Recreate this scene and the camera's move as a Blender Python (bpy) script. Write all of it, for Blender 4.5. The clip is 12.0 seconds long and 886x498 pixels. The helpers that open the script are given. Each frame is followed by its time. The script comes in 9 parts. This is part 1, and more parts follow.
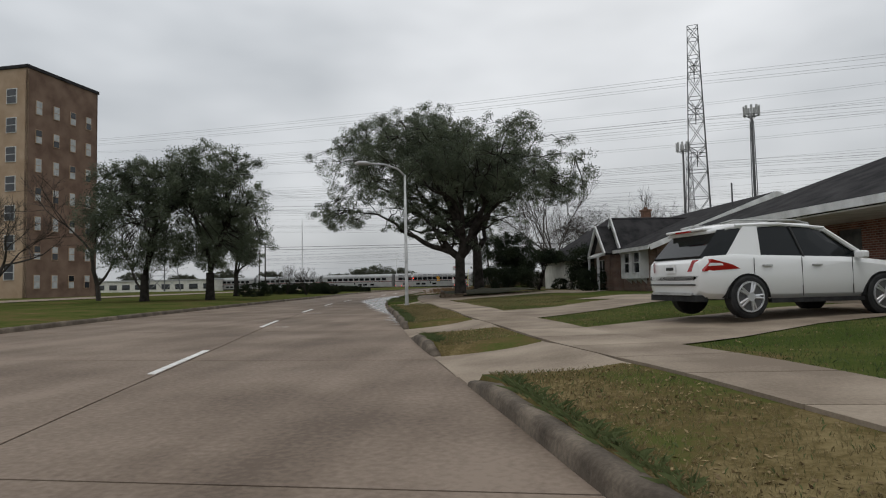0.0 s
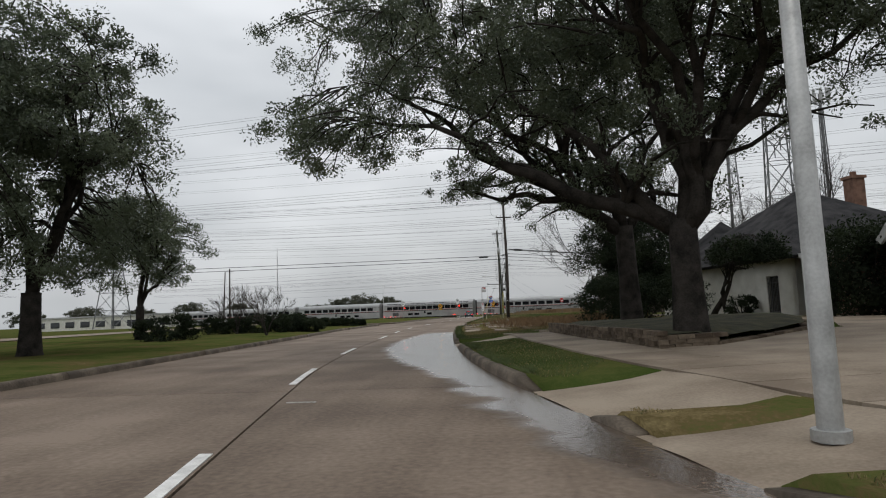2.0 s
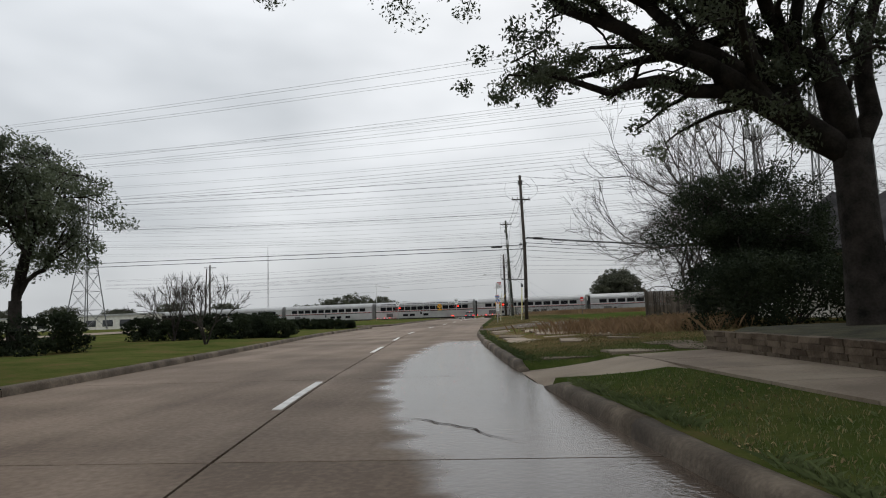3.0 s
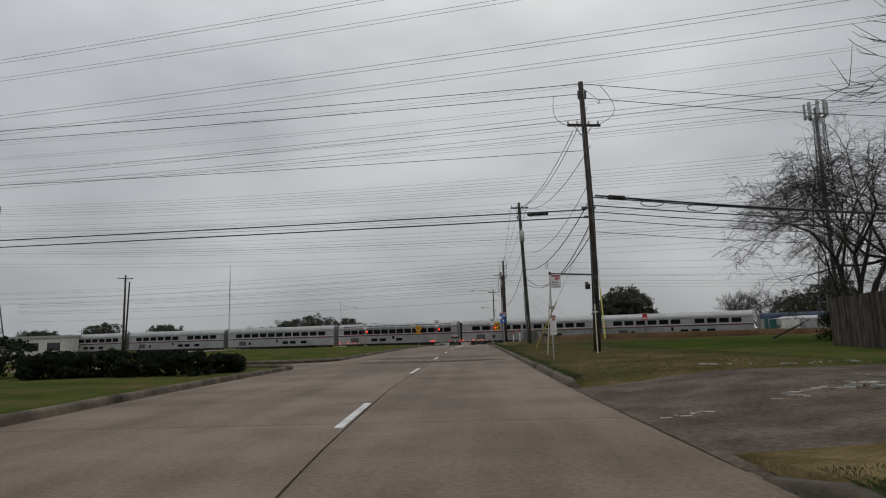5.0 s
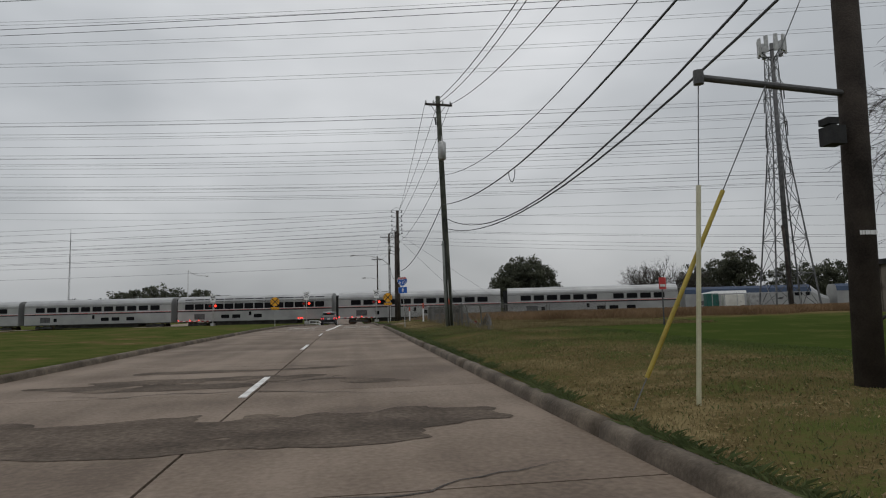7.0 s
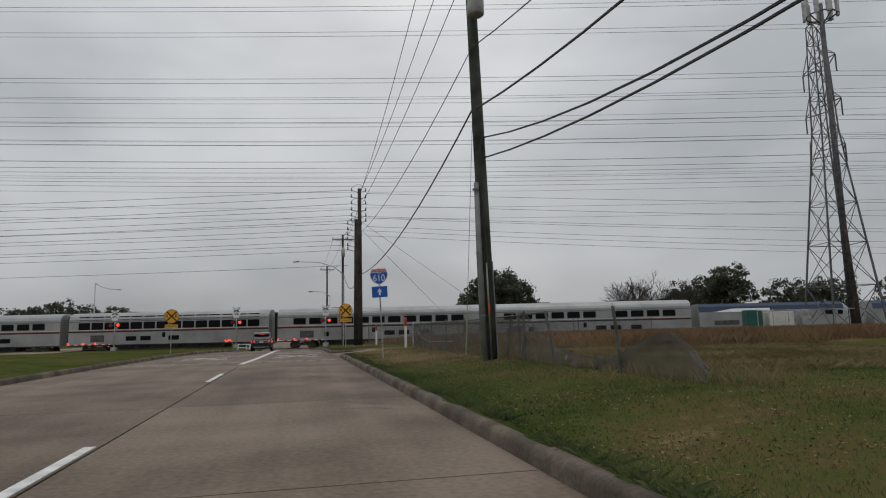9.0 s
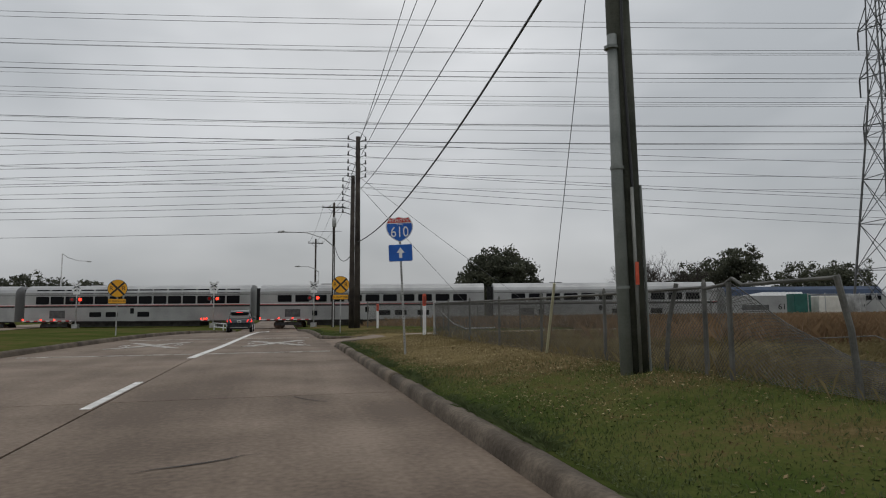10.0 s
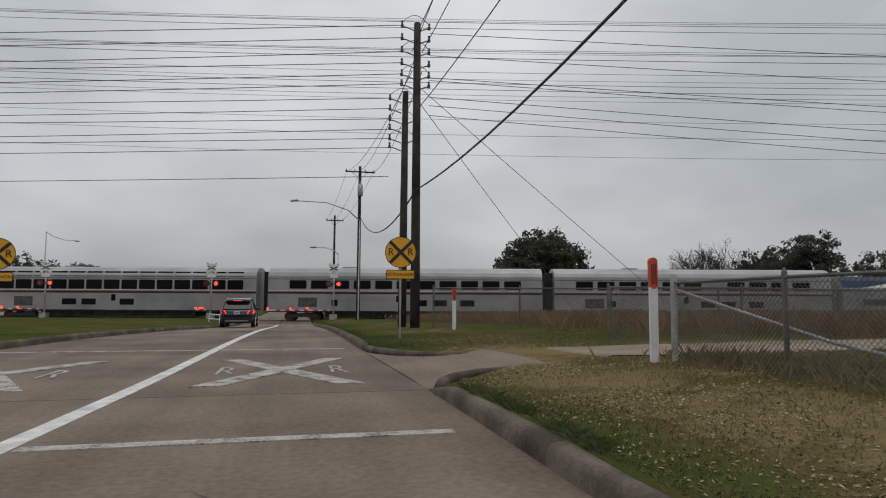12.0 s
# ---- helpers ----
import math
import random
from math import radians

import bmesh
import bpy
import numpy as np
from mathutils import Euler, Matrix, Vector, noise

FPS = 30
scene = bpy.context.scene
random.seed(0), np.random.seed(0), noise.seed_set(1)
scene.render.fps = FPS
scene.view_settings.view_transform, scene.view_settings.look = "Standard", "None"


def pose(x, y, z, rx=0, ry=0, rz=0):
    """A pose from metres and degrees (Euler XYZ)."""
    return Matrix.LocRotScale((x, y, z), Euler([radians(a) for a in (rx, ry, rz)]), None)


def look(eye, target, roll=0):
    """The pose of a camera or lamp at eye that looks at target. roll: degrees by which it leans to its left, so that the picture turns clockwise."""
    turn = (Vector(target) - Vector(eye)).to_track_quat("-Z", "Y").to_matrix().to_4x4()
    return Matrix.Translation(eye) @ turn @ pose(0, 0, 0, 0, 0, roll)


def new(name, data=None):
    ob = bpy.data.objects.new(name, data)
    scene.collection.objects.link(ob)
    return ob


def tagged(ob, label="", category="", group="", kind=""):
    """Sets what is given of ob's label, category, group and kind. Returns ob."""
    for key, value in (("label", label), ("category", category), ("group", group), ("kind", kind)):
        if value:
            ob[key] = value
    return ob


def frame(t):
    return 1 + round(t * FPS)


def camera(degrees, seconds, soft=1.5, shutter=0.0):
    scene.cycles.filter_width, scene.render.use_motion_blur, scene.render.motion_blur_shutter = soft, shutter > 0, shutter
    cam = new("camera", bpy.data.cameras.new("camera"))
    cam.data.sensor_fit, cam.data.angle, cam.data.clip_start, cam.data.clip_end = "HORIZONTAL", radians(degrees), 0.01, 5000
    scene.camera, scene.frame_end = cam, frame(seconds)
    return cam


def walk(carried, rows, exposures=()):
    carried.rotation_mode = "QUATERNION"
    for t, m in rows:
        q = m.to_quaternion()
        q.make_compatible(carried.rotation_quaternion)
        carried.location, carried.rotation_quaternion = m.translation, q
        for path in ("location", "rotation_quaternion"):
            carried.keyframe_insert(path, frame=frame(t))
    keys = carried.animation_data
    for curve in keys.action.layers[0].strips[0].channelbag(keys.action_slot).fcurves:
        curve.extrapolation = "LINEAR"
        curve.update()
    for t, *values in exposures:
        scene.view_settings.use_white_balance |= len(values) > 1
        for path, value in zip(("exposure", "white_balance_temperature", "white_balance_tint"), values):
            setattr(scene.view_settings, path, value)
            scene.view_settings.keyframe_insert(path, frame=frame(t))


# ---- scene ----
cam = camera(70.5, 12.0, soft=1.1)
PATH = [
    (0, (13.691, -124.877, 1.212), (13.419, -122.898, 1.318), -1.1),
    (0.5, (11.485, -118.827, 1.192), (11.22, -116.848, 1.315), -1.1),
    (1, (9.332, -112.602, 1.221), (9.074, -110.629, 1.42), -1.0),
    (1.5, (7.378, -106.413, 1.289), (7.162, -104.436, 1.496), -0.6),
    (2, (5.614, -100.216, 1.125), (5.416, -98.236, 1.325), -2.2),
    (2.5, (4.534, -95.073, 1.223), (4.389, -93.086, 1.397), -2.5),
    (3, (3.411, -89.374, 1.085), (3.234, -87.392, 1.288), -2.0),
    (4.8, (0.188, -65.449, 1.152), (0.059, -63.471, 1.419), -1.7),
    (5, (0.013, -62.869, 1.141), (-0.076, -60.89, 1.418), -1.7),
    (5.5, (-0.389, -56.771, 1.182), (-0.388, -54.791, 1.463), -1.5),
    (6, (-0.601, -51.183, 1.193), (-0.488, -49.201, 1.437), -1.5),
    (6.5, (-0.574, -45.648, 1.17), (-0.363, -43.671, 1.385), -1.1),
    (7, (-0.397, -40.4, 1.292), (-0.103, -38.431, 1.481), -1.4),
    (8.8, (-0.027, -24.143, 1.229), (0.407, -22.207, 1.476), -1.7),
    (9, (0.051, -22.49, 1.155), (0.505, -20.558, 1.409), -1.3),
    (9.5, (0.21, -18.444, 1.212), (0.693, -16.516, 1.436), -1.1),
    (10, (0.293, -14.597, 1.202), (0.784, -12.668, 1.394), -0.4),
    (10.5, (0.339, -11.12, 1.215), (0.816, -9.185, 1.381), -0.5),
    (11, (0.338, -7.462, 1.191), (0.794, -5.521, 1.338), -0.2),
    (11.5, (0.353, -4.24, 1.198), (0.79, -2.295, 1.364), -0.2),
    (12, (0.258, -1.135, 1.149), (0.712, 0.806, 1.313), 0.3),
]
EXPOSURES = [(0.0, 0.35), (1.5, 0.35), (2.5, 0.6), (3.2, 0.5), (4.9, -0.05), (5.6, -0.05), (6.5, 0.08), (9.0, 0.03), (9.8, 0.1), (12.0, 0.12)]
walk(cam, [(t, look(eye, target, roll)) for t, eye, target, roll in PATH], EXPOSURES)

# ---------------------------------------------------------------- world and light
world = bpy.data.worlds.new("overcast_sky")
scene.world = world
world.use_nodes = True
wn, wl = world.node_tree.nodes, world.node_tree.links
wn.clear()
w_out = wn.new("ShaderNodeOutputWorld")
w_sky = wn.new("ShaderNodeTexSky")
w_sky.sky_type, w_sky.sun_disc = "NISHITA", False
w_sky.sun_elevation, w_sky.sun_rotation = radians(48), radians(8)
w_sky.air_density, w_sky.dust_density = 1.0, 4.0
w_bg_sky = wn.new("ShaderNodeBackground")
w_bg_sky.inputs["Strength"].default_value = 0.006
w_bg_cloud = wn.new("ShaderNodeBackground")
w_bg_cloud.inputs["Strength"].default_value = 1.0
w_tc = wn.new("ShaderNodeTexCoord")
w_map = wn.new("ShaderNodeMapping")
w_map.inputs["Scale"].default_value = (1.3, 1.3, 3.2)
w_noise = wn.new("ShaderNodeTexNoise")
w_noise.inputs["Scale"].default_value, w_noise.inputs["Detail"].default_value = 1.7, 3.5
w_noise.inputs["Roughness"].default_value = 0.5
w_ramp = wn.new("ShaderNodeValToRGB")
w_ramp.color_ramp.elements[0].position, w_ramp.color_ramp.elements[0].color = 0.32, (0.374, 0.397, 0.419, 1)
w_ramp.color_ramp.elements[1].position, w_ramp.color_ramp.elements[1].color = 0.68, (0.606, 0.626, 0.648, 1)
w_add = wn.new("ShaderNodeAddShader")
wl.new(w_tc.outputs["Generated"], w_map.inputs["Vector"])
wl.new(w_map.outputs["Vector"], w_noise.inputs["Vector"])
wl.new(w_noise.outputs["Fac"], w_ramp.inputs["Fac"])
w_sep = wn.new("ShaderNodeSeparateXYZ")
w_up = wn.new("ShaderNodeMapRange")
w_up.inputs["From Min"].default_value, w_up.inputs["From Max"].default_value = 0.0, 0.55
w_up.inputs["To Min"].default_value, w_up.inputs["To Max"].default_value = 0.72, 1.14
wl.new(w_tc.outputs["Generated"], w_sep.inputs["Vector"])
wl.new(w_sep.outputs["Z"], w_up.inputs["Value"])
wl.new(w_up.outputs["Result"], w_bg_cloud.inputs["Strength"])
wl.new(w_ramp.outputs["Color"], w_bg_cloud.inputs["Color"])
wl.new(w_sky.outputs["Color"], w_bg_sky.inputs["Color"])
wl.new(w_bg_sky.outputs["Background"], w_add.inputs[0])
wl.new(w_bg_cloud.outputs["Background"], w_add.inputs[1])
wl.new(w_add.outputs["Shader"], w_out.inputs["Surface"])

sun = new("sun", bpy.data.lights.new("sun", "SUN"))
sun.data.energy, sun.data.angle, sun.data.color = 0.5, radians(25), (1.0, 0.97, 0.93)
sun.matrix_world = look((-10, -60, 120), (-14, -30, 0))
scene.view_settings.exposure = 0.0

# ---------------------------------------------------------------- materials


def mat(name, dark, light, rough=0.8, scale=3.0, fine=40.0, bump=0.15, metal=0.0, mid=None, gloss_var=0.0, per_object=0.0, detail=6.0, grain=0.35):
    """A two-scale noisy surface between two colours, with grain and relief in world metres."""
    m = bpy.data.materials.new(name)
    m.use_nodes = True
    n, l = m.node_tree.nodes, m.node_tree.links
    b = n["Principled BSDF"]
    tc = n.new("ShaderNodeNewGeometry")
    n1, n2 = n.new("ShaderNodeTexNoise"), n.new("ShaderNodeTexNoise")
    n1.inputs["Scale"].default_value, n1.inputs["Detail"].default_value = scale, detail
    n2.inputs["Scale"].default_value, n2.inputs["Detail"].default_value = fine, 3.0
    l.new(tc.outputs["Position"], n1.inputs["Vector"])
    l.new(tc.outputs["Position"], n2.inputs["Vector"])
    mixf = n.new("ShaderNodeMath")
    mixf.operation = "MULTIPLY_ADD"
    mixf.inputs[1].default_value, mixf.inputs[2].default_value = grain, -grain / 2
    l.new(n2.outputs["Fac"], mixf.inputs[0])
    add = n.new("ShaderNodeMath")
    add.operation = "ADD"
    l.new(n1.outputs["Fac"], add.inputs[0])
    l.new(mixf.outputs[0], add.inputs[1])
    last = add
    if per_object:
        oi = n.new("ShaderNodeObjectInfo")
        po = n.new("ShaderNodeMath")
        po.operation = "MULTIPLY_ADD"
        po.inputs[1].default_value, po.inputs[2].default_value = per_object, -per_object / 2
        l.new(oi.outputs["Random"], po.inputs[0])
        last = n.new("ShaderNodeMath")
        last.operation = "ADD"
        l.new(add.outputs[0], last.inputs[0])
        l.new(po.outputs[0], last.inputs[1])
    ramp = n.new("ShaderNodeValToRGB")
    ramp.color_ramp.elements[0].position, ramp.color_ramp.elements[1].position = 0.3, 0.7
    ramp.color_ramp.elements[0].color, ramp.color_ramp.elements[1].color = (*dark, 1), (*light, 1)
    if mid:
        e = ramp.color_ramp.elements.new(0.5)
        e.color = (*mid, 1)
    l.new(last.outputs[0], ramp.inputs["Fac"])
    l.new(ramp.outputs["Color"], b.inputs["Base Color"])
    b.inputs["Roughness"].default_value, b.inputs["Metallic"].default_value = rough, metal
    if rough > 0.68:
        b.inputs["Specular IOR Level"].default_value = 0.22
    if gloss_var:
        rr = n.new("ShaderNodeMapRange")
        rr.inputs["From Min"].default_value, rr.inputs["From Max"].default_value = 0.35, 0.65
        rr.inputs["To Min"].default_value, rr.inputs["To Max"].default_value = rough - gloss_var, rough
        l.new(n1.outputs["Fac"], rr.inputs["Value"])
        l.new(rr.outputs["Result"], b.inputs["Roughness"])
    if bump:
        bp = n.new("ShaderNodeBump")
        bp.inputs["Strength"].default_value, bp.inputs["Distance"].default_value = bump, 0.02
        l.new(n2.outputs["Fac"], bp.inputs["Height"])
        l.new(bp.outputs["Normal"], b.inputs["Normal"])
    return m


def plain(name, color, rough=0.5, metal=0.0, emit=0.0, coat=0.0):
    m = bpy.data.materials.new(name)
    m.use_nodes = True
    b = m.node_tree.nodes["Principled BSDF"]
    b.inputs["Base Color"].default_value = (*color, 1)
    b.inputs["Roughness"].default_value, b.inputs["Metallic"].default_value = rough, metal
    b.inputs["Coat Weight"].default_value = coat
    if emit:
        b.inputs["Emission Color"].default_value = (*color, 1)
        b.inputs["Emission Strength"].default_value = emit
    return m


def glass_mat(name, tint, rough=0.05):
    m = plain(name, tint, rough)
    m.node_tree.nodes["Principled BSDF"].inputs["Specular IOR Level"].default_value = 0.6
    return m


M = {}
M["grass"] = mat("grass", (0.044, 0.063, 0.016), (0.190, 0.148, 0.074), 0.95, 0.5, 22, 0.7, mid=(0.078, 0.085, 0.027))
M["grass"].node_tree.nodes["Principled BSDF"].inputs["Specular IOR Level"].default_value = 0.0
gn, gl = M["grass"].node_tree.nodes, M["grass"].node_tree.links
g_at = gn.new("ShaderNodeAttribute")
g_at.attribute_name = "dryness"
g_ramp = [x for x in gn if x.type == "VALTORGB"][0]
g_mix = gn.new("ShaderNodeMath")
g_mix.operation = "MULTIPLY_ADD"
g_mix.inputs[1].default_value = 0.45
gl.new(g_at.outputs["Fac"], g_mix.inputs[0])
gl.new(g_ramp.inputs["Fac"].links[0].from_socket, g_mix.inputs[2])
g_geo, g_mid, g_add = gn.new("ShaderNodeNewGeometry"), gn.new("ShaderNodeTexNoise"), gn.new("ShaderNodeMath")
g_mid.inputs["Scale"].default_value, g_mid.inputs["Detail"].default_value, g_mid.inputs["Roughness"].default_value = 2.6, 8.0, 0.7
g_add.operation = "MULTIPLY_ADD"
g_add.inputs[1].default_value = 0.75
g_sub = gn.new("ShaderNodeMath")
g_sub.operation = "SUBTRACT"
g_sub.inputs[1].default_value = 0.375
gl.new(g_geo.outputs["Position"], g_mid.inputs["Vector"])
gl.new(g_mid.outputs["Fac"], g_add.inputs[0])
gl.new(g_mix.outputs[0], g_add.inputs[2])
gl.new(g_add.outputs[0], g_sub.inputs[0])
gl.new(g_sub.outputs[0], g_ramp.inputs["Fac"])
g_ramp.color_ramp.elements[0].position, g_ramp.color_ramp.elements[2].position = 0.22, 0.80
g_ramp.color_ramp.elements[1].position = 0.46
g_dirt = g_ramp.color_ramp.elements.new(0.62)
g_dirt.color = (0.105, 0.080, 0.036, 1)
M["road"] = mat("road_concrete", (0.110, 0.081, 0.060), (0.225, 0.175, 0.135), 0.80, 0.45, 16, 0.25, mid=(0.165, 0.125, 0.094), gloss_var=0.15, per_object=0.16, grain=0.55)
M["road_base"] = mat("road_joint_filler", (0.05, 0.042, 0.038), (0.10, 0.085, 0.075), 0.9, 2, 30, 0.2)
M["kerb"] = mat("kerb_concrete", (0.058, 0.046, 0.035), (0.185, 0.150, 0.115), 0.88, 1.6, 25, 0.45, mid=(0.105, 0.085, 0.065))
M["walk"] = mat("sidewalk_concrete", (0.165, 0.127, 0.093), (0.32, 0.262, 0.20), 0.82, 0.9, 30, 0.15, per_object=0.2)
M["asphalt"] = mat("old_asphalt", (0.058, 0.045, 0.035), (0.15, 0.118, 0.092), 0.85, 1.1, 14, 0.5, mid=(0.095, 0.074, 0.058), grain=0.7)
M["mark_worn"] = mat("worn_road_paint", (0.15, 0.12, 0.095), (0.50, 0.48, 0.45), 0.75, 3.5, 30, 0.1, mid=(0.38, 0.36, 0.33), grain=0.7)
M["mark"] = mat("road_paint", (0.45, 0.44, 0.42), (0.78, 0.77, 0.74), 0.6, 4, 60, 0.05)
M["bark"] = mat("oak_bark", (0.014, 0.0125, 0.011), (0.052, 0.045, 0.039), 0.95, 3, 25, 0.9)
M["leaf"] = mat("oak_leaves", (0.046, 0.060, 0.037), (0.135, 0.158, 0.095), 0.6, 0.7, 9, 0.0, mid=(0.082, 0.102, 0.060))
thin = M["leaf"].node_tree
lets = thin.nodes.new("ShaderNodeBsdfTranslucent")
half = thin.nodes.new("ShaderNodeMixShader")
half.inputs["Fac"].default_value = 0.45
thin.links.new(thin.nodes["Color Ramp"].outputs["Color"], lets.inputs["Color"])
thin.links.new(thin.nodes["Principled BSDF"].outputs["BSDF"], half.inputs[1])
thin.links.new(lets.outputs["BSDF"], half.inputs[2])
thin.links.new(half.outputs["Shader"], thin.nodes["Material Output"].inputs["Surface"])
M["leaf_green"] = mat("shrub_leaves", (0.010, 0.016, 0.009), (0.032, 0.043, 0.02), 0.85, 0.8, 9, 0.0)
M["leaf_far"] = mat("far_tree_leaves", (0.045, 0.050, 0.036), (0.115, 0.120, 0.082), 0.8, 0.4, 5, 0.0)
M["twig"] = mat("bare_twigs", (0.026, 0.022, 0.019), (0.068, 0.058, 0.05), 0.9, 1, 20, 0.2)
M["pole"] = mat("creosoted_wood", (0.022, 0.018, 0.016), (0.075, 0.062, 0.053), 0.9, 2.0, 50, 0.5)
M["pole_green"] = mat("treated_pole_wood", (0.030, 0.034, 0.026), (0.095, 0.098, 0.078), 0.9, 2.0, 45, 0.5)
M["conduit"] = mat("grey_conduit_plastic", (0.15, 0.165, 0.155), (0.235, 0.25, 0.235), 0.6, 2.5, 40, 0.1)
M["cabinet_green"] = mat("cabinet_green_paint", (0.010, 0.075, 0.060), (0.020, 0.12, 0.095), 0.5, 2, 20, 0.05)
M["galv"] = mat("galvanised_steel", (0.28, 0.28, 0.27), (0.5, 0.5, 0.49), 0.5, 3, 40, 0.05, metal=0.4)
M["steel_dark"] = mat("dark_steel", (0.05, 0.05, 0.052), (0.13, 0.13, 0.13), 0.6, 3, 40, 0.1, metal=0.3)
M["fence_steel_pale"] = mat("dull_zinc_pipe", (0.16, 0.165, 0.15), (0.27, 0.27, 0.25), 0.6, 3, 40, 0.05, metal=0.2)
M["lattice"] = mat("tower_steel", (0.075, 0.078, 0.08), (0.16, 0.16, 0.16), 0.6, 2, 20, 0.0, metal=0.2)
M["wire"] = plain("wire_black", (0.025, 0.025, 0.027), 0.6)
M["wire_grey"] = plain("wire_aluminium", (0.14, 0.145, 0.15), 0.5)
M["mortar"] = mat("mortar", (0.25, 0.22, 0.19), (0.4, 0.37, 0.33), 0.9, 3, 40, 0.2)
M["brick_red"] = mat("red_brick", (0.085, 0.045, 0.032), (0.21, 0.12, 0.085), 0.85, 3, 30, 0.3, per_object=0.3)
M["brick_apt"] = mat("apartment_brick_brown", (0.12, 0.075, 0.055), (0.22, 0.15, 0.11), 0.9, 0.5, 12, 0.15)
M["brick_tan"] = mat("apartment_brick_tan", (0.33, 0.23, 0.15), (0.47, 0.35, 0.25), 0.9, 0.5, 12, 0.15)
M["roof"] = mat("asphalt_shingles", (0.018, 0.018, 0.019), (0.052, 0.05, 0.051), 0.95, 1.5, 18, 0.4)
M["roof"].node_tree.nodes["Principled BSDF"].inputs["Specular IOR Level"].default_value = 0.05
M["bark"].node_tree.nodes["Principled BSDF"].inputs["Specular IOR Level"].default_value = 0.08
M["trim"] = mat("white_trim_paint", (0.5, 0.5, 0.49), (0.74, 0.74, 0.73), 0.6, 2, 30, 0.05)
M["siding"] = mat("cream_siding", (0.55, 0.53, 0.47), (0.72, 0.70, 0.64), 0.7, 1.5, 30, 0.05)
M["train_glass"] = plain("train_window_glass", (0.010, 0.010, 0.012), 0.2)
M["train_glass"].node_tree.nodes["Principled BSDF"].inputs["Specular IOR Level"].default_value = 0.08
M["car_glass"] = glass_mat("tinted_car_glass", (0.010, 0.012, 0.013), 0.06)
M["car_glass"].node_tree.nodes["Principled BSDF"].inputs["Specular IOR Level"].default_value = 0.22
M["glass"] = glass_mat("window_glass", (0.02, 0.022, 0.025), 0.04)
M["black"] = mat("black_rubber", (0.012, 0.012, 0.013), (0.035, 0.035, 0.035), 0.7, 5, 60, 0.1)
M["stone"] = mat("retaining_stone", (0.062, 0.044, 0.030), (0.165, 0.128, 0.092), 0.92, 4, 30, 0.6, per_object=0.35)
M["mulch"] = mat("mulch_and_ivy", (0.018, 0.017, 0.009), (0.062, 0.06, 0.03), 0.95, 2, 20, 0.9)
M["white_paint"] = plain("white_car_paint", (0.74, 0.74, 0.73), 0.25, coat=0.6)
M["alu"] = mat("stainless_train_side", (0.30, 0.30, 0.30), (0.44, 0.44, 0.435), 0.45, 0.4, 10, 0.02, metal=0.5)
M["train_under"] = mat("grimy_underframe", (0.018, 0.017, 0.016), (0.05, 0.047, 0.043), 0.85, 2, 20, 0.2)
M["loco_blue"] = mat("locomotive_blue", (0.010, 0.026, 0.062), (0.018, 0.042, 0.095), 0.4, 1, 20, 0.02)
M["red_lamp"] = plain("red_signal_lamp", (1.0, 0.03, 0.015), 0.3, emit=4.0)
M["tail_lamp"] = plain("red_tail_lamp", (0.8, 0.02, 0.02), 0.3, emit=1.5)
M["red_off"] = plain("red_lens", (0.32, 0.012, 0.012), 0.15, coat=0.5)
M["yellow"] = mat("sign_yellow", (0.74, 0.34, 0.010), (0.88, 0.43, 0.018), 0.5, 4, 40, 0.0)
M["yellow_guard"] = mat("yellow_plastic", (0.40, 0.36, 0.04), (0.58, 0.52, 0.09), 0.5, 3, 40, 0.0)
M["amber_guard"] = mat("weathered_yellow_plastic", (0.26, 0.19, 0.02), (0.42, 0.32, 0.05), 0.55, 3, 40, 0.0)
M["cream_guard"] = mat("faded_plastic", (0.42, 0.40, 0.26), (0.58, 0.56, 0.40), 0.5, 3, 40, 0.0)
M["sign_blue"] = mat("sign_blue", (0.006, 0.085, 0.40), (0.010, 0.12, 0.50), 0.45, 4, 40, 0.0)
M["sign_red"] = mat("sign_red", (0.48, 0.03, 0.03), (0.62, 0.06, 0.06), 0.45, 4, 40, 0.0)
M["sign_white"] = mat("sign_white", (0.68, 0.68, 0.68), (0.82, 0.82, 0.82), 0.45, 4, 40, 0.0)
M["sign_black"] = plain("sign_black", (0.015, 0.015, 0.015), 0.5)
M["orange"] = mat("orange_marker", (0.55, 0.07, 0.03), (0.70, 0.12, 0.06), 0.5, 5, 40, 0.0)
M["teal"] = mat("teal_metal_roof", (0.02, 0.20, 0.20), (0.04, 0.28, 0.27), 0.5, 1, 10, 0.0)
M["wood_fence"] = mat("weathered_fence_boards", (0.10, 0.085, 0.07), (0.22, 0.19, 0.16), 0.9, 2, 30, 0.3, per_object=0.3)
M["wood_old"] = mat("old_brown_boards", (0.045, 0.037, 0.030), (0.12, 0.098, 0.080), 0.95, 2, 30, 0.3, per_object=0.4)
M["wood_dark"] = mat("dark_stained_boards", (0.018, 0.015, 0.013), (0.055, 0.047, 0.040), 0.9, 2, 30, 0.3, per_object=0.3)
M["ballast"] = mat("track_ballast", (0.10, 0.095, 0.09), (0.26, 0.25, 0.24), 0.95, 3, 12, 0.9)
M["rail"] = mat("rusty_rail", (0.06, 0.035, 0.025), (0.15, 0.10, 0.07), 0.6, 3, 30, 0.1, metal=0.5)



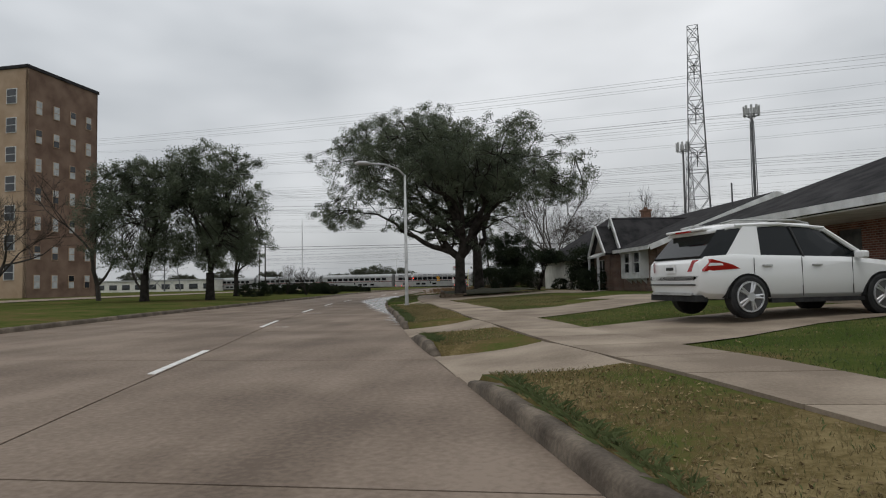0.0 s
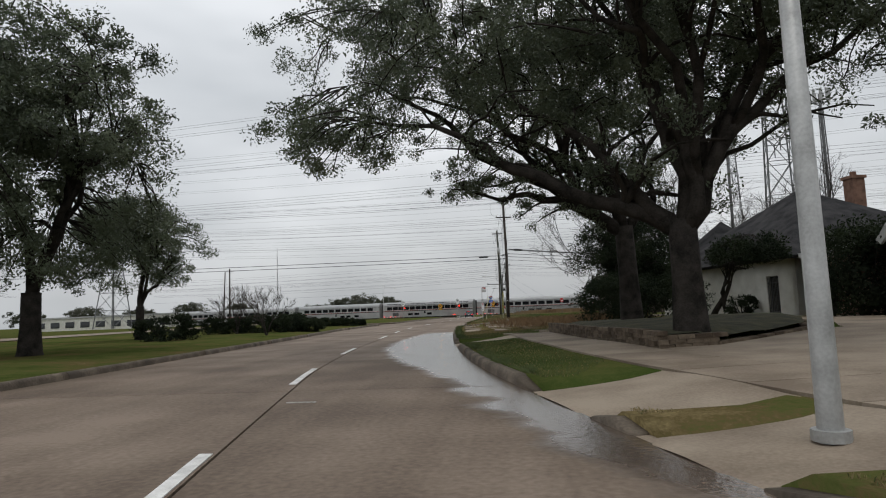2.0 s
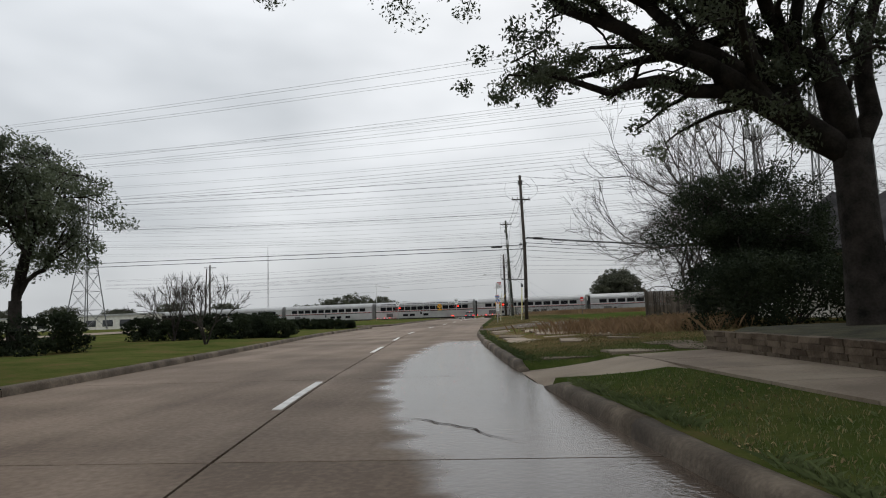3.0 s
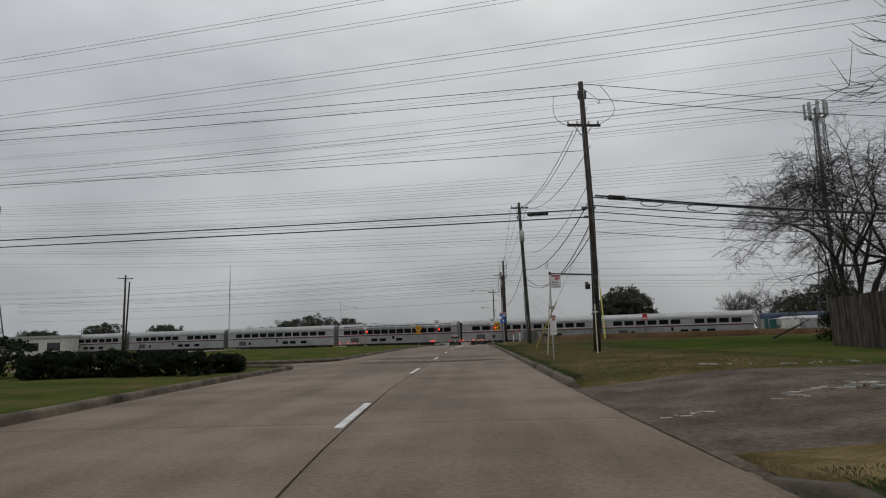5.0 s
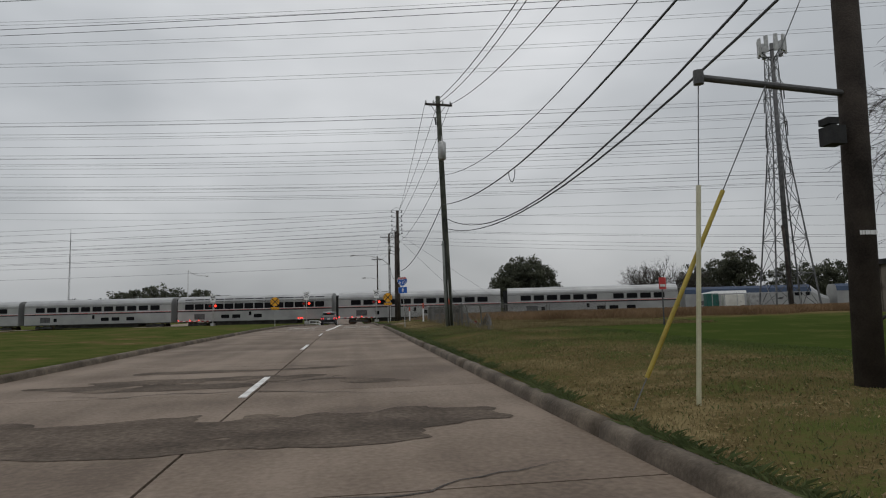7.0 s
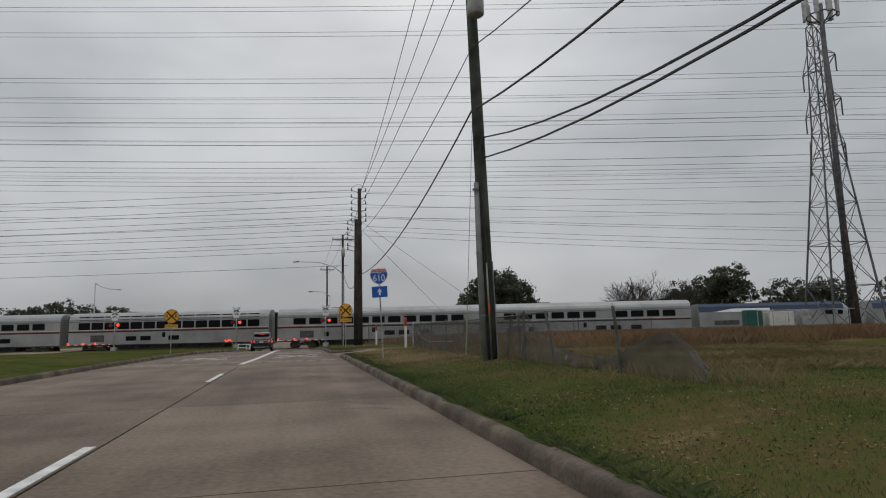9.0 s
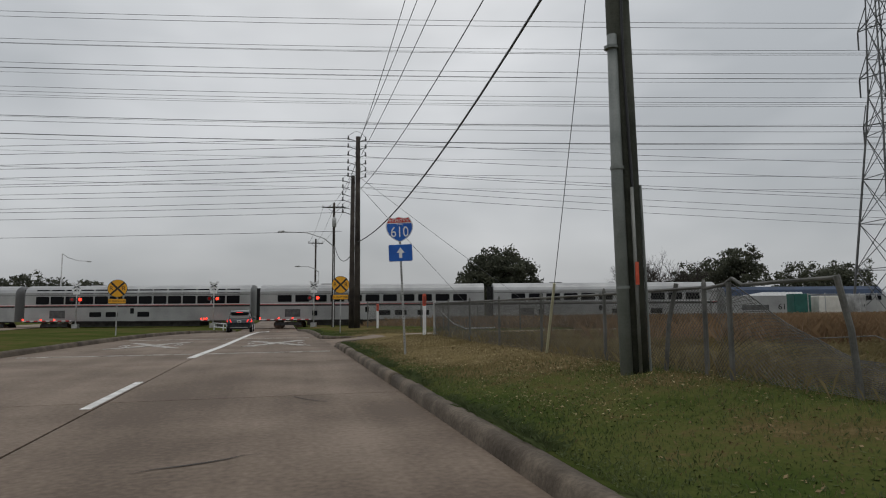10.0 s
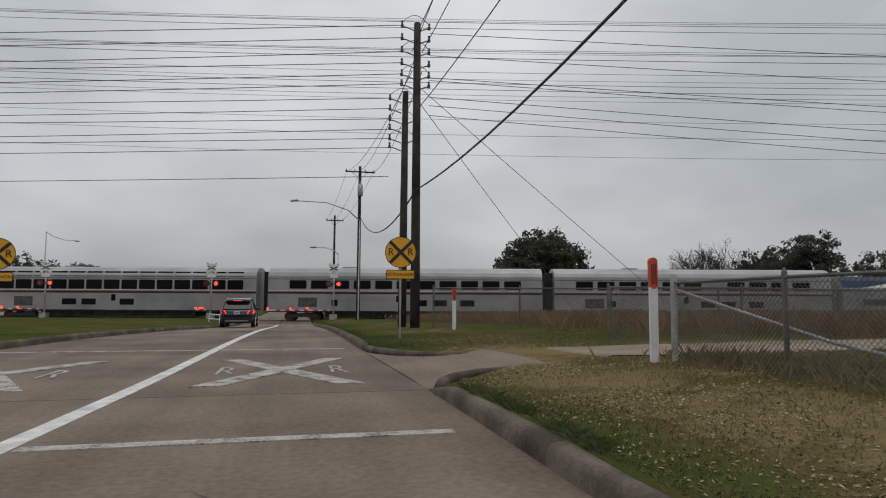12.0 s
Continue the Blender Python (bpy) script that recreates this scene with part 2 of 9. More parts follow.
def see_through(m, share):
    """Leaves let part of the sky's light through."""
    n, l = m.node_tree.nodes, m.node_tree.links
    b, out = n["Principled BSDF"], [x for x in n if x.type == "OUTPUT_MATERIAL"][0]
    ramp = [x for x in n if x.type == "VALTORGB"][0]
    tr, mx = n.new("ShaderNodeBsdfTranslucent"), n.new("ShaderNodeMixShader")
    mx.inputs["Fac"].default_value = share
    l.new(ramp.outputs["Color"], tr.inputs["Color"])
    l.new(b.outputs["BSDF"], mx.inputs[1])
    l.new(tr.outputs["BSDF"], mx.inputs[2])
    l.new(mx.outputs["Shader"], out.inputs["Surface"])


def streaks(m, strength, scale=(1.3, 0.05, 1.0)):
    """Long wear marks that run with the traffic."""
    n, l = m.node_tree.nodes, m.node_tree.links
    ramp = [x for x in n if x.type == "VALTORGB"][0]
    geo, mp, ns, ma = n.new("ShaderNodeNewGeometry"), n.new("ShaderNodeMapping"), n.new("ShaderNodeTexNoise"), n.new("ShaderNodeMath")
    mp.inputs["Scale"].default_value = scale
    ns.inputs["Scale"].default_value, ns.inputs["Detail"].default_value = 1.0, 5.0
    ma.operation = "MULTIPLY_ADD"
    ma.inputs[1].default_value = strength
    old = ramp.inputs["Fac"].links[0].from_socket
    sb = n.new("ShaderNodeMath")
    sb.operation = "SUBTRACT"
    sb.inputs[1].default_value = 0.5
    l.new(geo.outputs["Position"], mp.inputs["Vector"])
    l.new(mp.outputs["Vector"], ns.inputs["Vector"])
    l.new(ns.outputs["Fac"], sb.inputs[0])
    l.new(sb.outputs[0], ma.inputs[0])
    l.new(old, ma.inputs[2])
    l.new(ma.outputs[0], ramp.inputs["Fac"])


for k in ("leaf", "leaf_green", "leaf_far"):
    see_through(M[k], 0.35)
streaks(M["road"], 0.55)


def rain_wet(m):
    """Rain lies where the mesh says so: darker and glossier concrete with a ragged edge."""
    n, l = m.node_tree.nodes, m.node_tree.links
    b = n["Principled BSDF"]
    ramp = [x for x in n if x.type == "VALTORGB"][0]
    at, geo, ns, mp = n.new("ShaderNodeAttribute"), n.new("ShaderNodeNewGeometry"), n.new("ShaderNodeTexNoise"), n.new("ShaderNodeMapping")
    at.attribute_name = "wet"
    mp.inputs["Scale"].default_value = (0.8, 1.3, 1.0)
    ns.inputs["Scale"].default_value, ns.inputs["Detail"].default_value = 1.0, 6.0
    l.new(geo.outputs["Position"], mp.inputs["Vector"])
    l.new(mp.outputs["Vector"], ns.inputs["Vector"])
    add, sm = n.new("ShaderNodeMath"), n.new("ShaderNodeMapRange")
    add.operation = "MULTIPLY_ADD"
    add.inputs[1].default_value = 1.0
    l.new(at.outputs["Fac"], add.inputs[0])
    l.new(ns.outputs["Fac"], add.inputs[2])
    sm.inputs["From Min"].default_value, sm.inputs["From Max"].default_value = 0.86, 1.16
    l.new(add.outputs[0], sm.inputs["Value"])
    mask = sm.outputs["Result"]
    mix = n.new("ShaderNodeMix")
    mix.data_type, mix.blend_type = "RGBA", "MULTIPLY"
    mix.inputs["B"].default_value = (0.62, 0.62, 0.63, 1)
    l.new(mask, mix.inputs["Factor"])
    l.new(ramp.outputs["Color"], mix.inputs["A"])
    l.new(mix.outputs["Result"], b.inputs["Base Color"])
    for name, lo, hi in (("Roughness", 0.78, 0.13), ("Specular IOR Level", 0.22, 0.6)):
        mr = n.new("ShaderNodeMapRange")
        mr.inputs["To Min"].default_value, mr.inputs["To Max"].default_value = lo, hi
        l.new(mask, mr.inputs["Value"])
        l.new(mr.outputs["Result"], b.inputs[name])


rain_wet(M["road"])
streaks(M["asphalt"], 0.4, (0.3, 0.8, 1.0))
M["asphalt"].node_tree.nodes["Principled BSDF"].inputs["Specular IOR Level"].default_value = 0.08

# ---------------------------------------------------------------- mesh tools


class Mesh:
    """Collects boxes, tubes and sheets and links them as one mesh object."""

    def __init__(self):
        self.v, self.f = [], []

    def add(self, verts, faces):
        k = len(self.v)
        self.v.extend(tuple(p) for p in verts)
        self.f.extend(tuple(k + i for i in f) for f in faces)
        return self

    def box(self, c, s, rot=0.0, taper=1.0):
        cr, sr = math.cos(rot), math.sin(rot)
        vs = []
        for dz in (-0.5, 0.5):
            k = taper if dz > 0 else 1.0
            for dx, dy in ((-0.5, -0.5), (0.5, -0.5), (0.5, 0.5), (-0.5, 0.5)):
                x, y = dx * s[0] * k, dy * s[1] * k
                vs.append((c[0] + x * cr - y * sr, c[1] + x * sr + y * cr, c[2] + dz * s[2]))
        return self.add(vs, [(0, 3, 2, 1), (4, 5, 6, 7), (0, 1, 5, 4), (1, 2, 6, 5), (2, 3, 7, 6), (3, 0, 4, 7)])

    def tube(self, pts, radii, n=6, caps=True):
        pts = [Vector(p) for p in pts]
        if not isinstance(radii, (list, tuple)):
            radii = [radii] * len(pts)
        rings, up = [], None
        for i, p in enumerate(pts):
            d = (pts[min(i + 1, len(pts) - 1)] - pts[max(i - 1, 0)]).normalized()
            a = d.orthogonal().normalized() if up is None else (up - d * up.dot(d))
            if a.length < 1e-4:
                a = d.orthogonal()
            a.normalize()
            up = a
            b = d.cross(a)
            rings.append([p + (a * math.cos(2 * math.pi * k / n) + b * math.sin(2 * math.pi * k / n)) * radii[i] for k in range(n)])
        vs = [q for r in rings for q in r]
        fs = []
        for i in range(len(pts) - 1):
            for k in range(n):
                k2 = (k + 1) % n
                fs.append((i * n + k, i * n + k2, (i + 1) * n + k2, (i + 1) * n + k))
        if caps:
            fs.append(tuple(range(n - 1, -1, -1)))
            fs.append(tuple((len(pts) - 1) * n + k for k in range(n)))
        return self.add(vs, fs)

    def prism(self, outline, axis_a, axis_b, origin, thick):
        """A flat plate: a 2D outline laid on two axes, with a thickness along their normal."""
        a, b, o = Vector(axis_a), Vector(axis_b), Vector(origin)
        nrm = a.cross(b).normalized()
        k = len(outline)
        vs = [o + a * u + b * w + nrm * thick / 2 for u, w in outline] + [o + a * u + b * w - nrm * thick / 2 for u, w in outline]
        fs = [tuple(range(k)), tuple(range(2 * k - 1, k - 1, -1))]
        fs += [(i, k + i, k + (i + 1) % k, (i + 1) % k) for i in range(k)]
        return self.add(vs, fs)

    def data(self, name, material=None, smooth=False):
        me = bpy.data.meshes.new(name)
        me.from_pydata(self.v, [], self.f)
        if material:
            me.materials.append(material)
        if smooth:
            me.polygons.foreach_set("use_smooth", [True] * len(me.polygons))
        me.update()
        return me


def part(name, mesh, material, parent=None, label="", smooth=False):
    ob = new(name, mesh.data(name, material, smooth) if isinstance(mesh, Mesh) else mesh)
    ob.parent = parent
    if label:
        ob["label"] = label
    return ob


def thing(name, label, category, group="", kind="", at=(0, 0, 0), turn=0.0):
    ob = new(name)
    ob.empty_display_size = 0.3
    ob.location, ob.rotation_euler = at, (0, 0, turn)
    return tagged(ob, label, category, group, kind)


def bevel(ob, width, segments=2):
    mod = ob.modifiers.new("bevel", "BEVEL")
    mod.width, mod.segments, mod.limit_method = width, segments, "ANGLE"
    return ob


def np_mesh(name, verts, quads, material):
    me = bpy.data.meshes.new(name)
    me.vertices.add(len(verts))
    me.vertices.foreach_set("co", np.asarray(verts, np.float32).ravel())
    m, k = quads.shape
    me.loops.add(m * k)
    me.loops.foreach_set("vertex_index", quads.astype(np.int32).ravel())
    me.polygons.add(m)
    me.polygons.foreach_set("loop_start", np.arange(0, m * k, k, dtype=np.int32))
    me.polygons.foreach_set("loop_total", np.full(m, k, np.int32))
    me.materials.append(material)
    me.update(calc_edges=True)
    return me


def smooth01(v, a, b):
    v = min(1.0, max(0.0, (v - a) / (b - a)))
    return v * v * (3 - 2 * v)


def curve_through(points):
    ys, xs = [p[1] for p in points], [p[0] for p in points]
    return lambda y: float(np.interp(y, ys, xs))


def smoothed(points, reach=6.0):
    raw = curve_through(points)
    ease = lambda y: sum(raw(y + d * reach / 3) * w for d, w in ((-3, 1), (-2, 2), (-1, 3), (0, 4), (1, 3), (2, 2), (3, 1))) / 16  # noqa: E731
    table = [ease(-260 + 0.5 * k) for k in range(1321)]

    def at(y):
        k = (y + 260) * 2
        if k <= 0:
            return table[0]
        if k >= 1319:
            return table[-1]
        i = int(k)
        return table[i] + (table[i + 1] - table[i]) * (k - i)

    return at


# ---------------------------------------------------------------- the plan of the road
KERB_R = smoothed([(52, -230), (30, -168), (15.6, -126), (11.0, -111), (8.75, -102), (6.75, -95), (5.1, -88), (4.2, -82), (3.5, -76), (2.8, -68), (2.25, -60), (2.05, -50), (2.05, 6), (1.8, 14), (1.7, 26), (1.7, 400)], 4.0)
KERB_L = smoothed([(38, -230), (15, -168), (2.5, -126), (-1.4, -108), (-2.8, -98), (-3.6, -90), (-4.4, -82), (-5.0, -74), (-6.0, -64), (-7.2, -54), (-7.5, -46), (-7.4, -20), (-7.05, 4), (-6.4, 14.5), (-5.2, 23), (-4.2, 33), (-3.9, 44), (-3.9, 400)])
LANE = smoothed([(45, -230), (23, -168), (9.4, -120), (5.2, -104.5), (3.1, -95), (1.45, -87), (0.4, -79), (-0.6, -68), (-1.6, -57), (-1.96, -48), (-1.96, 3), (-1.65, 7.5), (-1.2, 21), (-0.95, 40), (-0.95, 400)], 3.0)


def level(y):
    """The long profile: flat, then easing down to the railway."""
    return -0.8 * smooth01(y, 16, 54)


APRONS = [(-117.2, -114.6), (-111.3, -108.6), (-96.2, -94.5), (-93.6, -91.4), (-80.3, -78.0), (-57.8, -49.4), (6.9, 13.0)]


def apron_depth(y):
    """How far a driveway apron reaches back from the kerb."""
    return 1.9 if y < -70 or y > 0 else 3.05


def in_apron(y, o):
    """Whether a place o metres back from the kerb is paved as an apron; the last one narrows between curved kerb returns."""
    if y > 0:
        k = smooth01(o, 0.0, 1.5) ** 0.6
        return 6.9 + 0.85 * k < y < 13.0 - 2.75 * k and o < apron_depth(y)
    return any(a <= y <= b for a, b in APRONS) and o < apron_depth(y)


OPENING = (-37.5, -27.5)
TRACK_U = Vector((0.971, -0.239, 0))


def rise(x, y):
    """Ground above the road's level, by the distance from the kerb."""
    r, q = x - KERB_R(y), KERB_L(y) - x
    if r > 0:
        lots = 1 - smooth01(y, -66, -52)
        lots2 = smooth01(y, -24, -16) * (1 - smooth01(y, 4, 9))
        return 0.13 + 0.14 * smooth01(r, 0, 3) + 0.09 * lots2 * smooth01(r, 1.2, 3.2) + lots * 0.16 * smooth01(r, 4, 10) + 0.05 * noise.noise((x * 0.3, y * 0.3, 0))
    return 0.13 + 0.12 * smooth01(q, 0, 4) + 0.04 * noise.noise((x * 0.3, y * 0.3, 3))


def ground_z(x, y):
    if KERB_L(y) < x < KERB_R(y):
        return level(y)
    return level(y) + rise(x, y)


def dryness(x, y):
    """How far the winter grass has turned to straw: -0.5 green, 0.5 straw."""
    r = x - KERB_R(y)
    n = 0.25 * noise.noise((x * 0.16, y * 0.16, 5))
    if r < 0:
        return -0.18 + n
    if y < -100 and r > 3.3 and x > 13.2 - (y + 108) * 0.2 and y < -101.5 - (x - 13) * 0.1:
        return -0.38 + n
    if y < -92:
        return (0.22 if r < 3 else 0.05) + n
    if y < -74:
        return -0.42 + n
    if y < -58:
        return 0.15 + n
    v = 0.30 - (0.50 + 0.32 * smooth01(y, -38, -24)) * smooth01(r, 4.2, 7.5) + 1.0 * smooth01(y, -9, 1) * smooth01(r, 4, 7)
    v -= 0.45 * (1 - smooth01(r, 0.3, 1.6)) * smooth01(y, -26, -12)
    v -= 0.16 * smooth01(y, -38, -30) * (1 - smooth01(y, -24, -14)) * smooth01(r, 0.8, 2.5)
    v -= 0.55 * smooth01(y, 9.5, 13)
    v += 0.30 * smooth01(y, -7.5, -3) * smooth01(r, 0.5, 1.4) * (1 - smooth01(r, 3.4, 4.5))
    return v - 0.35 * smooth01(y, -24, -14) * (1 - smooth01(y, -6, 0)) * (1 - smooth01(r, 3, 6)) + n


# ---------------------------------------------------------------- ground, one sheet
OUT = [0.10, 0.6, 1.2, 2, 3, 4, 5, 6.5, 8, 10, 12, 14, 17, 21, 26, 33, 42, 55, 75, 110, 180, 320, 700, 1600]
stations = [-700, -420, -260, -200] + list(range(-170, -120, 2)) + [-120 + 0.4 * k for k in range(110)] + list(range(-76, 4, 2)) + [4 + 0.5 * k for k in range(20)] + list(range(14, 64, 2)) + [68, 74, 82, 92, 105, 125, 160, 220, 320, 500, 900, 1700]


def ground_sheet():
    rows, sinks = [], []
    for y in stations:
        kl, kr = KERB_L(y), KERB_R(y)
        row = []
        opening = OPENING[0] < y < OPENING[1]
        for o in reversed(OUT):
            z = level(y) + rise(kl - o, y)
            if opening and o < 40:
                z = level(y) - 0.12
            row.append((kl - o, y, z))
        row += [(kl - 0.13, y, level(y) - 0.12), (kl + 0.3, y, level(y) - 0.12), (kr - 0.3, y, level(y) - 0.12), (kr + 0.13, y, level(y) - 0.12)]
        for o in OUT:
            z = level(y) + rise(kr + o, y)
            if in_apron(y, o):
                z = level(y) + (rise(kr + o, y) + 0.02) * o / apron_depth(y) - 0.07
            row.append((kr + o, y, z))
        rows.append(row)
    w = len(rows[0])
    verts = np.array([p for r in rows for p in r])
    i, j = np.meshgrid(np.arange(len(rows) - 1), np.arange(w - 1), indexing="ij")
    a = (i * w + j).ravel()
    me = np_mesh("ground", verts, np.stack([a, a + 1, a + w + 1, a + w], 1), M["grass"])
    me.polygons.foreach_set("use_smooth", [True] * len(me.polygons))
    me.attributes.new("dryness", "FLOAT", "POINT").data.foreach_set("value", [dryness(x, y) for x, y, _ in verts])
    return tagged(new("ground", me), "patchy winter grass, green and straw brown", "grass", kind="structure")


ground_sheet()


def strip(name, inner, outer, y0, y1, z, material, step=1.0, depth=0.0, zf=None):
    """A ribbon that follows the road between two offset curves."""
    n = max(1, int(round((y1 - y0) / step)))
    ms = Mesh()
    vs = []
    for k in range(n + 1):
        y = y0 + (y1 - y0) * k / n
        a, b = inner(y), outer(y)
        za = (zf(a, y) if zf else level(y)) + z
        zb = (zf(b, y) if zf else level(y)) + z
        vs += [(a, y, za), (b, y, zb)]
        if depth:
            vs += [(a, y, za - depth), (b, y, zb - depth)]
    st = 4 if depth else 2
    fs = []
    for k in range(n):
        p, q = k * st, (k + 1) * st
        fs.append((p, p + 1, q + 1, q))
        if depth:
            fs += [(p + 2, p, q, q + 2), (p + 1, p + 3, q + 3, q + 1)]
    if depth:
        fs += [(0, 2, 3, 1), (n * st, n * st + 1, n * st + 3, n * st + 2)]
    return ms.add(vs, fs)


# ---------------------------------------------------------------- road
road = thing("road", "brown-grey concrete road with worn paint and wet gutter", "road", kind="structure")
part("road_base", strip("b", lambda y: KERB_L(y) + 0.02, lambda y: KERB_R(y) - 0.02, -230, 140, -0.03, None, 3.0), M["road_base"], road)


def kerb_profile(side, y0, y1, name="kerb"):
    """A rounded concrete kerb, as a swept profile with dropped ends."""
    n = max(2, int((y1 - y0) / 0.75))
    ms = Mesh()
    prof = [(-0.02, -0.06), (0.0, 0.10), (0.03, 0.145), (0.08, 0.16), (0.165, 0.155), (0.18, 0.02)]
    vs = []
    for k in range(n + 1):
        y = y0 + (y1 - y0) * k / n
        drop = 1.0
        if side > 0:
            for a, b in APRONS:
                drop = min(drop, smooth01(min(abs(y - a), abs(y - b)), 0.0, 0.9) * 0.85 + 0.15)
        for u, z in prof:
            x = KERB_R(y) - 0.05 + u if side > 0 else KERB_L(y) + 0.05 - u
            jit = 0.012 * noise.noise((x * 2.0, y * 1.3, z * 9))
            vs.append((x + jit, y, level(y) + (z * drop if z > 0 else z) + jit))
    m = len(prof)
    fs = []
    for k in range(n):
        for i in range(m - 1):
            q = (k * m + i, k * m + i + 1, (k + 1) * m + i + 1, (k + 1) * m + i)
            fs.append(q if side < 0 else q[::-1])
    fs += [tuple(range(m)), tuple(n * m + i for i in range(m - 1, -1, -1))]
    return ms.add(vs, fs)


kerb_right = thing("kerb_right", "weathered concrete kerb, rounded and stained", "kerb", kind="structure")
edges = [-170] + [v for ab in APRONS for v in ab] + [50]
for a, b in zip(edges[0::2], edges[1::2]):
    y = a
    while y < b - 0.5:
        e = min(b, y + 7.5)
        part("kerb_length", kerb_profile(1, y, e - 0.015), M["kerb"], kerb_right, smooth=True)
        y = e
kerb_left = thing("kerb_left", "weathered concrete kerb of the grass median", "kerb", kind="structure")
for a, b in ((-170, OPENING[0]), (OPENING[1], 46)):
    y = a
    while y < b - 0.5:
        e = min(b, y + 7.5)
        part("kerb_length", kerb_profile(-1, y, e - 0.015), M["kerb"], kerb_left, smooth=True)
        y = e


def nose(y, to):
    """Rounded end of the median kerb, turning away from the road."""
    pts = []
    for k in range(9):
        a = math.pi / 2 * k / 8
        pts.append((KERB_L(y) - 0.05 - 2.5 * (1 - math.cos(a)), y + to * 2.5 * math.sin(a), level(y) + 0.07))
    pts.append((KERB_L(y) - 12, y + to * 2.5, level(y) + 0.07))
    return Mesh().tube(pts, 0.11, 6)


part("kerb_nose", nose(OPENING[0], 1), M["kerb"], kerb_left, smooth=True)
part("kerb_nose", nose(OPENING[1], -1), M["kerb"], kerb_left, smooth=True)

side_street = thing("side_street", "concrete crossover through the grass median", "road", kind="structure")
part("slab", strip("s", lambda y: -60, lambda y: KERB_L(y), OPENING[0] - 0.2, OPENING[1] + 0.2, -0.012, None, 2.0), M["road"], side_street)

# far carriageway beyond the median
far_road = thing("far_road", "pale concrete carriageway beyond the median", "road", kind="structure")
part("slab", strip("s", lambda y: KERB_L(y) - 30, lambda y: KERB_L(y) - 22, -170, 140, 0.05, None, 4.0, zf=lambda x, y: level(y) + rise(x, y)), M["walk"], far_road)


def on_ground(x, y, extra=0.0):
    return (x, y, ground_z(x, y) + extra)

# ---------------------------------------------------------------- trees


def leaf_mesh(name, centres, radii, per, size, material, rng, droop=0.0):
    """Many small pointed leaves, scattered in clumps."""
    n = len(centres)
    c = np.repeat(np.asarray(centres, float), per, 0)
    r = np.repeat(np.asarray(radii, float), per)
    d = rng.normal(size=(n * per, 3))
    d /= np.linalg.norm(d, axis=1)[:, None]
    p = c + d * (r * rng.random(n * per) ** 0.45)[:, None] * (1, 1, 0.75)
    a = rng.normal(size=(n * per, 3)) + (0, 0, -droop)
    a /= np.linalg.norm(a, axis=1)[:, None]
    b = np.cross(a, rng.normal(size=(n * per, 3)))
    b /= np.linalg.norm(b, axis=1)[:, None] + 1e-9
    s = size * (0.6 + 0.8 * rng.random(n * per))[:, None]
    verts = np.stack([p - a * s, p + b * s * 0.42, p + a * s, p - b * s * 0.42], 1).reshape(-1, 3)
    return np_mesh(name, verts, np.arange(len(verts)).reshape(-1, 4), material)


def bend(p, q, lift, rng, n=6, wobble=0.0):
    p, q = Vector(p), Vector(q)
    out = []
    for k in range(n + 1):
        t = k / n
        w = p.lerp(q, t)
        w.z += lift * math.sin(math.pi * t)
        if 0 < k < n:
            w += Vector(rng.normal(size=3)) * wobble
        out.append(w)
    return out


def sinuous(p, q, rng, n, sway):
    """A limb that climbs first, then flattens out and wanders towards its tip."""
    p, q = Vector(p), Vector(q)
    length = (q - p).length
    flat = Vector((q.x - p.x, q.y - p.y, 0))
    a = p + flat * 0.22 + Vector((0, 0, max(0.25 * length, (q.z - p.z) * 0.6)))
    b = q - flat * 0.30 + Vector((0, 0, 0.10 * length))
    ph = rng.random(6) * 6.28
    side = Vector((-flat.y, flat.x, 0))
    side = side.normalized() if side.length > 1e-4 else Vector((1, 0, 0))
    out = []
    for k in range(n + 1):
        t = k / n
        w = p * (1 - t) ** 3 + a * 3 * t * (1 - t) ** 2 + b * 3 * t * t * (1 - t) + q * t ** 3
        m = sway * min(1.0, length / 5) * math.sin(math.pi * min(1, t * 1.15)) * 0.6
        w = w + side * m * (math.sin(5.5 * t + ph[0]) + 0.45 * math.sin(14 * t + ph[2])) + Vector((0, 0, m * (0.7 * math.sin(8 * t + ph[1]) + 0.35 * math.sin(17 * t + ph[3]))))
        out.append(w)
    return out


def keep_in(p, centre, radii):
    """Pull a branch tip back inside the crown."""
    v = Vector(((p.x - centre.x) / radii[0], (p.y - centre.y) / radii[1], (p.z - centre.z) / radii[2]))
    if v.length < 0.88:
        return p
    v = v.normalized() * 0.88
    return Vector((centre.x + v.x * radii[0], centre.y + v.y * radii[1], centre.z + v.z * radii[2]))


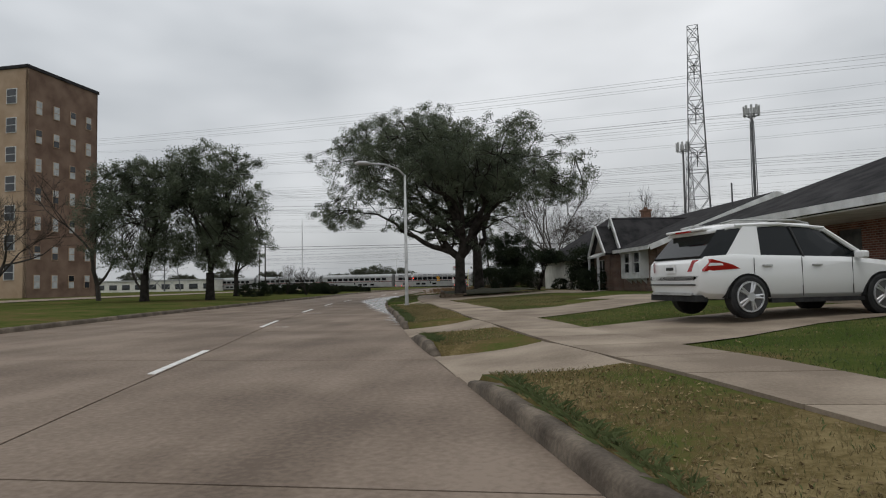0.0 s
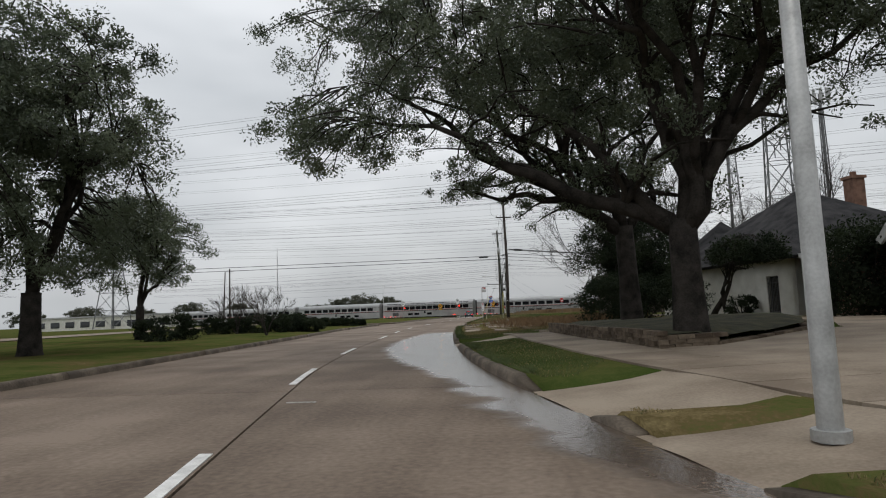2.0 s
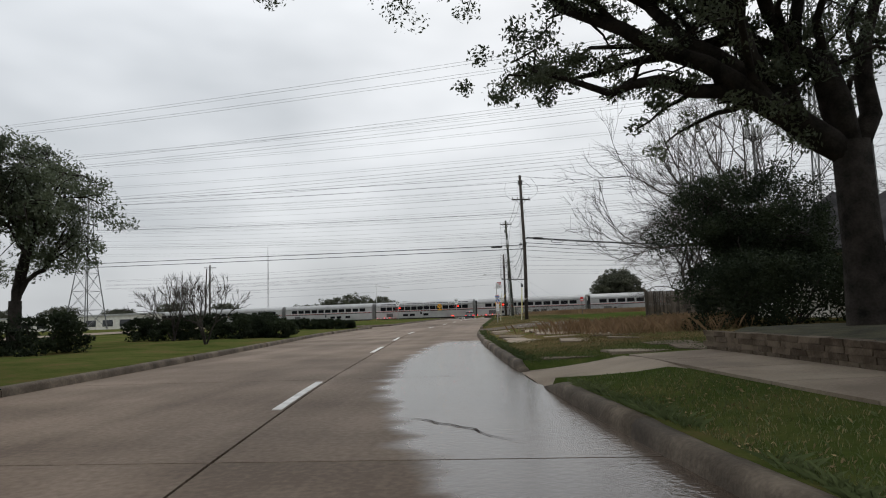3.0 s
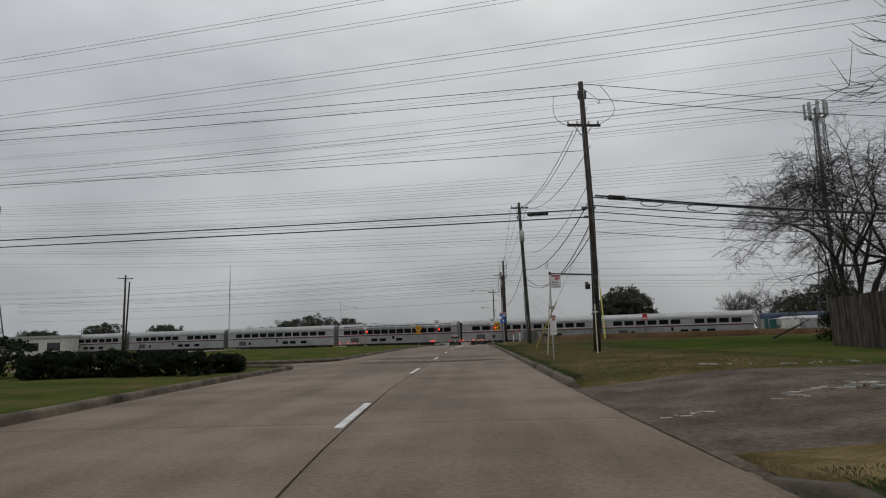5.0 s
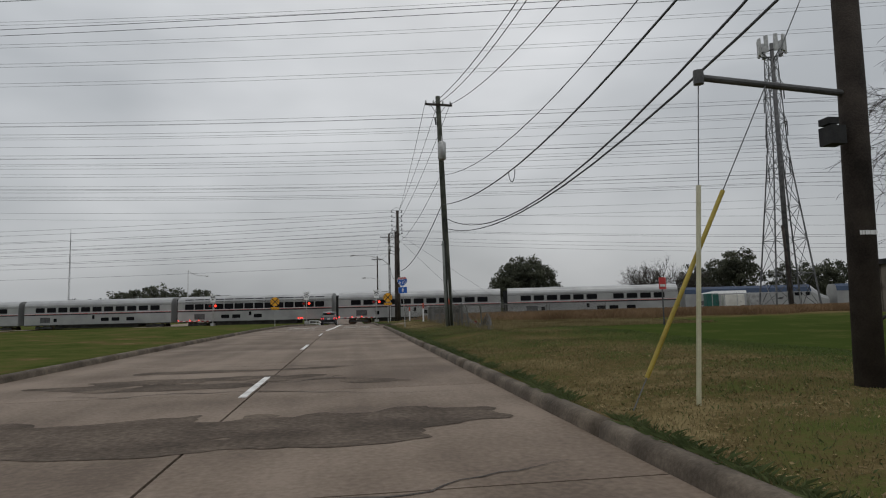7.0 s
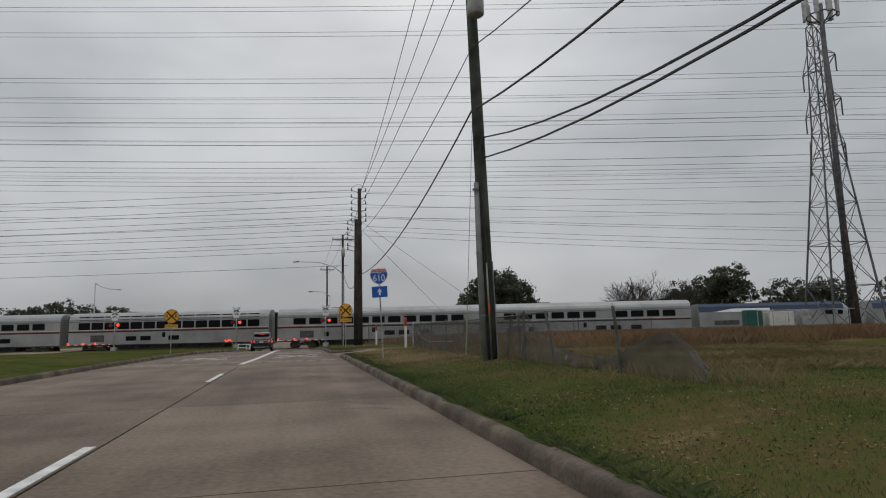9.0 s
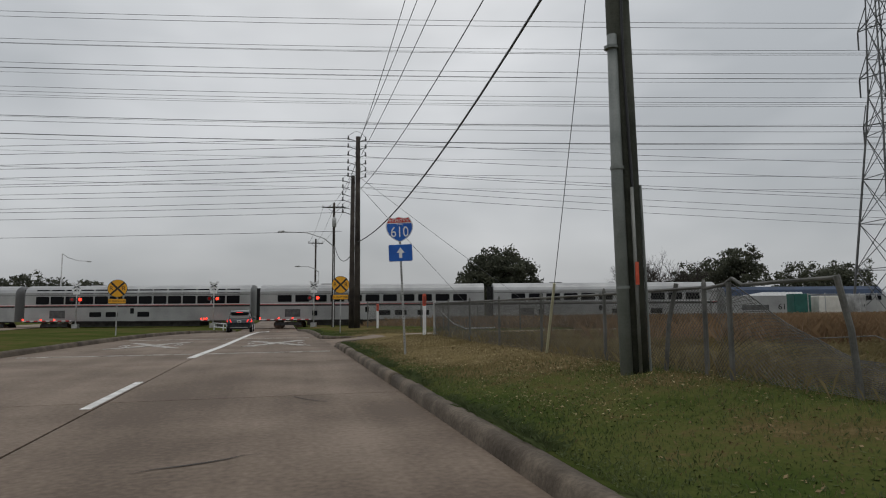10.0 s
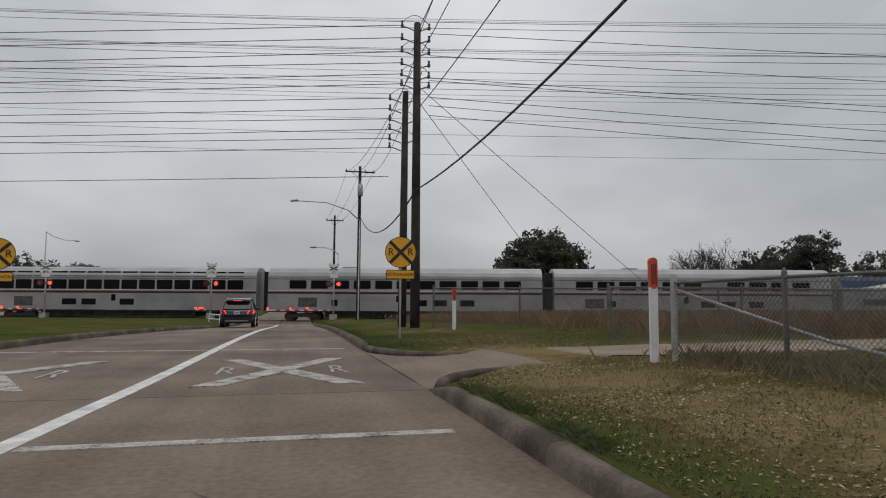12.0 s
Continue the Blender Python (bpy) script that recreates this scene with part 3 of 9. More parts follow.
def oak(name, base, trunk_h, trunk_r, crown_c, crown_r, seed, clumps, label, per=70, leaf=0.14, limbs=7, low=0.35, lean=(0, 0), clump=(0.45, 0.95), material=None, gaps=-0.02, main=(), sprays=0.0, ragged=0.22, lobes=()):
    """An evergreen tree: tapered trunk, spreading limbs, branches to each clump of leaves."""
    rng = np.random.default_rng(seed)
    base, cc = Vector(base), Vector(crown_c)
    ob = thing(name, label, "tree")
    ob.location = base
    cc = cc - base
    wood = Mesh()
    fork = Vector((lean[0], lean[1], trunk_h))
    wood.tube([(0, 0, -0.3), (0, 0, 0.12), (lean[0] * 0.3, lean[1] * 0.3, trunk_h * 0.45), fork], [trunk_r * 1.6, trunk_r * 1.2, trunk_r, trunk_r * 0.95], 12)
    nodes, paths = [], []
    tips = []
    for turns in main:
        # a great limb with bends of its own, thick to its far end
        line = [fork - Vector((0, 0, 0.3))] + [Vector(p) - base for p in turns]
        pts = [w for a, b in zip(line, line[1:]) for w in (a, a.lerp(b, 0.5) + Vector(rng.normal(size=3)) * 0.07 * (b - a).length)] + [line[-1]]
        n = len(pts) - 1
        rad = [trunk_r * (0.56 * (1 - i / n) ** 0.9 + 0.09) for i in range(n + 1)]
        wood.tube(pts, rad, 9)
        paths.append((pts, rad))
        nodes += [(q, rad[i]) for i, q in enumerate(pts) if i >= 2]
        for j in range(10):
            i = int(rng.integers(2, n + 1))
            tip2 = pts[i] + Vector((rng.normal() * 1.4, rng.normal() * 1.4, rng.normal() * 0.8 + 0.5))
            sub = sinuous(pts[i], tip2, rng, 6, 0.45)
            r2 = [max(0.015, rad[i] * (0.45 * (1 - m / 6) + 0.06)) for m in range(7)]
            wood.tube(sub, r2, 6)
            nodes += [(q, r2[m]) for m, q in enumerate(sub) if m >= 1]
    for k in range(limbs):
        ang = 2 * math.pi * (k + 0.6 * rng.random()) / limbs
        up = rng.uniform(-0.2, 0.8)
        reach = rng.uniform(0.55, 0.85)
        tips.append((cc + Vector((math.cos(ang) * crown_r[0] * reach, math.sin(ang) * crown_r[1] * reach, up * crown_r[2] * 0.8)), rng.uniform(0.6, 0.95)))
    for tip, thick in tips:
        start, r_at = fork + Vector((0, 0, rng.uniform(-0.45, 0.1))), trunk_r * thick
        if len(paths) > 3:
            # later limbs leave an earlier one that heads the same way
            old, old_r = max(paths, key=lambda q: (q[0][-1] - fork).normalized().dot((tip - fork).normalized()) + 0.25 * rng.random())
            i = int(rng.integers(2, 6))
            start, r_at = old[i], old_r[i] * 1.25
        pts = sinuous(start, tip, rng, 14, 0.95)
        rad = [r_at * (0.60 * (1 - i / 14) ** 1.1 + 0.07) for i in range(15)]
        paths.append((pts, rad))
        wood.tube(pts, rad, 8)
        nodes += [(q, rad[i]) for i, q in enumerate(pts) if i >= 4]
        for j in range(6):
            i = int(rng.integers(3, 11))
            tip2 = pts[i] + Vector((rng.normal() * crown_r[0] * 0.26, rng.normal() * crown_r[1] * 0.26, abs(rng.normal()) * crown_r[2] * 0.4 + 0.2))
            tip2 = keep_in(tip2, cc, crown_r)
            sub = sinuous(pts[i], tip2, rng, 6, 0.35)
            r2 = [rad[i] * (0.55 * (1 - m / 6) + 0.07) for m in range(7)]
            wood.tube(sub, r2, 6)
            nodes += [(q, r2[m]) for m, q in enumerate(sub) if m >= 1]
            for _ in range(3):
                m = int(rng.integers(2, 6))
                tip3 = sub[m] + Vector((rng.normal() * 0.9, rng.normal() * 0.9, rng.normal() * 0.5 + 0.3))
                tw = sinuous(sub[m], keep_in(tip3, cc, crown_r), rng, 4, 0.25)
                r3 = [max(0.012, r2[m] * (0.5 * (1 - w / 4) + 0.1)) for w in range(5)]
                wood.tube(tw, r3, 4, caps=False)
                nodes += [(q, r3[w]) for w, q in enumerate(tw) if w >= 1]
    centres, radii = [], []
    tries = 0
    while len(centres) < clumps and tries < clumps * 12:
        tries += 1
        v = rng.normal(size=3)
        v /= np.linalg.norm(v)
        v *= rng.random() ** (1 / 2.3)
        if v[2] < -low:
            continue
        out = 1.0 + ragged * noise.noise((v[0] * 2.1 + seed, v[1] * 2.1, v[2] * 2.1))
        p = cc + Vector((v[0] * crown_r[0] * out, v[1] * crown_r[1] * out, v[2] * crown_r[2] * out))
        if noise.noise((p.x * 0.42 + seed, p.y * 0.42, p.z * 0.42)) < gaps:
            continue
        centres.append(p)
        radii.append(rng.uniform(*clump))
    for at, size, count in lobes:
        # a low bough that hangs out of the round of the crown
        for _ in range(count):
            v = rng.normal(size=3)
            v *= rng.random() ** 0.4 / np.linalg.norm(v)
            centres.append(Vector(at) - base + Vector((v[0] * size[0], v[1] * size[1], v[2] * size[2])))
            radii.append(rng.uniform(*clump) * 0.8)
    if sprays:
        for q, r in nodes:
            if rng.random() < sprays and r < 0.12:
                centres.append(q + Vector(rng.normal(size=3)) * 0.22)
                radii.append(rng.uniform(0.22, 0.42))
    pos = np.array([q for q, _ in nodes])
    for k, c in enumerate(centres):
        if k % 2:
            continue
        i = int(np.argmin(((pos - np.array(c)) ** 2).sum(1)))
        q, r = nodes[i]
        if (Vector(c) - q).length > 0.6:
            wood.tube(bend(q, c, 0.15, rng, 3, 0.08), [min(r * 0.5, 0.05), 0.03, 0.02, 0.012], 3, caps=False)
    part("trunk", wood, M["bark"], ob, smooth=True)
    part("crown", leaf_mesh("crown", centres, radii, per, leaf, material or M["leaf"], rng), None, ob)
    return ob


def bare_tree(name, base, height, seed, label, spread=0.55, levels=5, r0=0.16, stems=1, splits=3, droop=0.0):
    rng = np.random.default_rng(seed)
    ob = thing(name, label, "tree")
    ob.location = base
    trunk = Mesh()

    def go(p, d, length, r, lvl, wood):
        pts, q, dd = [p], p, d.copy()
        for _ in range(3):
            dd = (dd + Vector(rng.normal(size=3)) * 0.13 + Vector((0, 0, 0.07 - droop * lvl))).normalized()
            q = q + dd * length / 3
            pts.append(q)
        if lvl >= levels:
            wood.tube([pts[0], pts[2], pts[3]], [r, r * 0.76, r * 0.5], 3, caps=False)
        else:
            wood.tube(pts, [r, r * 0.88, r * 0.76, r * 0.62], 6 if lvl < 2 else 3, caps=False)
        if lvl >= levels:
            return
        for k in range(splits + (1 if lvl > 1 else 0)):
            at = pts[3] if k < 2 else pts[int(rng.integers(1, 4))]
            nd = (dd + Vector(rng.normal(size=3)) * spread).normalized()
            nd.z = max(nd.z, -0.15 - droop * 3)
            own = Mesh() if lvl == 0 else wood
            go(at, nd.normalized(), length * rng.uniform(0.58, 0.8), max(r * rng.uniform(0.45, 0.62), 0.008), lvl + 1, own)
            if lvl == 0:
                part("limb", own, M["twig"], ob)

    for s in range(stems):
        d = Vector((rng.normal() * 0.25 * (stems > 1), rng.normal() * 0.25 * (stems > 1), 1)).normalized()
        go(Vector((0, 0, -0.1)), d, height * 0.3, r0, 0, trunk)
    part("trunk", trunk, M["twig"], ob)
    return ob


def shrub(name, base, size, seed, label, clumps=60, per=60, leaf=0.07, material=None, round_top=True):
    rng = np.random.default_rng(seed)
    ob = thing(name, label, "shrub")
    ob.location = base
    cs, rs = [], []
    for _ in range(clumps):
        v = rng.uniform(-1, 1, 3)
        if round_top and v[0] ** 2 + v[1] ** 2 + max(v[2], 0) ** 2 > 1.05:
            v /= np.linalg.norm(v)
        cs.append((v[0] * size[0] / 2, v[1] * size[1] / 2, (v[2] + 1) * size[2] / 2))
        rs.append(rng.uniform(0.16, 0.3) * min(size))
    stem = Mesh()
    for k in range(5):
        a = 2 * math.pi * k / 5
        stem.tube([(0.1 * math.cos(a), 0.1 * math.sin(a), -0.1), (0.3 * size[0] * math.cos(a), 0.3 * size[1] * math.sin(a), size[2] * 0.7)], [0.04, 0.015], 4)
    part("stems", stem, M["bark"], ob)
    part("leaves", leaf_mesh("leaves", cs, rs, per, leaf, material or M["leaf_green"], rng), None, ob)
    return ob


OAK = "large live oak with dark evergreen leaves and spreading limbs"
near = dict(leaf=0.048, per=115, clump=(0.26, 0.62), low=0.55, gaps=0.05)
oak("live_oak", on_ground(9.44, -86.4, 0.18), 2.45, 0.31, (10.3, -86.2, 7.9), (7.4, 6.6, 3.5), 11, 880, OAK, lean=(0.0, 0.1), limbs=8, sprays=0.4, **near,
    lobes=(((1.5, -85.0, 5.7), (2.1, 1.6, 1.0), 70), ((7.0, -85.0, 11.1), (3.0, 2.8, 1.7), 140), ((15.4, -86.6, 6.9), (2.0, 2.2, 1.3), 60)),
    main=(((8.3, -86.0, 3.3), (7.1, -85.8, 3.75), (5.9, -85.6, 4.4), (5.3, -85.5, 5.0), (4.0, -85.2, 5.7), (2.2, -85.0, 6.0)),
          ((8.85, -86.1, 3.2), (8.3, -86.0, 3.9), (7.7, -85.9, 4.8), (7.1, -85.6, 5.4), (6.2, -84.6, 6.2), (5.2, -83.4, 7.6)),
          ((9.6, -86.3, 3.9), (9.2, -86.2, 5.5), (8.8, -86.1, 6.9), (8.6, -85.8, 8.4)),
          ((9.75, -86.5, 3.7), (9.55, -86.8, 5.0), (8.4, -88.0, 6.8), (7.6, -88.8, 8.4)),
          ((9.95, -86.4, 3.7), (10.6, -86.5, 4.8), (11.5, -86.6, 5.6), (12.6, -86.8, 6.2), (14.6, -87.2, 7.4)),
          ((10.2, -85.8, 3.9), (11.3, -84.4, 6.0), (12.8, -83.0, 7.6))))
oak("live_oak", on_ground(9.9, -77.6, 0.18), 3.4, 0.33, (5.0, -79.6, 9.6), (7.1, 6.2, 3.8), 12, 720, OAK, lean=(-0.1, -0.1), limbs=6, sprays=0.6, **near,
    lobes=(((11.9, -76.4, 8.0), (3.0, 3.2, 2.4), 110), ((4.2, -77.3, 5.8), (1.5, 1.5, 0.65), 32)),
    main=(((9.4, -77.7, 5.3), (8.6, -77.7, 6.4), (8.0, -77.7, 8.7), (7.6, -78.2, 10.6)),
          ((8.95, -77.8, 4.3), (8.1, -77.9, 5.5), (7.6, -78.0, 6.5), (6.7, -78.2, 7.0), (5.8, -78.4, 7.3), (5.4, -78.8, 9.0), (5.0, -79.2, 10.6)),
          ((8.4, -77.9, 4.6), (7.3, -78.0, 5.4), (5.8, -78.2, 6.1), (3.9, -78.6, 7.7), (2.7, -78.8, 8.4), (1.5, -79.0, 9.1)),
          ((8.9, -77.7, 4.25), (7.6, -77.8, 4.95), (6.5, -77.9, 5.2), (5.6, -77.9, 5.0), (4.2, -78.0, 5.5)),
          ((9.6, -77.5, 5.5), (8.2, -77.3, 6.2), (6.4, -77.0, 5.95), (5.0, -76.6, 5.8)),
          ((10.3, -77.4, 5.2), (10.9, -77.0, 6.8), (12.4, -76.6, 8.6))))
MED = "live oak with dark leaves on the grass median"
side_oak = dict(leaf=0.062, per=100, clump=(0.32, 0.7), limbs=9, sprays=0.25)
oak("live_oak", on_ground(-13.5, -83.5), 1.9, 0.28, (-13.4, -83.5, 6.2), (4.6, 4.6, 4.3), 13, 470, MED, gaps=0.02, low=0.8, **side_oak)
oak("live_oak", on_ground(-9.6, -81.5), 2.0, 0.30, (-9.6, -81.5, 6.9), (4.6, 4.9, 5.0), 14, 660, MED, gaps=0.0, low=0.85, **side_oak)
oak("live_oak", on_ground(-14.2, -68.0), 1.8, 0.22, (-14.7, -68.0, 5.2), (4.1, 4.2, 3.0), 15, 270, "thin-leaved live oak on the grass median", gaps=0.06, low=0.8, **side_oak)

# ---------------------------------------------------------------- poles, wires, towers


def wire(p, q, sag=0.6, r=0.014, material=None, n=14, name="power_line", label="thin black overhead wire between poles", group="overhead wires"):
    p, q = Vector(p), Vector(q)
    pts = []
    for k in range(n + 1):
        t = k / n
        w = p.lerp(q, t)
        w.z -= 4 * sag * t * (1 - t)
        pts.append(w)
    ob = part(name, Mesh().tube(pts, r, 4), material or M["wire"])
    return tagged(ob, label, "power line", group)


def utility_pole(at, height, r, label, arms=(), lean=(0, 0), transformer=None, material=None, bow=0.0):
    """Tapered wooden pole with crossarms, pins and insulators."""
    ob = thing("utility_pole", label, "utility pole", "utility poles", at=at)
    top = Vector((lean[0], lean[1], height))
    part("pole", Mesh().tube([(0, 0, -0.4), top * 0.28 + Vector((bow * 0.8, 0, 0)), top * 0.5 + Vector((bow, 0, 0)), top], [r, r * 0.92, r * 0.86, r * 0.7], 14), material or M["pole"], ob, smooth=True)
    for z, half, turn in arms:
        c = top * (z / height)
        u = Vector((math.cos(turn), math.sin(turn), 0))
        arm = Mesh().box(c + u.cross(Vector((0, 0, 1))) * 0.12, (half * 2, 0.09, 0.11), turn)
        arm.tube([c + u * half * 0.55, c - Vector((0, 0, 0.6))], 0.02, 4)
        arm.tube([c - u * half * 0.55, c - Vector((0, 0, 0.6))], 0.02, 4)
        a = part("crossarm", arm, M["pole"], ob)
        for k in (-0.92, -0.35, 0.35, 0.92):
            part("insulator", Mesh().tube([c + u * half * k + Vector((0, 0, 0.04)), c + u * half * k + Vector((0, 0, 0.16)), c + u * half * k + Vector((0, 0, 0.26))], [0.02, 0.055, 0.035], 8), M["galv"], a, "grey insulator")
    if transformer:
        c = top * (transformer / height) + Vector((0.0, -r - 0.22, 0))
        t = part("transformer", Mesh().tube([c - Vector((0, 0, 0.5)), c - Vector((0, 0, 0.46)), c + Vector((0, 0, 0.42)), c + Vector((0, 0, 0.5))], [0.18, 0.22, 0.22, 0.14], 14), M["galv"], ob, "grey transformer can", smooth=True)
        part("bushing", Mesh().tube([c + Vector((0, 0, 0.5)), c + Vector((0, 0, 0.78))], [0.04, 0.025], 6), M["galv"], t)
    return ob


P1 = Vector(on_ground(5.56, -33.8))
P2 = Vector(on_ground(4.9, -6.95))
P3 = Vector(on_ground(4.2, 19.85))
P3B = Vector(on_ground(4.1, 21.9))
P4 = Vector((5.3, 51.3, level(51.3) - 0.1))
P5 = Vector((4.4, 71.0, level(71)))
utility_pole(P1, 12.8, 0.165, "dark creosoted wooden utility pole with crossarm", arms=((10.6, 0.8, 0.15),), material=M["pole"], bow=0.13)
utility_pole(P2, 12.5, 0.18, "weathered grey wooden utility pole with transformer", arms=((12.0, 0.75, 0.1),), lean=(-0.45, -0.4), transformer=9.4, material=M["pole_green"])
utility_pole(P3, 10.62, 0.17, "brown wooden utility pole carrying many wires", material=M["pole"])
utility_pole(P3B, 8.9, 0.16, "second brown wooden utility pole close beside another", lean=(0.05, 0), material=M["pole"])
utility_pole(P4, 13.3, 0.17, "far wooden utility pole with crossarm and transformer", arms=((12.8, 1.25, 0.0),), transformer=11.2)
utility_pole(P5, 11.6, 0.15, "far wooden utility pole with crossarm", arms=((11.0, 1.0, 0.0),))

# stacked steel arms with insulators on the paired poles
for zs, base, sides in (((10.45, 10.0, 9.55, 9.1, 8.7, 8.35), P3, (-1, 1)), ((8.55, 8.15, 7.75, 7.4, 7.0, 6.7), P3B, (-1, 1))):
    owner = [o for o in bpy.data.objects if o.name.startswith("utility_pole") and (o.location - base).length < 0.01][0]
    for k, z in enumerate(zs):
        for s in sides:
            reach = 0.56 if s < 0 else 0.44
            if s > 0 and k % 2 and base is P3B:
                continue
            arm = part("bracket", Mesh().tube([(s * 0.1, 0, z - 0.1), (s * reach * 0.7, 0, z), (s * reach, 0, z)], 0.022, 5), M["steel_dark"], owner)
            part("insulator", Mesh().tube([(s * (reach - 0.02), 0, z - 0.02), (s * (reach - 0.02), 0, z + 0.07), (s * (reach - 0.02), 0, z + 0.10), (s * (reach - 0.02), 0, z + 0.20)], [0.05, 0.06, 0.03, 0.045], 8), M["steel_dark"], arm, "dark insulator")
        if k % 2 == 0:
            part("jumper", Mesh().tube([(-0.55 + 0.98 * t, 0.05, z + 0.18 + 0.30 * math.sin(math.pi * t)) for t in [j / 8 for j in range(9)]], 0.012, 4), M["wire"], owner)

# wires along the road
for xa, za, xb, zb, sag in ((5.07, 10.66, 3.98, 12.31, 0.98), (5.80, 11.80, 4.46, 12.49, 1.20), (5.85, 9.91, 5.03, 12.40, 1.02)):
    wire((xa, -33.8, za), (xb, -7.3, zb), sag, 0.016)
for dx in (-0.7, 0.0, 0.7):
    wire(P2 + Vector((-0.45 + dx, -0.4, 12.15)), P3 + Vector((dx * 0.25, 0, 10.3 - abs(dx))), 0.45, 0.014)
    wire(P3 + Vector((dx * 0.25, 0, 9.6 - abs(dx))), P4 + Vector((dx * 1.6, 0, 12.9)), 0.8, 0.014)
    wire(P4 + Vector((dx * 1.6, 0, 12.9)), P5 + Vector((dx * 1.3, 0, 11.1)), 0.5, 0.014)
strand = wire((5.77, -33.8, 7.51), (4.62, -7.3, 6.88), 1.18, 0.024)
part("slack_loop", Mesh().tube([Vector((5.16 - 0.06 * math.cos(math.pi * k / 8), -19.7 + 0.2 * math.cos(math.pi * k / 8), 6.0 - 0.42 * math.sin(math.pi * k / 8))) - strand.location for k in range(9)], 0.014, 5), M["wire"], strand, "black loop of slack cable")
wire(P1 + Vector((0.1, 0, 6.0)), P2 + Vector((-0.1, -0.2, 5.78)), 1.72, 0.022)
wire(P1 + Vector((0.1, 0, 5.45)), P2 + Vector((-0.1, -0.2, 5.23)), 1.25, 0.022)
wire(P2 + Vector((-0.3, -0.2, 8.3)), P3 + Vector((0, 0, 7.5)), 0.6, 0.014)
wire(P2 + Vector((-0.25, -0.2, 6.75)), P3 + Vector((0, 0, 4.7)), 0.9, 0.024)
wire(P3 + Vector((0, 0, 4.7)), P4 + Vector((0, 0, 9.2)), 1.5, 0.03)
wire((5.83, -33.8, 8.42), (4.46, -7.3, 8.49), 1.40, 0.014)
# service lines over the road towards the far left, with splice cases
FARL = Vector((-59.3, 41.5, 0))
E_L, E_R = Vector((-74, -21, 0.3)), Vector((66, -28, 0.3))
for z, r, s in ((6.55, 0.035, 0.1), (6.2, 0.035, 0.15), (12.7, 0.016, 1.0), (12.2, 0.016, 1.2), (9.4, 0.014, 1.0)):
    wire(P1 + Vector((-0.1, 0, z)), E_L + Vector((0, 0, z + (1.5 if z < 7 else 3.2))), s * (1.0 if z < 7 else 0.4), r)
for z, r, dz in ((7.15, 0.035, -0.2), (6.75, 0.03, 0.2), (6.45, 0.025, 0.0), (6.1, 0.02, 0.0), (5.5, 0.015, 0.4), (12.7, 0.016, 0.0), (12.0, 0.016, 0.0)):
    wire(P1 + Vector((0.1, 0, z)), E_R + Vector((0, 0, z + dz)), 1.5, r)
# heavy trunk cable with slack loops, lashed under the upper strand
lash = thing("trunk_cable", "thick black cable lashed along a strand with slack loops", "power line", "overhead wires")
CA = P1 + Vector((0.35, 0.04, 7.22))
CB = E_R + Vector((0, 0, 6.95))
span = [CA.lerp(CB, k / 40) - Vector((0, 0, 6.0 * (k / 40) * (1 - k / 40))) for k in range(41)]
part("cable", Mesh().tube(span[:20], 0.042, 6), M["wire"], lash, smooth=True)
for t, drop, wide in ((0.045, 0.30, 0.55), (0.085, 0.36, 0.75)):
    c = CA.lerp(CB, t) - Vector((0, 0, 6.0 * t * (1 - t)))
    d = (CB - CA).normalized()
    part("slack_loop", Mesh().tube([c + d * (wide * math.sin(a)) + Vector((0, 0.03, -drop * (1 - math.cos(a)) / 2 * (1.0 if a < 5 else 0.9))) for a in [2 * math.pi * k / 16 for k in range(17)]], 0.022, 5), M["wire"], lash)


def splice(c, d, r=0.09, half=0.55):
    c, d = Vector(c), Vector(d).normalized()
    ob = thing("cable_splice", "black cable splice case hanging on a cable", "cable splice", "cable splices", at=c)
    part("case", Mesh().tube([-d * half, -d * half * 0.92, d * half * 0.9, d * half], [0.03, r, r, 0.03], 12), M["black"], ob, smooth=True)
    for s in (-0.7, 0.7):
        part("clamp", Mesh().tube([d * half * s - d * 0.03, d * half * s + d * 0.03], r * 1.12, 10), M["steel_dark"], ob)
    return ob


splice((P1 + Vector((-0.1, 0, 6.46))).lerp(E_L + Vector((0, 0, 7.96)), 0.028), E_L - P1, 0.085, 0.5)
splice(CA.lerp(CB, 0.017) - Vector((0, 0, 0.12)), CB - CA - Vector((0, 0, 4)), 0.11, 0.42)
# jumpers round the head of the pole
head = [o for o in bpy.data.objects if o.name.startswith("utility_pole") and (o.location - P1).length < 0.01][0]
for pa, pb, bow in (((-0.75, 0, 10.65), (-1.3, 0, 12.2), -0.3), ((0.75, 0, 10.65), (0.9, 0, 12.6), 0.7), ((0.1, -0.1, 12.4), (0.7, -0.1, 11.7), 0.4)):
    pa, pb = Vector(pa), Vector(pb)
    part("jumper", Mesh().tube([pa.lerp(pb, k / 10) + Vector((bow * math.sin(math.pi * k / 10), 0, -0.25 * math.sin(math.pi * k / 10))) for k in range(11)], 0.014, 4), M["wire"], head)
for s in (-1, 1):
    part("cutout", Mesh().tube([(0.16 * s, -0.14, 11.9), (0.16 * s, -0.18, 12.3)], 0.05, 8), M["steel_dark"], head)
for z, w in ((6.62, 0.32), (6.2, 0.22)):
    part("cable_clamp", Mesh().box((0, -0.05, z), (w * 2, 0.12, 0.1)), M["steel_dark"], head)
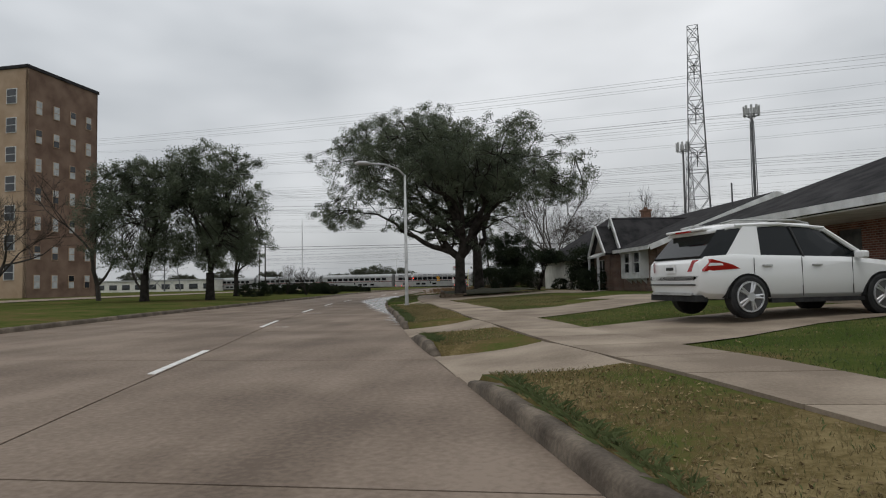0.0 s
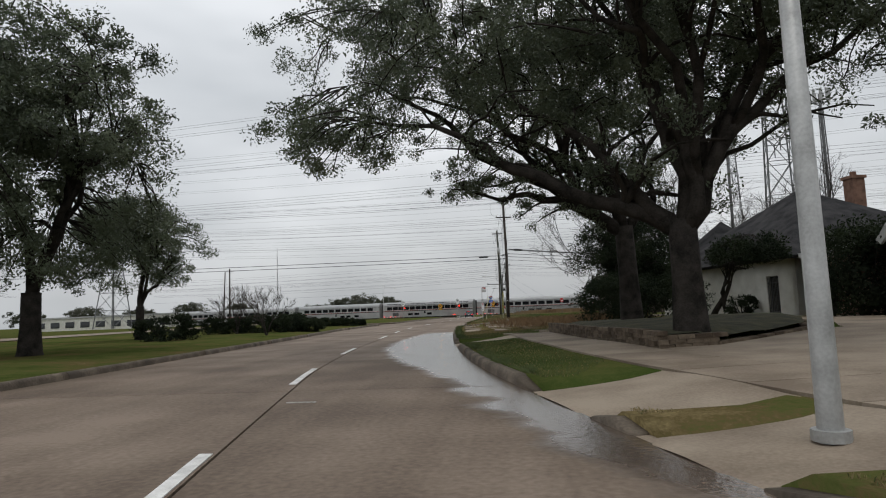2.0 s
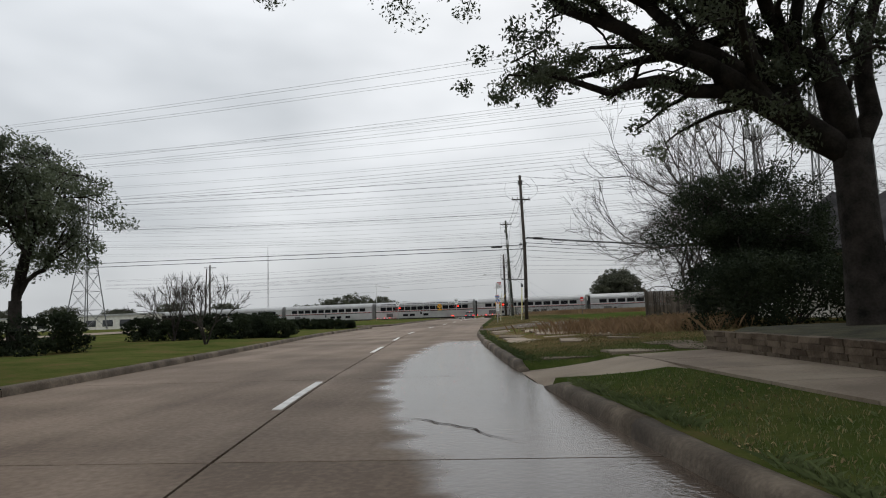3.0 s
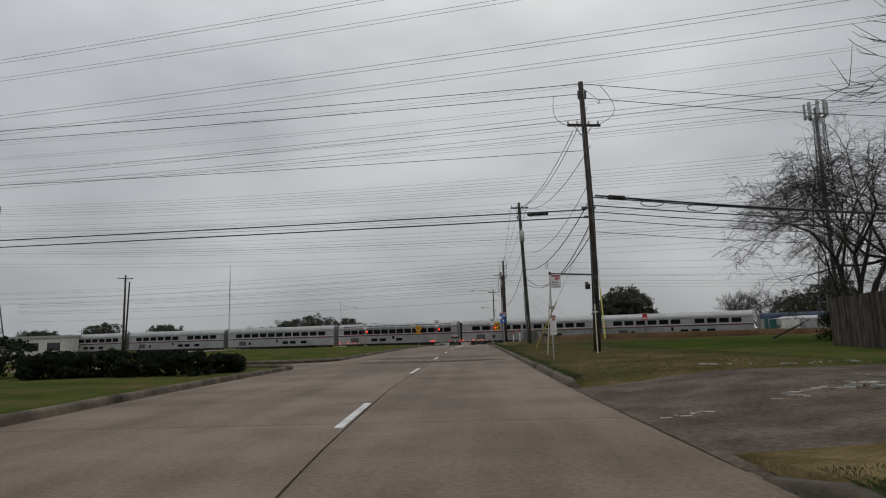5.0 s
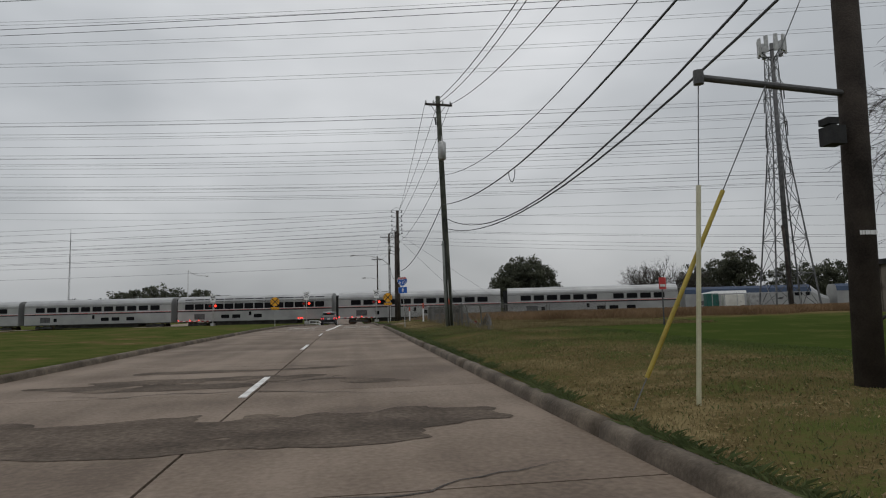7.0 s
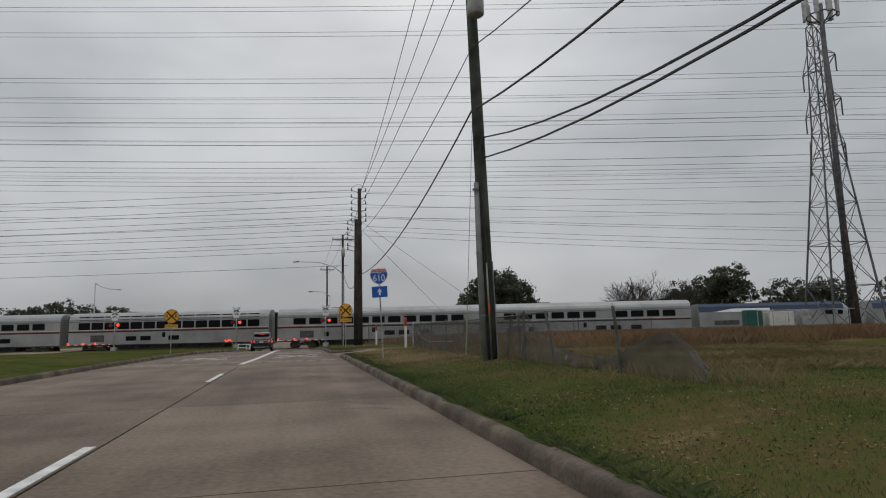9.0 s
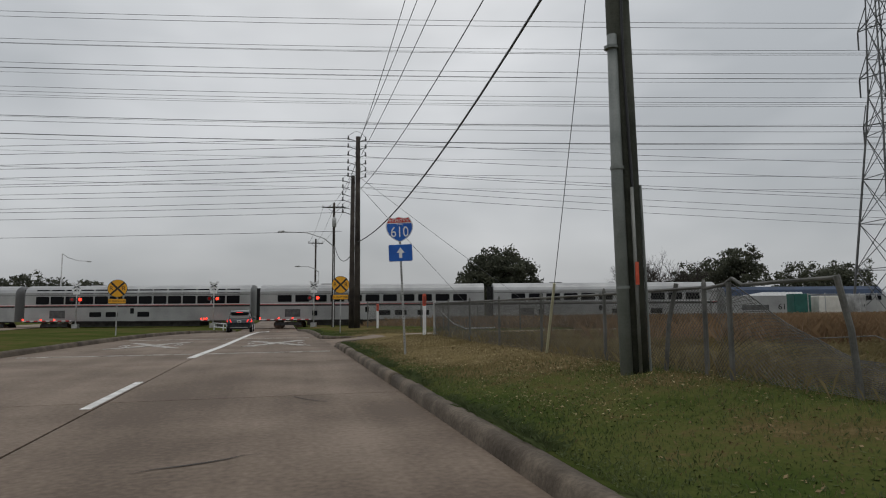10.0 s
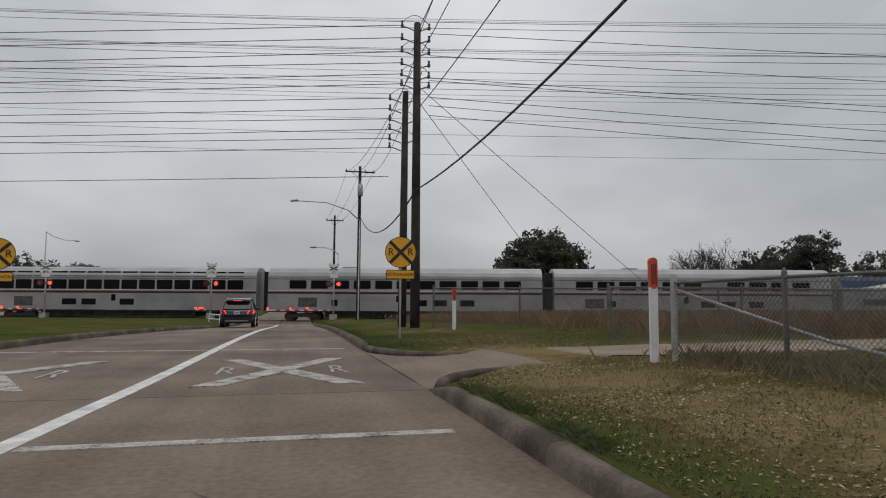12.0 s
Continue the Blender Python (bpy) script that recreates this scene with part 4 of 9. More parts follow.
for o in [o for o in bpy.data.objects if o.name.startswith("utility_pole") and (o.location - P2).length < 0.01]:
    slope = Vector((-0.45, -0.4, 12.5)) / 12.5
    up = lambda x, y, z: slope * z + Vector((x, y, 0))  # noqa: E731
    part("riser_conduit", Mesh().tube([up(-0.19, -0.10, -0.2), up(-0.19, -0.10, 2.5), up(-0.165, -0.10, 4.55)], [0.085, 0.08, 0.065], 10), M["conduit"], o, "pale grey riser conduit", smooth=True)
    for z in (1.1, 2.7, 4.35):
        part("strap", Mesh().tube([up(-0.185, -0.10, z), up(-0.185, -0.10, z + 0.04)], 0.095, 12), M["conduit"], o, "grey metal strap")
    part("cable", Mesh().tube([up(-0.02, -0.185, 2.4), up(-0.06, -0.18, 4.2), up(-0.03, -0.17, 5.5), up(0.08, -0.17, 5.85)], 0.02, 6), M["wire"], o, "black cable run down the pole")
    pipe = part("thin_pipe", Mesh().tube([up(-0.045, -0.205, 0.0), up(-0.045, -0.205, 2.45)], 0.024, 8), M["fence_steel_pale"], o, "thin grey pipe", smooth=True)
    part("pole_tag", Mesh().box(up(-0.045, -0.235, 1.30), (0.045, 0.02, 0.30)), M["orange"], pipe, "orange marker strip")
    part("moulding", Mesh().tube([up(0.15, -0.13, 0.0), up(0.14, -0.12, 2.5)], 0.018, 6), M["conduit"], o, "pale plastic wire moulding")
    part("cutout", Mesh().tube([up(-0.20, -0.1, 10.9), up(-0.22, -0.1, 11.3)], 0.05, 8), M["steel_dark"], o)
utility_pole(Vector((-70.0, 61.0, -0.6)), 14.6, 0.19, "distant wooden utility pole beside another", lean=(0.5, 0))
utility_pole(FARL, 13.2, 0.2, "distant wooden utility pole", arms=((12.6, 1.2, 0.5),))

# lines that leave the paired poles along the railway
for k, z in enumerate((10.5, 10.05, 9.55, 9.15, 8.75, 8.4)):
    wire(P3 + Vector((-0.56, 0, z)), P3 - TRACK_U * 90 + Vector((0, 0, z + 0.2 * (k % 2))), 0.5 + 0.1 * (k % 3), 0.014)
for k, z in enumerate((8.6, 8.2, 7.8, 7.4, 7.05, 6.7, 5.6)):
    wire(P3B + Vector((-0.56, 0, z)), P3B - TRACK_U * 85 + Vector((0, 0, z + 0.15 * (k % 3))), 0.4 + 0.15 * (k % 2), 0.014)
for k, z in enumerate((10.3, 9.5, 8.7, 8.6, 8.0, 7.7, 7.35)):
    wire(P3 + Vector((0.44, 0, z)), P3 + TRACK_U * 110 + Vector((0, 2.0 * k, z - 1.5)), 1.2, 0.012)
wire(P3 + Vector((0, 0, 7.9)), Vector((14.0, 27.5, 0.2)), 0.05, 0.012, M["wire_grey"], label="grey steel guy wire from pole to ground")
wire(P3 + Vector((0, 0, 8.4)), Vector((18.0, 24.5, 0.2)), 0.05, 0.012, M["wire_grey"], label="grey steel guy wire from pole to ground")


def lattice_tower(at, height, base, top, label, arms, turn, r=0.09, panels=9, waist=0.62):
    ob = thing("transmission_tower", label, "transmission tower", "transmission towers", at=at, turn=turn)

    def half(z):
        t = z / height
        return base / 2 * (1 - t / waist) + top / 2 * (t / waist) if t < waist else top / 2 * (1 - 0.35 * (t - waist) / (1 - waist))

    zs = [height * (1 - (1 - k / panels) ** 1.25) for k in range(panels + 1)]
    body = Mesh()
    corner = lambda s, z: Vector((s[0] * half(z), s[1] * half(z), z))  # noqa: E731
    cs = [(-1, -1), (1, -1), (1, 1), (-1, 1)]
    for s in cs:
        body.tube([corner(s, z) for z in zs], [r * (1.15 - 0.6 * z / height) for z in zs], 4)
    for a, b in zip(zs, zs[1:]):
        for k in range(4):
            s, t = cs[k], cs[(k + 1) % 4]
            body.tube([corner(s, a), corner(t, b)], r * 0.42, 3)
            body.tube([corner(t, a), corner(s, b)], r * 0.42, 3)
            body.tube([corner(s, b), corner(t, b)], r * 0.42, 3)
    part("lattice_body", body, M["lattice"], ob)
    for z, reach in arms:
        for s in (-1, 1):
            arm = Mesh()
            for q in (-1, 1):
                arm.tube([(s * half(z), q * half(z), z), (s * reach, 0, z + 0.15)], r * 0.6, 3)
                arm.tube([(s * half(z), q * half(z), z + 1.5), (s * reach, 0, z + 0.2)], r * 0.5, 3)
            a = part("arm", arm, M["lattice"], ob)
            part("insulator_string", Mesh().tube([(s * reach, 0, z + 0.1), (s * reach, 0, z - 1.6)], [0.07, 0.07], 6), M["steel_dark"], a, "dark insulator string")
    return ob


turn_b = math.atan2(TRACK_U.y, TRACK_U.x) + math.pi / 2
TB = Vector((51.5, 28.0, 0.2))
TL = Vector((-105.0, 66.5, 0.0))
TA = Vector((42.8, -13.0, 0.2))
ARMS_B = ((17.5, 2.9), (22.0, 3.0), (26.5, 2.8))
ARMS_A = ((22.0, 2.3), (29.5, 2.4), (37.0, 2.2))
lattice_tower(TB, 31.0, 5.0, 1.7, "grey steel lattice transmission tower in dry grass", ARMS_B, turn_b, 0.10)
ARMS_L = tuple((z + 6.0, r) for z, r in ARMS_B)
lattice_tower(TL, 37.0, 7.0, 2.0, "distant grey steel lattice transmission tower", ARMS_L, turn_b, 0.13)
lattice_tower(TA, 44.5, 4.2, 2.6, "tall grey steel lattice transmission tower behind the houses", ARMS_A, turn_b, 0.14, 11)
side_n = Vector((-TRACK_U.y, TRACK_U.x, 0))
for tw, arms, far in ((TB, ARMS_B, TL), (TA, ARMS_A, TA - TRACK_U * 190)):
    for z, reach in arms:
        for s in (-1, 1):
            for dz in (0.0, 0.45):
                p = tw + side_n * s * reach + Vector((0, 0, z - 1.6 - dz))
                q = far + side_n * s * reach + Vector((0, 0, z + 4.4 - dz))
                wire(p, q, 1.4, 0.02, M["wire_grey"], 18, label="high-voltage conductor strung between lattice towers")
                wire(p, p + TRACK_U * 170, 1.2, 0.02, M["wire_grey"], 18, label="high-voltage conductor strung between lattice towers")
for z in (16.4, 20.2, 22.4, 24.6, 27.5, 31.0):
    for off in (16.0, 24.0):
        p = TB + side_n * off + Vector((60, -14, z))
        wire(p, p - TRACK_U * 260 + Vector((0, 0, 7)), 3.0, 0.02, M["wire_grey"], 24, label="high-voltage conductor strung between lattice towers")

for z in (33.5, 36.5, 39.5, 43.0):
    for dz in (0.0, 0.5):
        p = TB + side_n * 4.0 + Vector((60, -14, z + dz))
        wire(p, p - TRACK_U * 260 + Vector((0, 0, 7)), 3.0, 0.02, M["wire_grey"], 24, label="high-voltage conductor strung between lattice towers")


def cell_mast(at, height, label, legs=False):
    ob = thing("cell_mast", label, "antenna mast", "antenna masts", at=at)
    part("pole", Mesh().tube([(0, 0, -0.3), (0, 0, height * 0.5), (0, 0, height)], [0.33, 0.28, 0.22], 10), M["steel_dark"], ob, smooth=True)
    if legs:
        frame_m = Mesh()
        for k in range(4):
            a = math.pi / 2 * k + 0.4
            at_r = lambda rr, z: (rr * math.cos(a), rr * math.sin(a), z)  # noqa: E731
            frame_m.tube([at_r(2.4, -0.3), at_r(1.1, height * 0.16), at_r(0.75, height * 0.4), at_r(0.45, height - 2.5)], 0.07, 5)
        part("leg_frame", frame_m, M["steel_dark"], ob, "thin flared steel legs")
    ring = Mesh()
    for k in range(12):
        a, b = 2 * math.pi * k / 12, 2 * math.pi * (k + 1) / 12
        ring.tube([(1.3 * math.cos(a), 1.3 * math.sin(a), height - 1.2), (1.3 * math.cos(b), 1.3 * math.sin(b), height - 1.2)], 0.07, 4)
        if k % 3 == 0:
            ring.tube([(0, 0, height - 2.2), (1.3 * math.cos(a), 1.3 * math.sin(a), height - 1.2)], 0.06, 4)
    part("platform", ring, M["steel_dark"], ob)
    for k in range(9):
        a = 2 * math.pi * k / 9 + 0.2
        part("antenna_panel", Mesh().box((1.45 * math.cos(a), 1.45 * math.sin(a), height - 0.4), (0.22, 0.42, 2.0), a), M["galv"], ob, "pale grey antenna panel")
    return ob


utility_pole(Vector((48.4, 23.4, 0.2)), 9.5, 0.2, "leaning dark timber pole at the tower foot", lean=(-0.5, 0))
cell_mast((49.6, 25.2, 0.2), 31.6, "dark monopole mast with a crown of antennas")
cell_mast((58.7, 7.0, 0.2), 34.6, "slim mast on flared legs with a crown of antennas", legs=True)


def radio_mast(at, height):
    ob = thing("radio_mast", "thin distant lattice radio mast", "radio mast", at=at)
    ms = Mesh()
    cs = [(0.7 * math.cos(2 * math.pi * k / 3), 0.7 * math.sin(2 * math.pi * k / 3)) for k in range(3)]
    for x, y in cs:
        ms.tube([(x, y, 0), (x * 0.5, y * 0.5, height * 0.7), (0, 0, height)], 0.1, 3)
    for k in range(30):
        z = height * 0.7 * k / 30
        s = 1 - 0.5 * k / 30
        a, b = cs[k % 3], cs[(k + 1) % 3]
        ms.tube([(a[0] * s, a[1] * s, z), (b[0] * s, b[1] * s, z + height * 0.7 / 30)], 0.06, 3)
    part("mast", ms, M["lattice"], ob)


radio_mast((-190, 420, 0), 62)

# ---------------------------------------------------------------- street furniture


def text_mesh(body, size, material, extrude=0.004):
    cu = bpy.data.curves.new("lettering", "FONT")
    cu.body, cu.size, cu.extrude = body, size, extrude
    cu.align_x, cu.align_y = "CENTER", "CENTER"
    ob = bpy.data.objects.new("lettering", cu)
    scene.collection.objects.link(ob)
    dg = bpy.context.evaluated_depsgraph_get()
    me = bpy.data.meshes.new_from_object(ob.evaluated_get(dg))
    bpy.data.objects.remove(ob)
    bpy.data.curves.remove(cu)
    me.materials.clear()
    me.materials.append(material)
    return me


def lettering(body, size, material, parent, place, squash=1.0, label=""):
    """Letters that stand upright and face -y in their thing's own axes."""
    ob = part("lettering", text_mesh(body, size, material), None, parent, label)
    ob.location, ob.rotation_euler, ob.scale = place, (radians(90), 0, 0), (squash, 1, 1)
    return ob


def disc(r, n=32):
    return [(r * math.cos(2 * math.pi * k / n), r * math.sin(2 * math.pi * k / n)) for k in range(n)]


def rounded(w, h, r, n=5):
    out = []
    for cx, cy, a0 in ((w / 2 - r, h / 2 - r, 0), (-w / 2 + r, h / 2 - r, 90), (-w / 2 + r, -h / 2 + r, 180), (w / 2 - r, -h / 2 + r, 270)):
        for k in range(n + 1):
            a = radians(a0 + 90 * k / n)
            out.append((cx + r * math.cos(a), cy + r * math.sin(a)))
    return out


XA, ZA = (1, 0, 0), (0, 0, 1)


def street_lamp(at, height, arm, reach_turn, label, base_r=0.10):
    ob = thing("street_lamp", label, "street lamp", "street lamps", at=at, turn=reach_turn)
    part("pole", Mesh().tube([(0, 0, -0.3), (0, 0, 0.0), (0, 0, height)], [base_r * 1.1, base_r, base_r * 0.6], 12), M["galv"], ob, smooth=True)
    part("foot_plate", Mesh().tube([(0, 0, -0.05), (0, 0, 0.03)], base_r * 1.5, 12), M["galv"], ob)
    part("arm", Mesh().tube([(0, 0, height - 0.05), (-arm * 0.2, 0, height + arm * 0.16), (-arm * 0.55, 0, height + arm * 0.27), (-arm, 0, height + arm * 0.28)], [0.05, 0.045, 0.04, 0.035], 8), M["galv"], ob, smooth=True)
    head = Mesh().tube([(-arm + 0.05, 0, height + arm * 0.28), (-arm - 0.15, 0, height + arm * 0.29), (-arm - 0.5, 0, height + arm * 0.28), (-arm - 0.68, 0, height + arm * 0.27)], [0.05, 0.11, 0.10, 0.03], 8)
    part("lamp_head", head, M["galv"], ob, smooth=True)
    return ob


street_lamp(on_ground(7.85, -95.4), 6.25, 1.75, radians(25), "tall grey steel street lamp beside the sidewalk", 0.088)
street_lamp((5.3, 51.0, level(51)), 8.6, 5.0, radians(0), "street lamp arm reaching over the road", 0.06)
street_lamp((-33.5, 95.3, -0.6), 11.0, -4.0, radians(20), "distant street lamp on a tall pole", 0.12)
street_lamp((4.7, 68.5, -0.8), 7.0, 2.4, radians(0), "street lamp arm reaching over the road", 0.06)


def railroad_sign(at, h, r, label, turn, plate=True):
    ob = thing("railroad_sign", label, "road sign", "railroad warning signs", at=at, turn=turn)
    part("post", Mesh().box((0, 0.03, (h + r) / 2 - 0.1), (0.05, 0.04, h + r + 0.1)), M["galv"], ob)
    face = part("sign_face", Mesh().prism(disc(r), XA, ZA, (0, 0, h), 0.006), M["sign_black"], ob)
    part("yellow_disc", Mesh().prism(disc(r * 0.955), XA, ZA, (0, -0.005, h), 0.005), M["yellow"], face)
    for a in (1, -1):
        q = radians(45 * a)
        c, s = math.cos(q), math.sin(q)
        bar = [(u * c - w * s, u * s + w * c) for u, w in ((-r * 0.95, -r * 0.10), (r * 0.95, -r * 0.10), (r * 0.95, r * 0.10), (-r * 0.95, r * 0.10))]
        part("cross_bar", Mesh().prism(bar, XA, ZA, (0, -0.0095 - 0.001 * (a > 0), h), 0.004), M["sign_black"], face)
    for s in (-1, 1):
        lettering("R", r * 0.66, M["sign_black"], face, (s * r * 0.62, -0.012, h))
    if plate:
        pl = part("plate", Mesh().prism(rounded(r * 1.75, r * 0.5, 0.03), XA, ZA, (0, 0, h - r - 0.17), 0.006), M["yellow"], ob)
        part("plate_border", Mesh().prism(rounded(r * 1.83, r * 0.58, 0.03), XA, ZA, (0, 0.004, h - r - 0.17), 0.004), M["sign_black"], pl)
        lettering("NO TRAIN HORN", r * 0.265, M["sign_black"], pl, (0, -0.006, h - r - 0.17), 0.92)
    return ob


railroad_sign(on_ground(2.85, 14.7), 2.2, 0.40, "round yellow railroad warning sign with black cross", radians(-6))
railroad_sign(on_ground(-6.95, 16.4, -0.1), 2.2, 0.40, "round yellow railroad warning sign on the median", radians(10))


def shield_outline(w, h):
    right = [(0.0, -0.5), (0.14, -0.44), (0.28, -0.34), (0.40, -0.20), (0.475, -0.02), (0.49, 0.12), (0.46, 0.26), (0.41, 0.36), (0.36, 0.47), (0.27, 0.44), (0.16, 0.435), (0.06, 0.465), (0.0, 0.49)]
    return [(x * w, z * h) for x, z in right] + [(-x * w, z * h) for x, z in reversed(right[1:-1])]


def route_sign(at, h, turn):
    ob = thing("route_sign", "blue and red interstate shield above a blue arrow plate", "road sign", at=at, turn=turn)
    post = part("post", Mesh().box((0, 0.03, h / 2 - 0.1), (0.05, 0.035, h + 0.35)), M["galv"], ob, "perforated steel post")
    for k in range(44):
        part("post_hole", Mesh().tube([(0, 0.0118, 0.15 + 0.065 * k), (0, 0.0105, 0.15 + 0.065 * k)], 0.011, 6), M["sign_black"], post)
    face = part("shield", Mesh().prism(shield_outline(0.66, 0.61), XA, ZA, (0, 0, h), 0.006), M["sign_white"], ob)
    o = shield_outline(0.61, 0.57)
    part("blue_field", Mesh().prism([p for p in o if p[1] < 0.135 and p[0] >= 0] + [(0.284, 0.135), (-0.284, 0.135)] + [p for p in o if p[1] < 0.135 and p[0] < 0], XA, ZA, (0, -0.005, h), 0.004), M["sign_blue"], face)
    top = sorted([p for p in o if p[1] > 0.14 and p[0] >= 0], key=lambda p: p[1])
    red = [(0.285, 0.155)] + [p for p in o if p[1] > 0.16] + [(-0.285, 0.155)]
    part("red_field", Mesh().prism(red, XA, ZA, (0, -0.005, h), 0.004), M["sign_red"], face)
    lettering("INTERSTATE", 0.088, M["sign_white"], face, (0, -0.009, h + 0.20), 0.95)
    lettering("TEXAS", 0.05, M["sign_white"], face, (0, -0.009, h + 0.108), 1.0)
    lettering("610", 0.345, M["sign_white"], face, (0, -0.009, h - 0.075), 0.84)
    plate = part("arrow_plate", Mesh().prism(rounded(0.56, 0.40, 0.03), XA, ZA, (0, 0, h - 0.56), 0.006), M["sign_white"], ob)
    part("blue_plate", Mesh().prism(rounded(0.545, 0.385, 0.028), XA, ZA, (0, -0.005, h - 0.56), 0.004), M["sign_blue"], plate)
    arrow = [(-0.035, -0.12), (0.035, -0.12), (0.035, 0.0), (0.095, 0.0), (0.0, 0.13), (-0.095, 0.0), (-0.035, 0.0)]
    part("arrow", Mesh().prism(arrow, XA, ZA, (0, -0.009, h - 0.56), 0.004), M["sign_white"], plate, "white arrow")
    return ob


route_sign(on_ground(3.045, -0.18), 2.92, radians(-9)).rotation_euler = (0, radians(-2.6), radians(-9))


def marker_post(at, h, turn=0.0):
    ob = thing("marker_post", "white marker post with an orange top", "marker post", "marker posts", at=at, turn=turn)
    part("post", Mesh().prism(rounded(0.11, h * 0.72, 0.02), XA, ZA, (0, 0, h * 0.36), 0.05), M["sign_white"], ob)
    top = part("orange_top", Mesh().prism(rounded(0.12, h * 0.30, 0.05), XA, ZA, (0, 0, h * 0.85), 0.055), M["orange"], ob)
    for k in range(3):
        part("print_bar", Mesh().box((-0.03 + 0.03 * k, -0.03, h * 0.84), (0.012, 0.004, h * 0.2)), M["sign_black"], top)
    return ob


marker_post(on_ground(5.0, 6.55), 1.42)
marker_post(on_ground(5.0, 17.6), 1.25)


def bus_stop(at):
    ob = thing("bus_stop_sign", "white bus stop sign with red panel on a steel post", "bus stop sign", at=at, turn=radians(-8))
    part("post", Mesh().box((-0.02, 0.03, 1.55), (0.05, 0.04, 3.3)), M["galv"], ob)
    up = part("sign_panel", Mesh().prism(rounded(0.40, 0.54, 0.025), XA, ZA, (0.21, 0, 3.03), 0.006), M["sign_white"], ob)
    part("red_band", Mesh().box((0.21, -0.005, 3.255), (0.36, 0.004, 0.035)), M["sign_red"], up)
    part("dark_band", Mesh().box((0.21, -0.005, 3.215), (0.34, 0.004, 0.022)), M["sign_black"], up)
    part("route_block", Mesh().box((0.27, -0.005, 3.13), (0.18, 0.004, 0.09)), M["sign_red"], up)
    for k in range(2):
        part("pictogram", Mesh().prism(disc(0.026, 12), XA, ZA, (0.08, -0.005, 2.98 - 0.085 * k), 0.004), M["sign_black"], up)
        for d in (0.014, -0.014):
            part("text_bar", Mesh().box((0.21 - 0.3 * abs(d), -0.005, 2.98 - 0.085 * k + d), (0.15, 0.004, 0.010)), M["sign_black"], up)
    lettering("4", 0.085, M["sign_white"], up, (0.30, -0.010, 3.13))
    part("text_bar", Mesh().box((0.21, -0.005, 2.80), (0.30, 0.004, 0.024)), M["sign_black"], up)
    low = part("sign_panel", Mesh().prism(rounded(0.245, 0.76, 0.025), XA, ZA, (0.02, -0.02, 1.32), 0.006), M["sign_white"], ob)
    part("red_band", Mesh().box((0.02, -0.025, 1.665), (0.215, 0.004, 0.03)), M["sign_red"], low)
    part("dark_band", Mesh().box((0.02, -0.025, 1.62), (0.20, 0.004, 0.03)), M["sign_black"], low)
    part("route_block", Mesh().box((0.045, -0.025, 1.53), (0.12, 0.004, 0.075)), M["sign_red"], low)
    lettering("4", 0.07, M["sign_white"], low, (0.06, -0.030, 1.53))
    for z, w in ((1.20, 0.05), (1.08, 0.16), (1.05, 0.16), (0.99, 0.06)):
        part("text_bar", Mesh().box((0.02, -0.025, z), (w, 0.004, 0.010)), M["sign_black"], low)
    part("bracket", Mesh().box((0, 0.0, 2.0), (0.22, 0.08, 0.12)), M["galv"], ob)
    return ob


bus_stop(on_ground(3.1, -38.0))


def guy_guard(foot, top, split, material, label, start=0.0):
    foot, top = Vector(foot), Vector(top)
    ob = thing("guy_wire", label, "guy wire", "guy wires", at=foot)
    d = top - foot
    part("cable", Mesh().tube([(0, 0, 0), d], 0.007, 5), M["wire_grey"], ob)
    part("guard", Mesh().tube([d * start, d * split], 0.027, 8), material, ob, "plastic guard sleeve")
    return ob


guy_guard(on_ground(3.3, -34.0), (3.62, -33.86, P1.z + 3.58), 0.66, M["cream_guard"], "faded yellow guard sleeve on an upright guy wire")
guy_guard(on_ground(2.62, -33.85), (5.5, -33.9, 5.9), 0.42, M["amber_guard"], "dull yellow guard sleeve on a slanting guy wire", 0.06)
guy_guard(on_ground(5.05, -36.6), (5.5, -33.95, 12.2), 0.17, M["cream_guard"], "faded guard sleeve on a guy wire")
guy_guard(on_ground(5.05, -38.3), (5.55, -33.95, 11.4), 0.24, M["yellow_guard"], "yellow guard sleeve on a guy wire", 0.055)
guy_guard(on_ground(5.25, -3.2), P2 + Vector((-0.3, -0.3, 8.0)), 0.165, M["cream_guard"], "pale guard sleeve on a guy wire beside a fence")
strut = thing("pole_strut", "horizontal steel pipe strut fixed to a utility pole", "pole strut", at=P1)
part("pipe", Mesh().tube([(0, 0, 3.50), (-1.96, -0.1, 3.60)], 0.04, 10), M["steel_dark"], strut)
part("end_cap", Mesh().tube([(-1.96, -0.1, 3.52), (-1.96, -0.1, 3.68)], 0.06, 8), M["steel_dark"], strut)
box = part("junction_box", Mesh().box((-0.26, -0.06, 2.95), (0.2, 0.2, 0.22)), M["black"], strut, "dark terminal box")
part("terminal_lid", Mesh().box((-0.30, -0.06, 3.12), (0.14, 0.16, 0.08)), M["black"], box)
tag = part("pole_tag", Mesh(), None, strut)
for k in range(7):
    part("tag_plate", Mesh().box((-0.1 + 0.033 * k, -0.178 - 0.004 * (k in (2, 3, 4)), 1.78), (0.026, 0.006, 0.05)), M["sign_white"], tag, "small pale number tag")


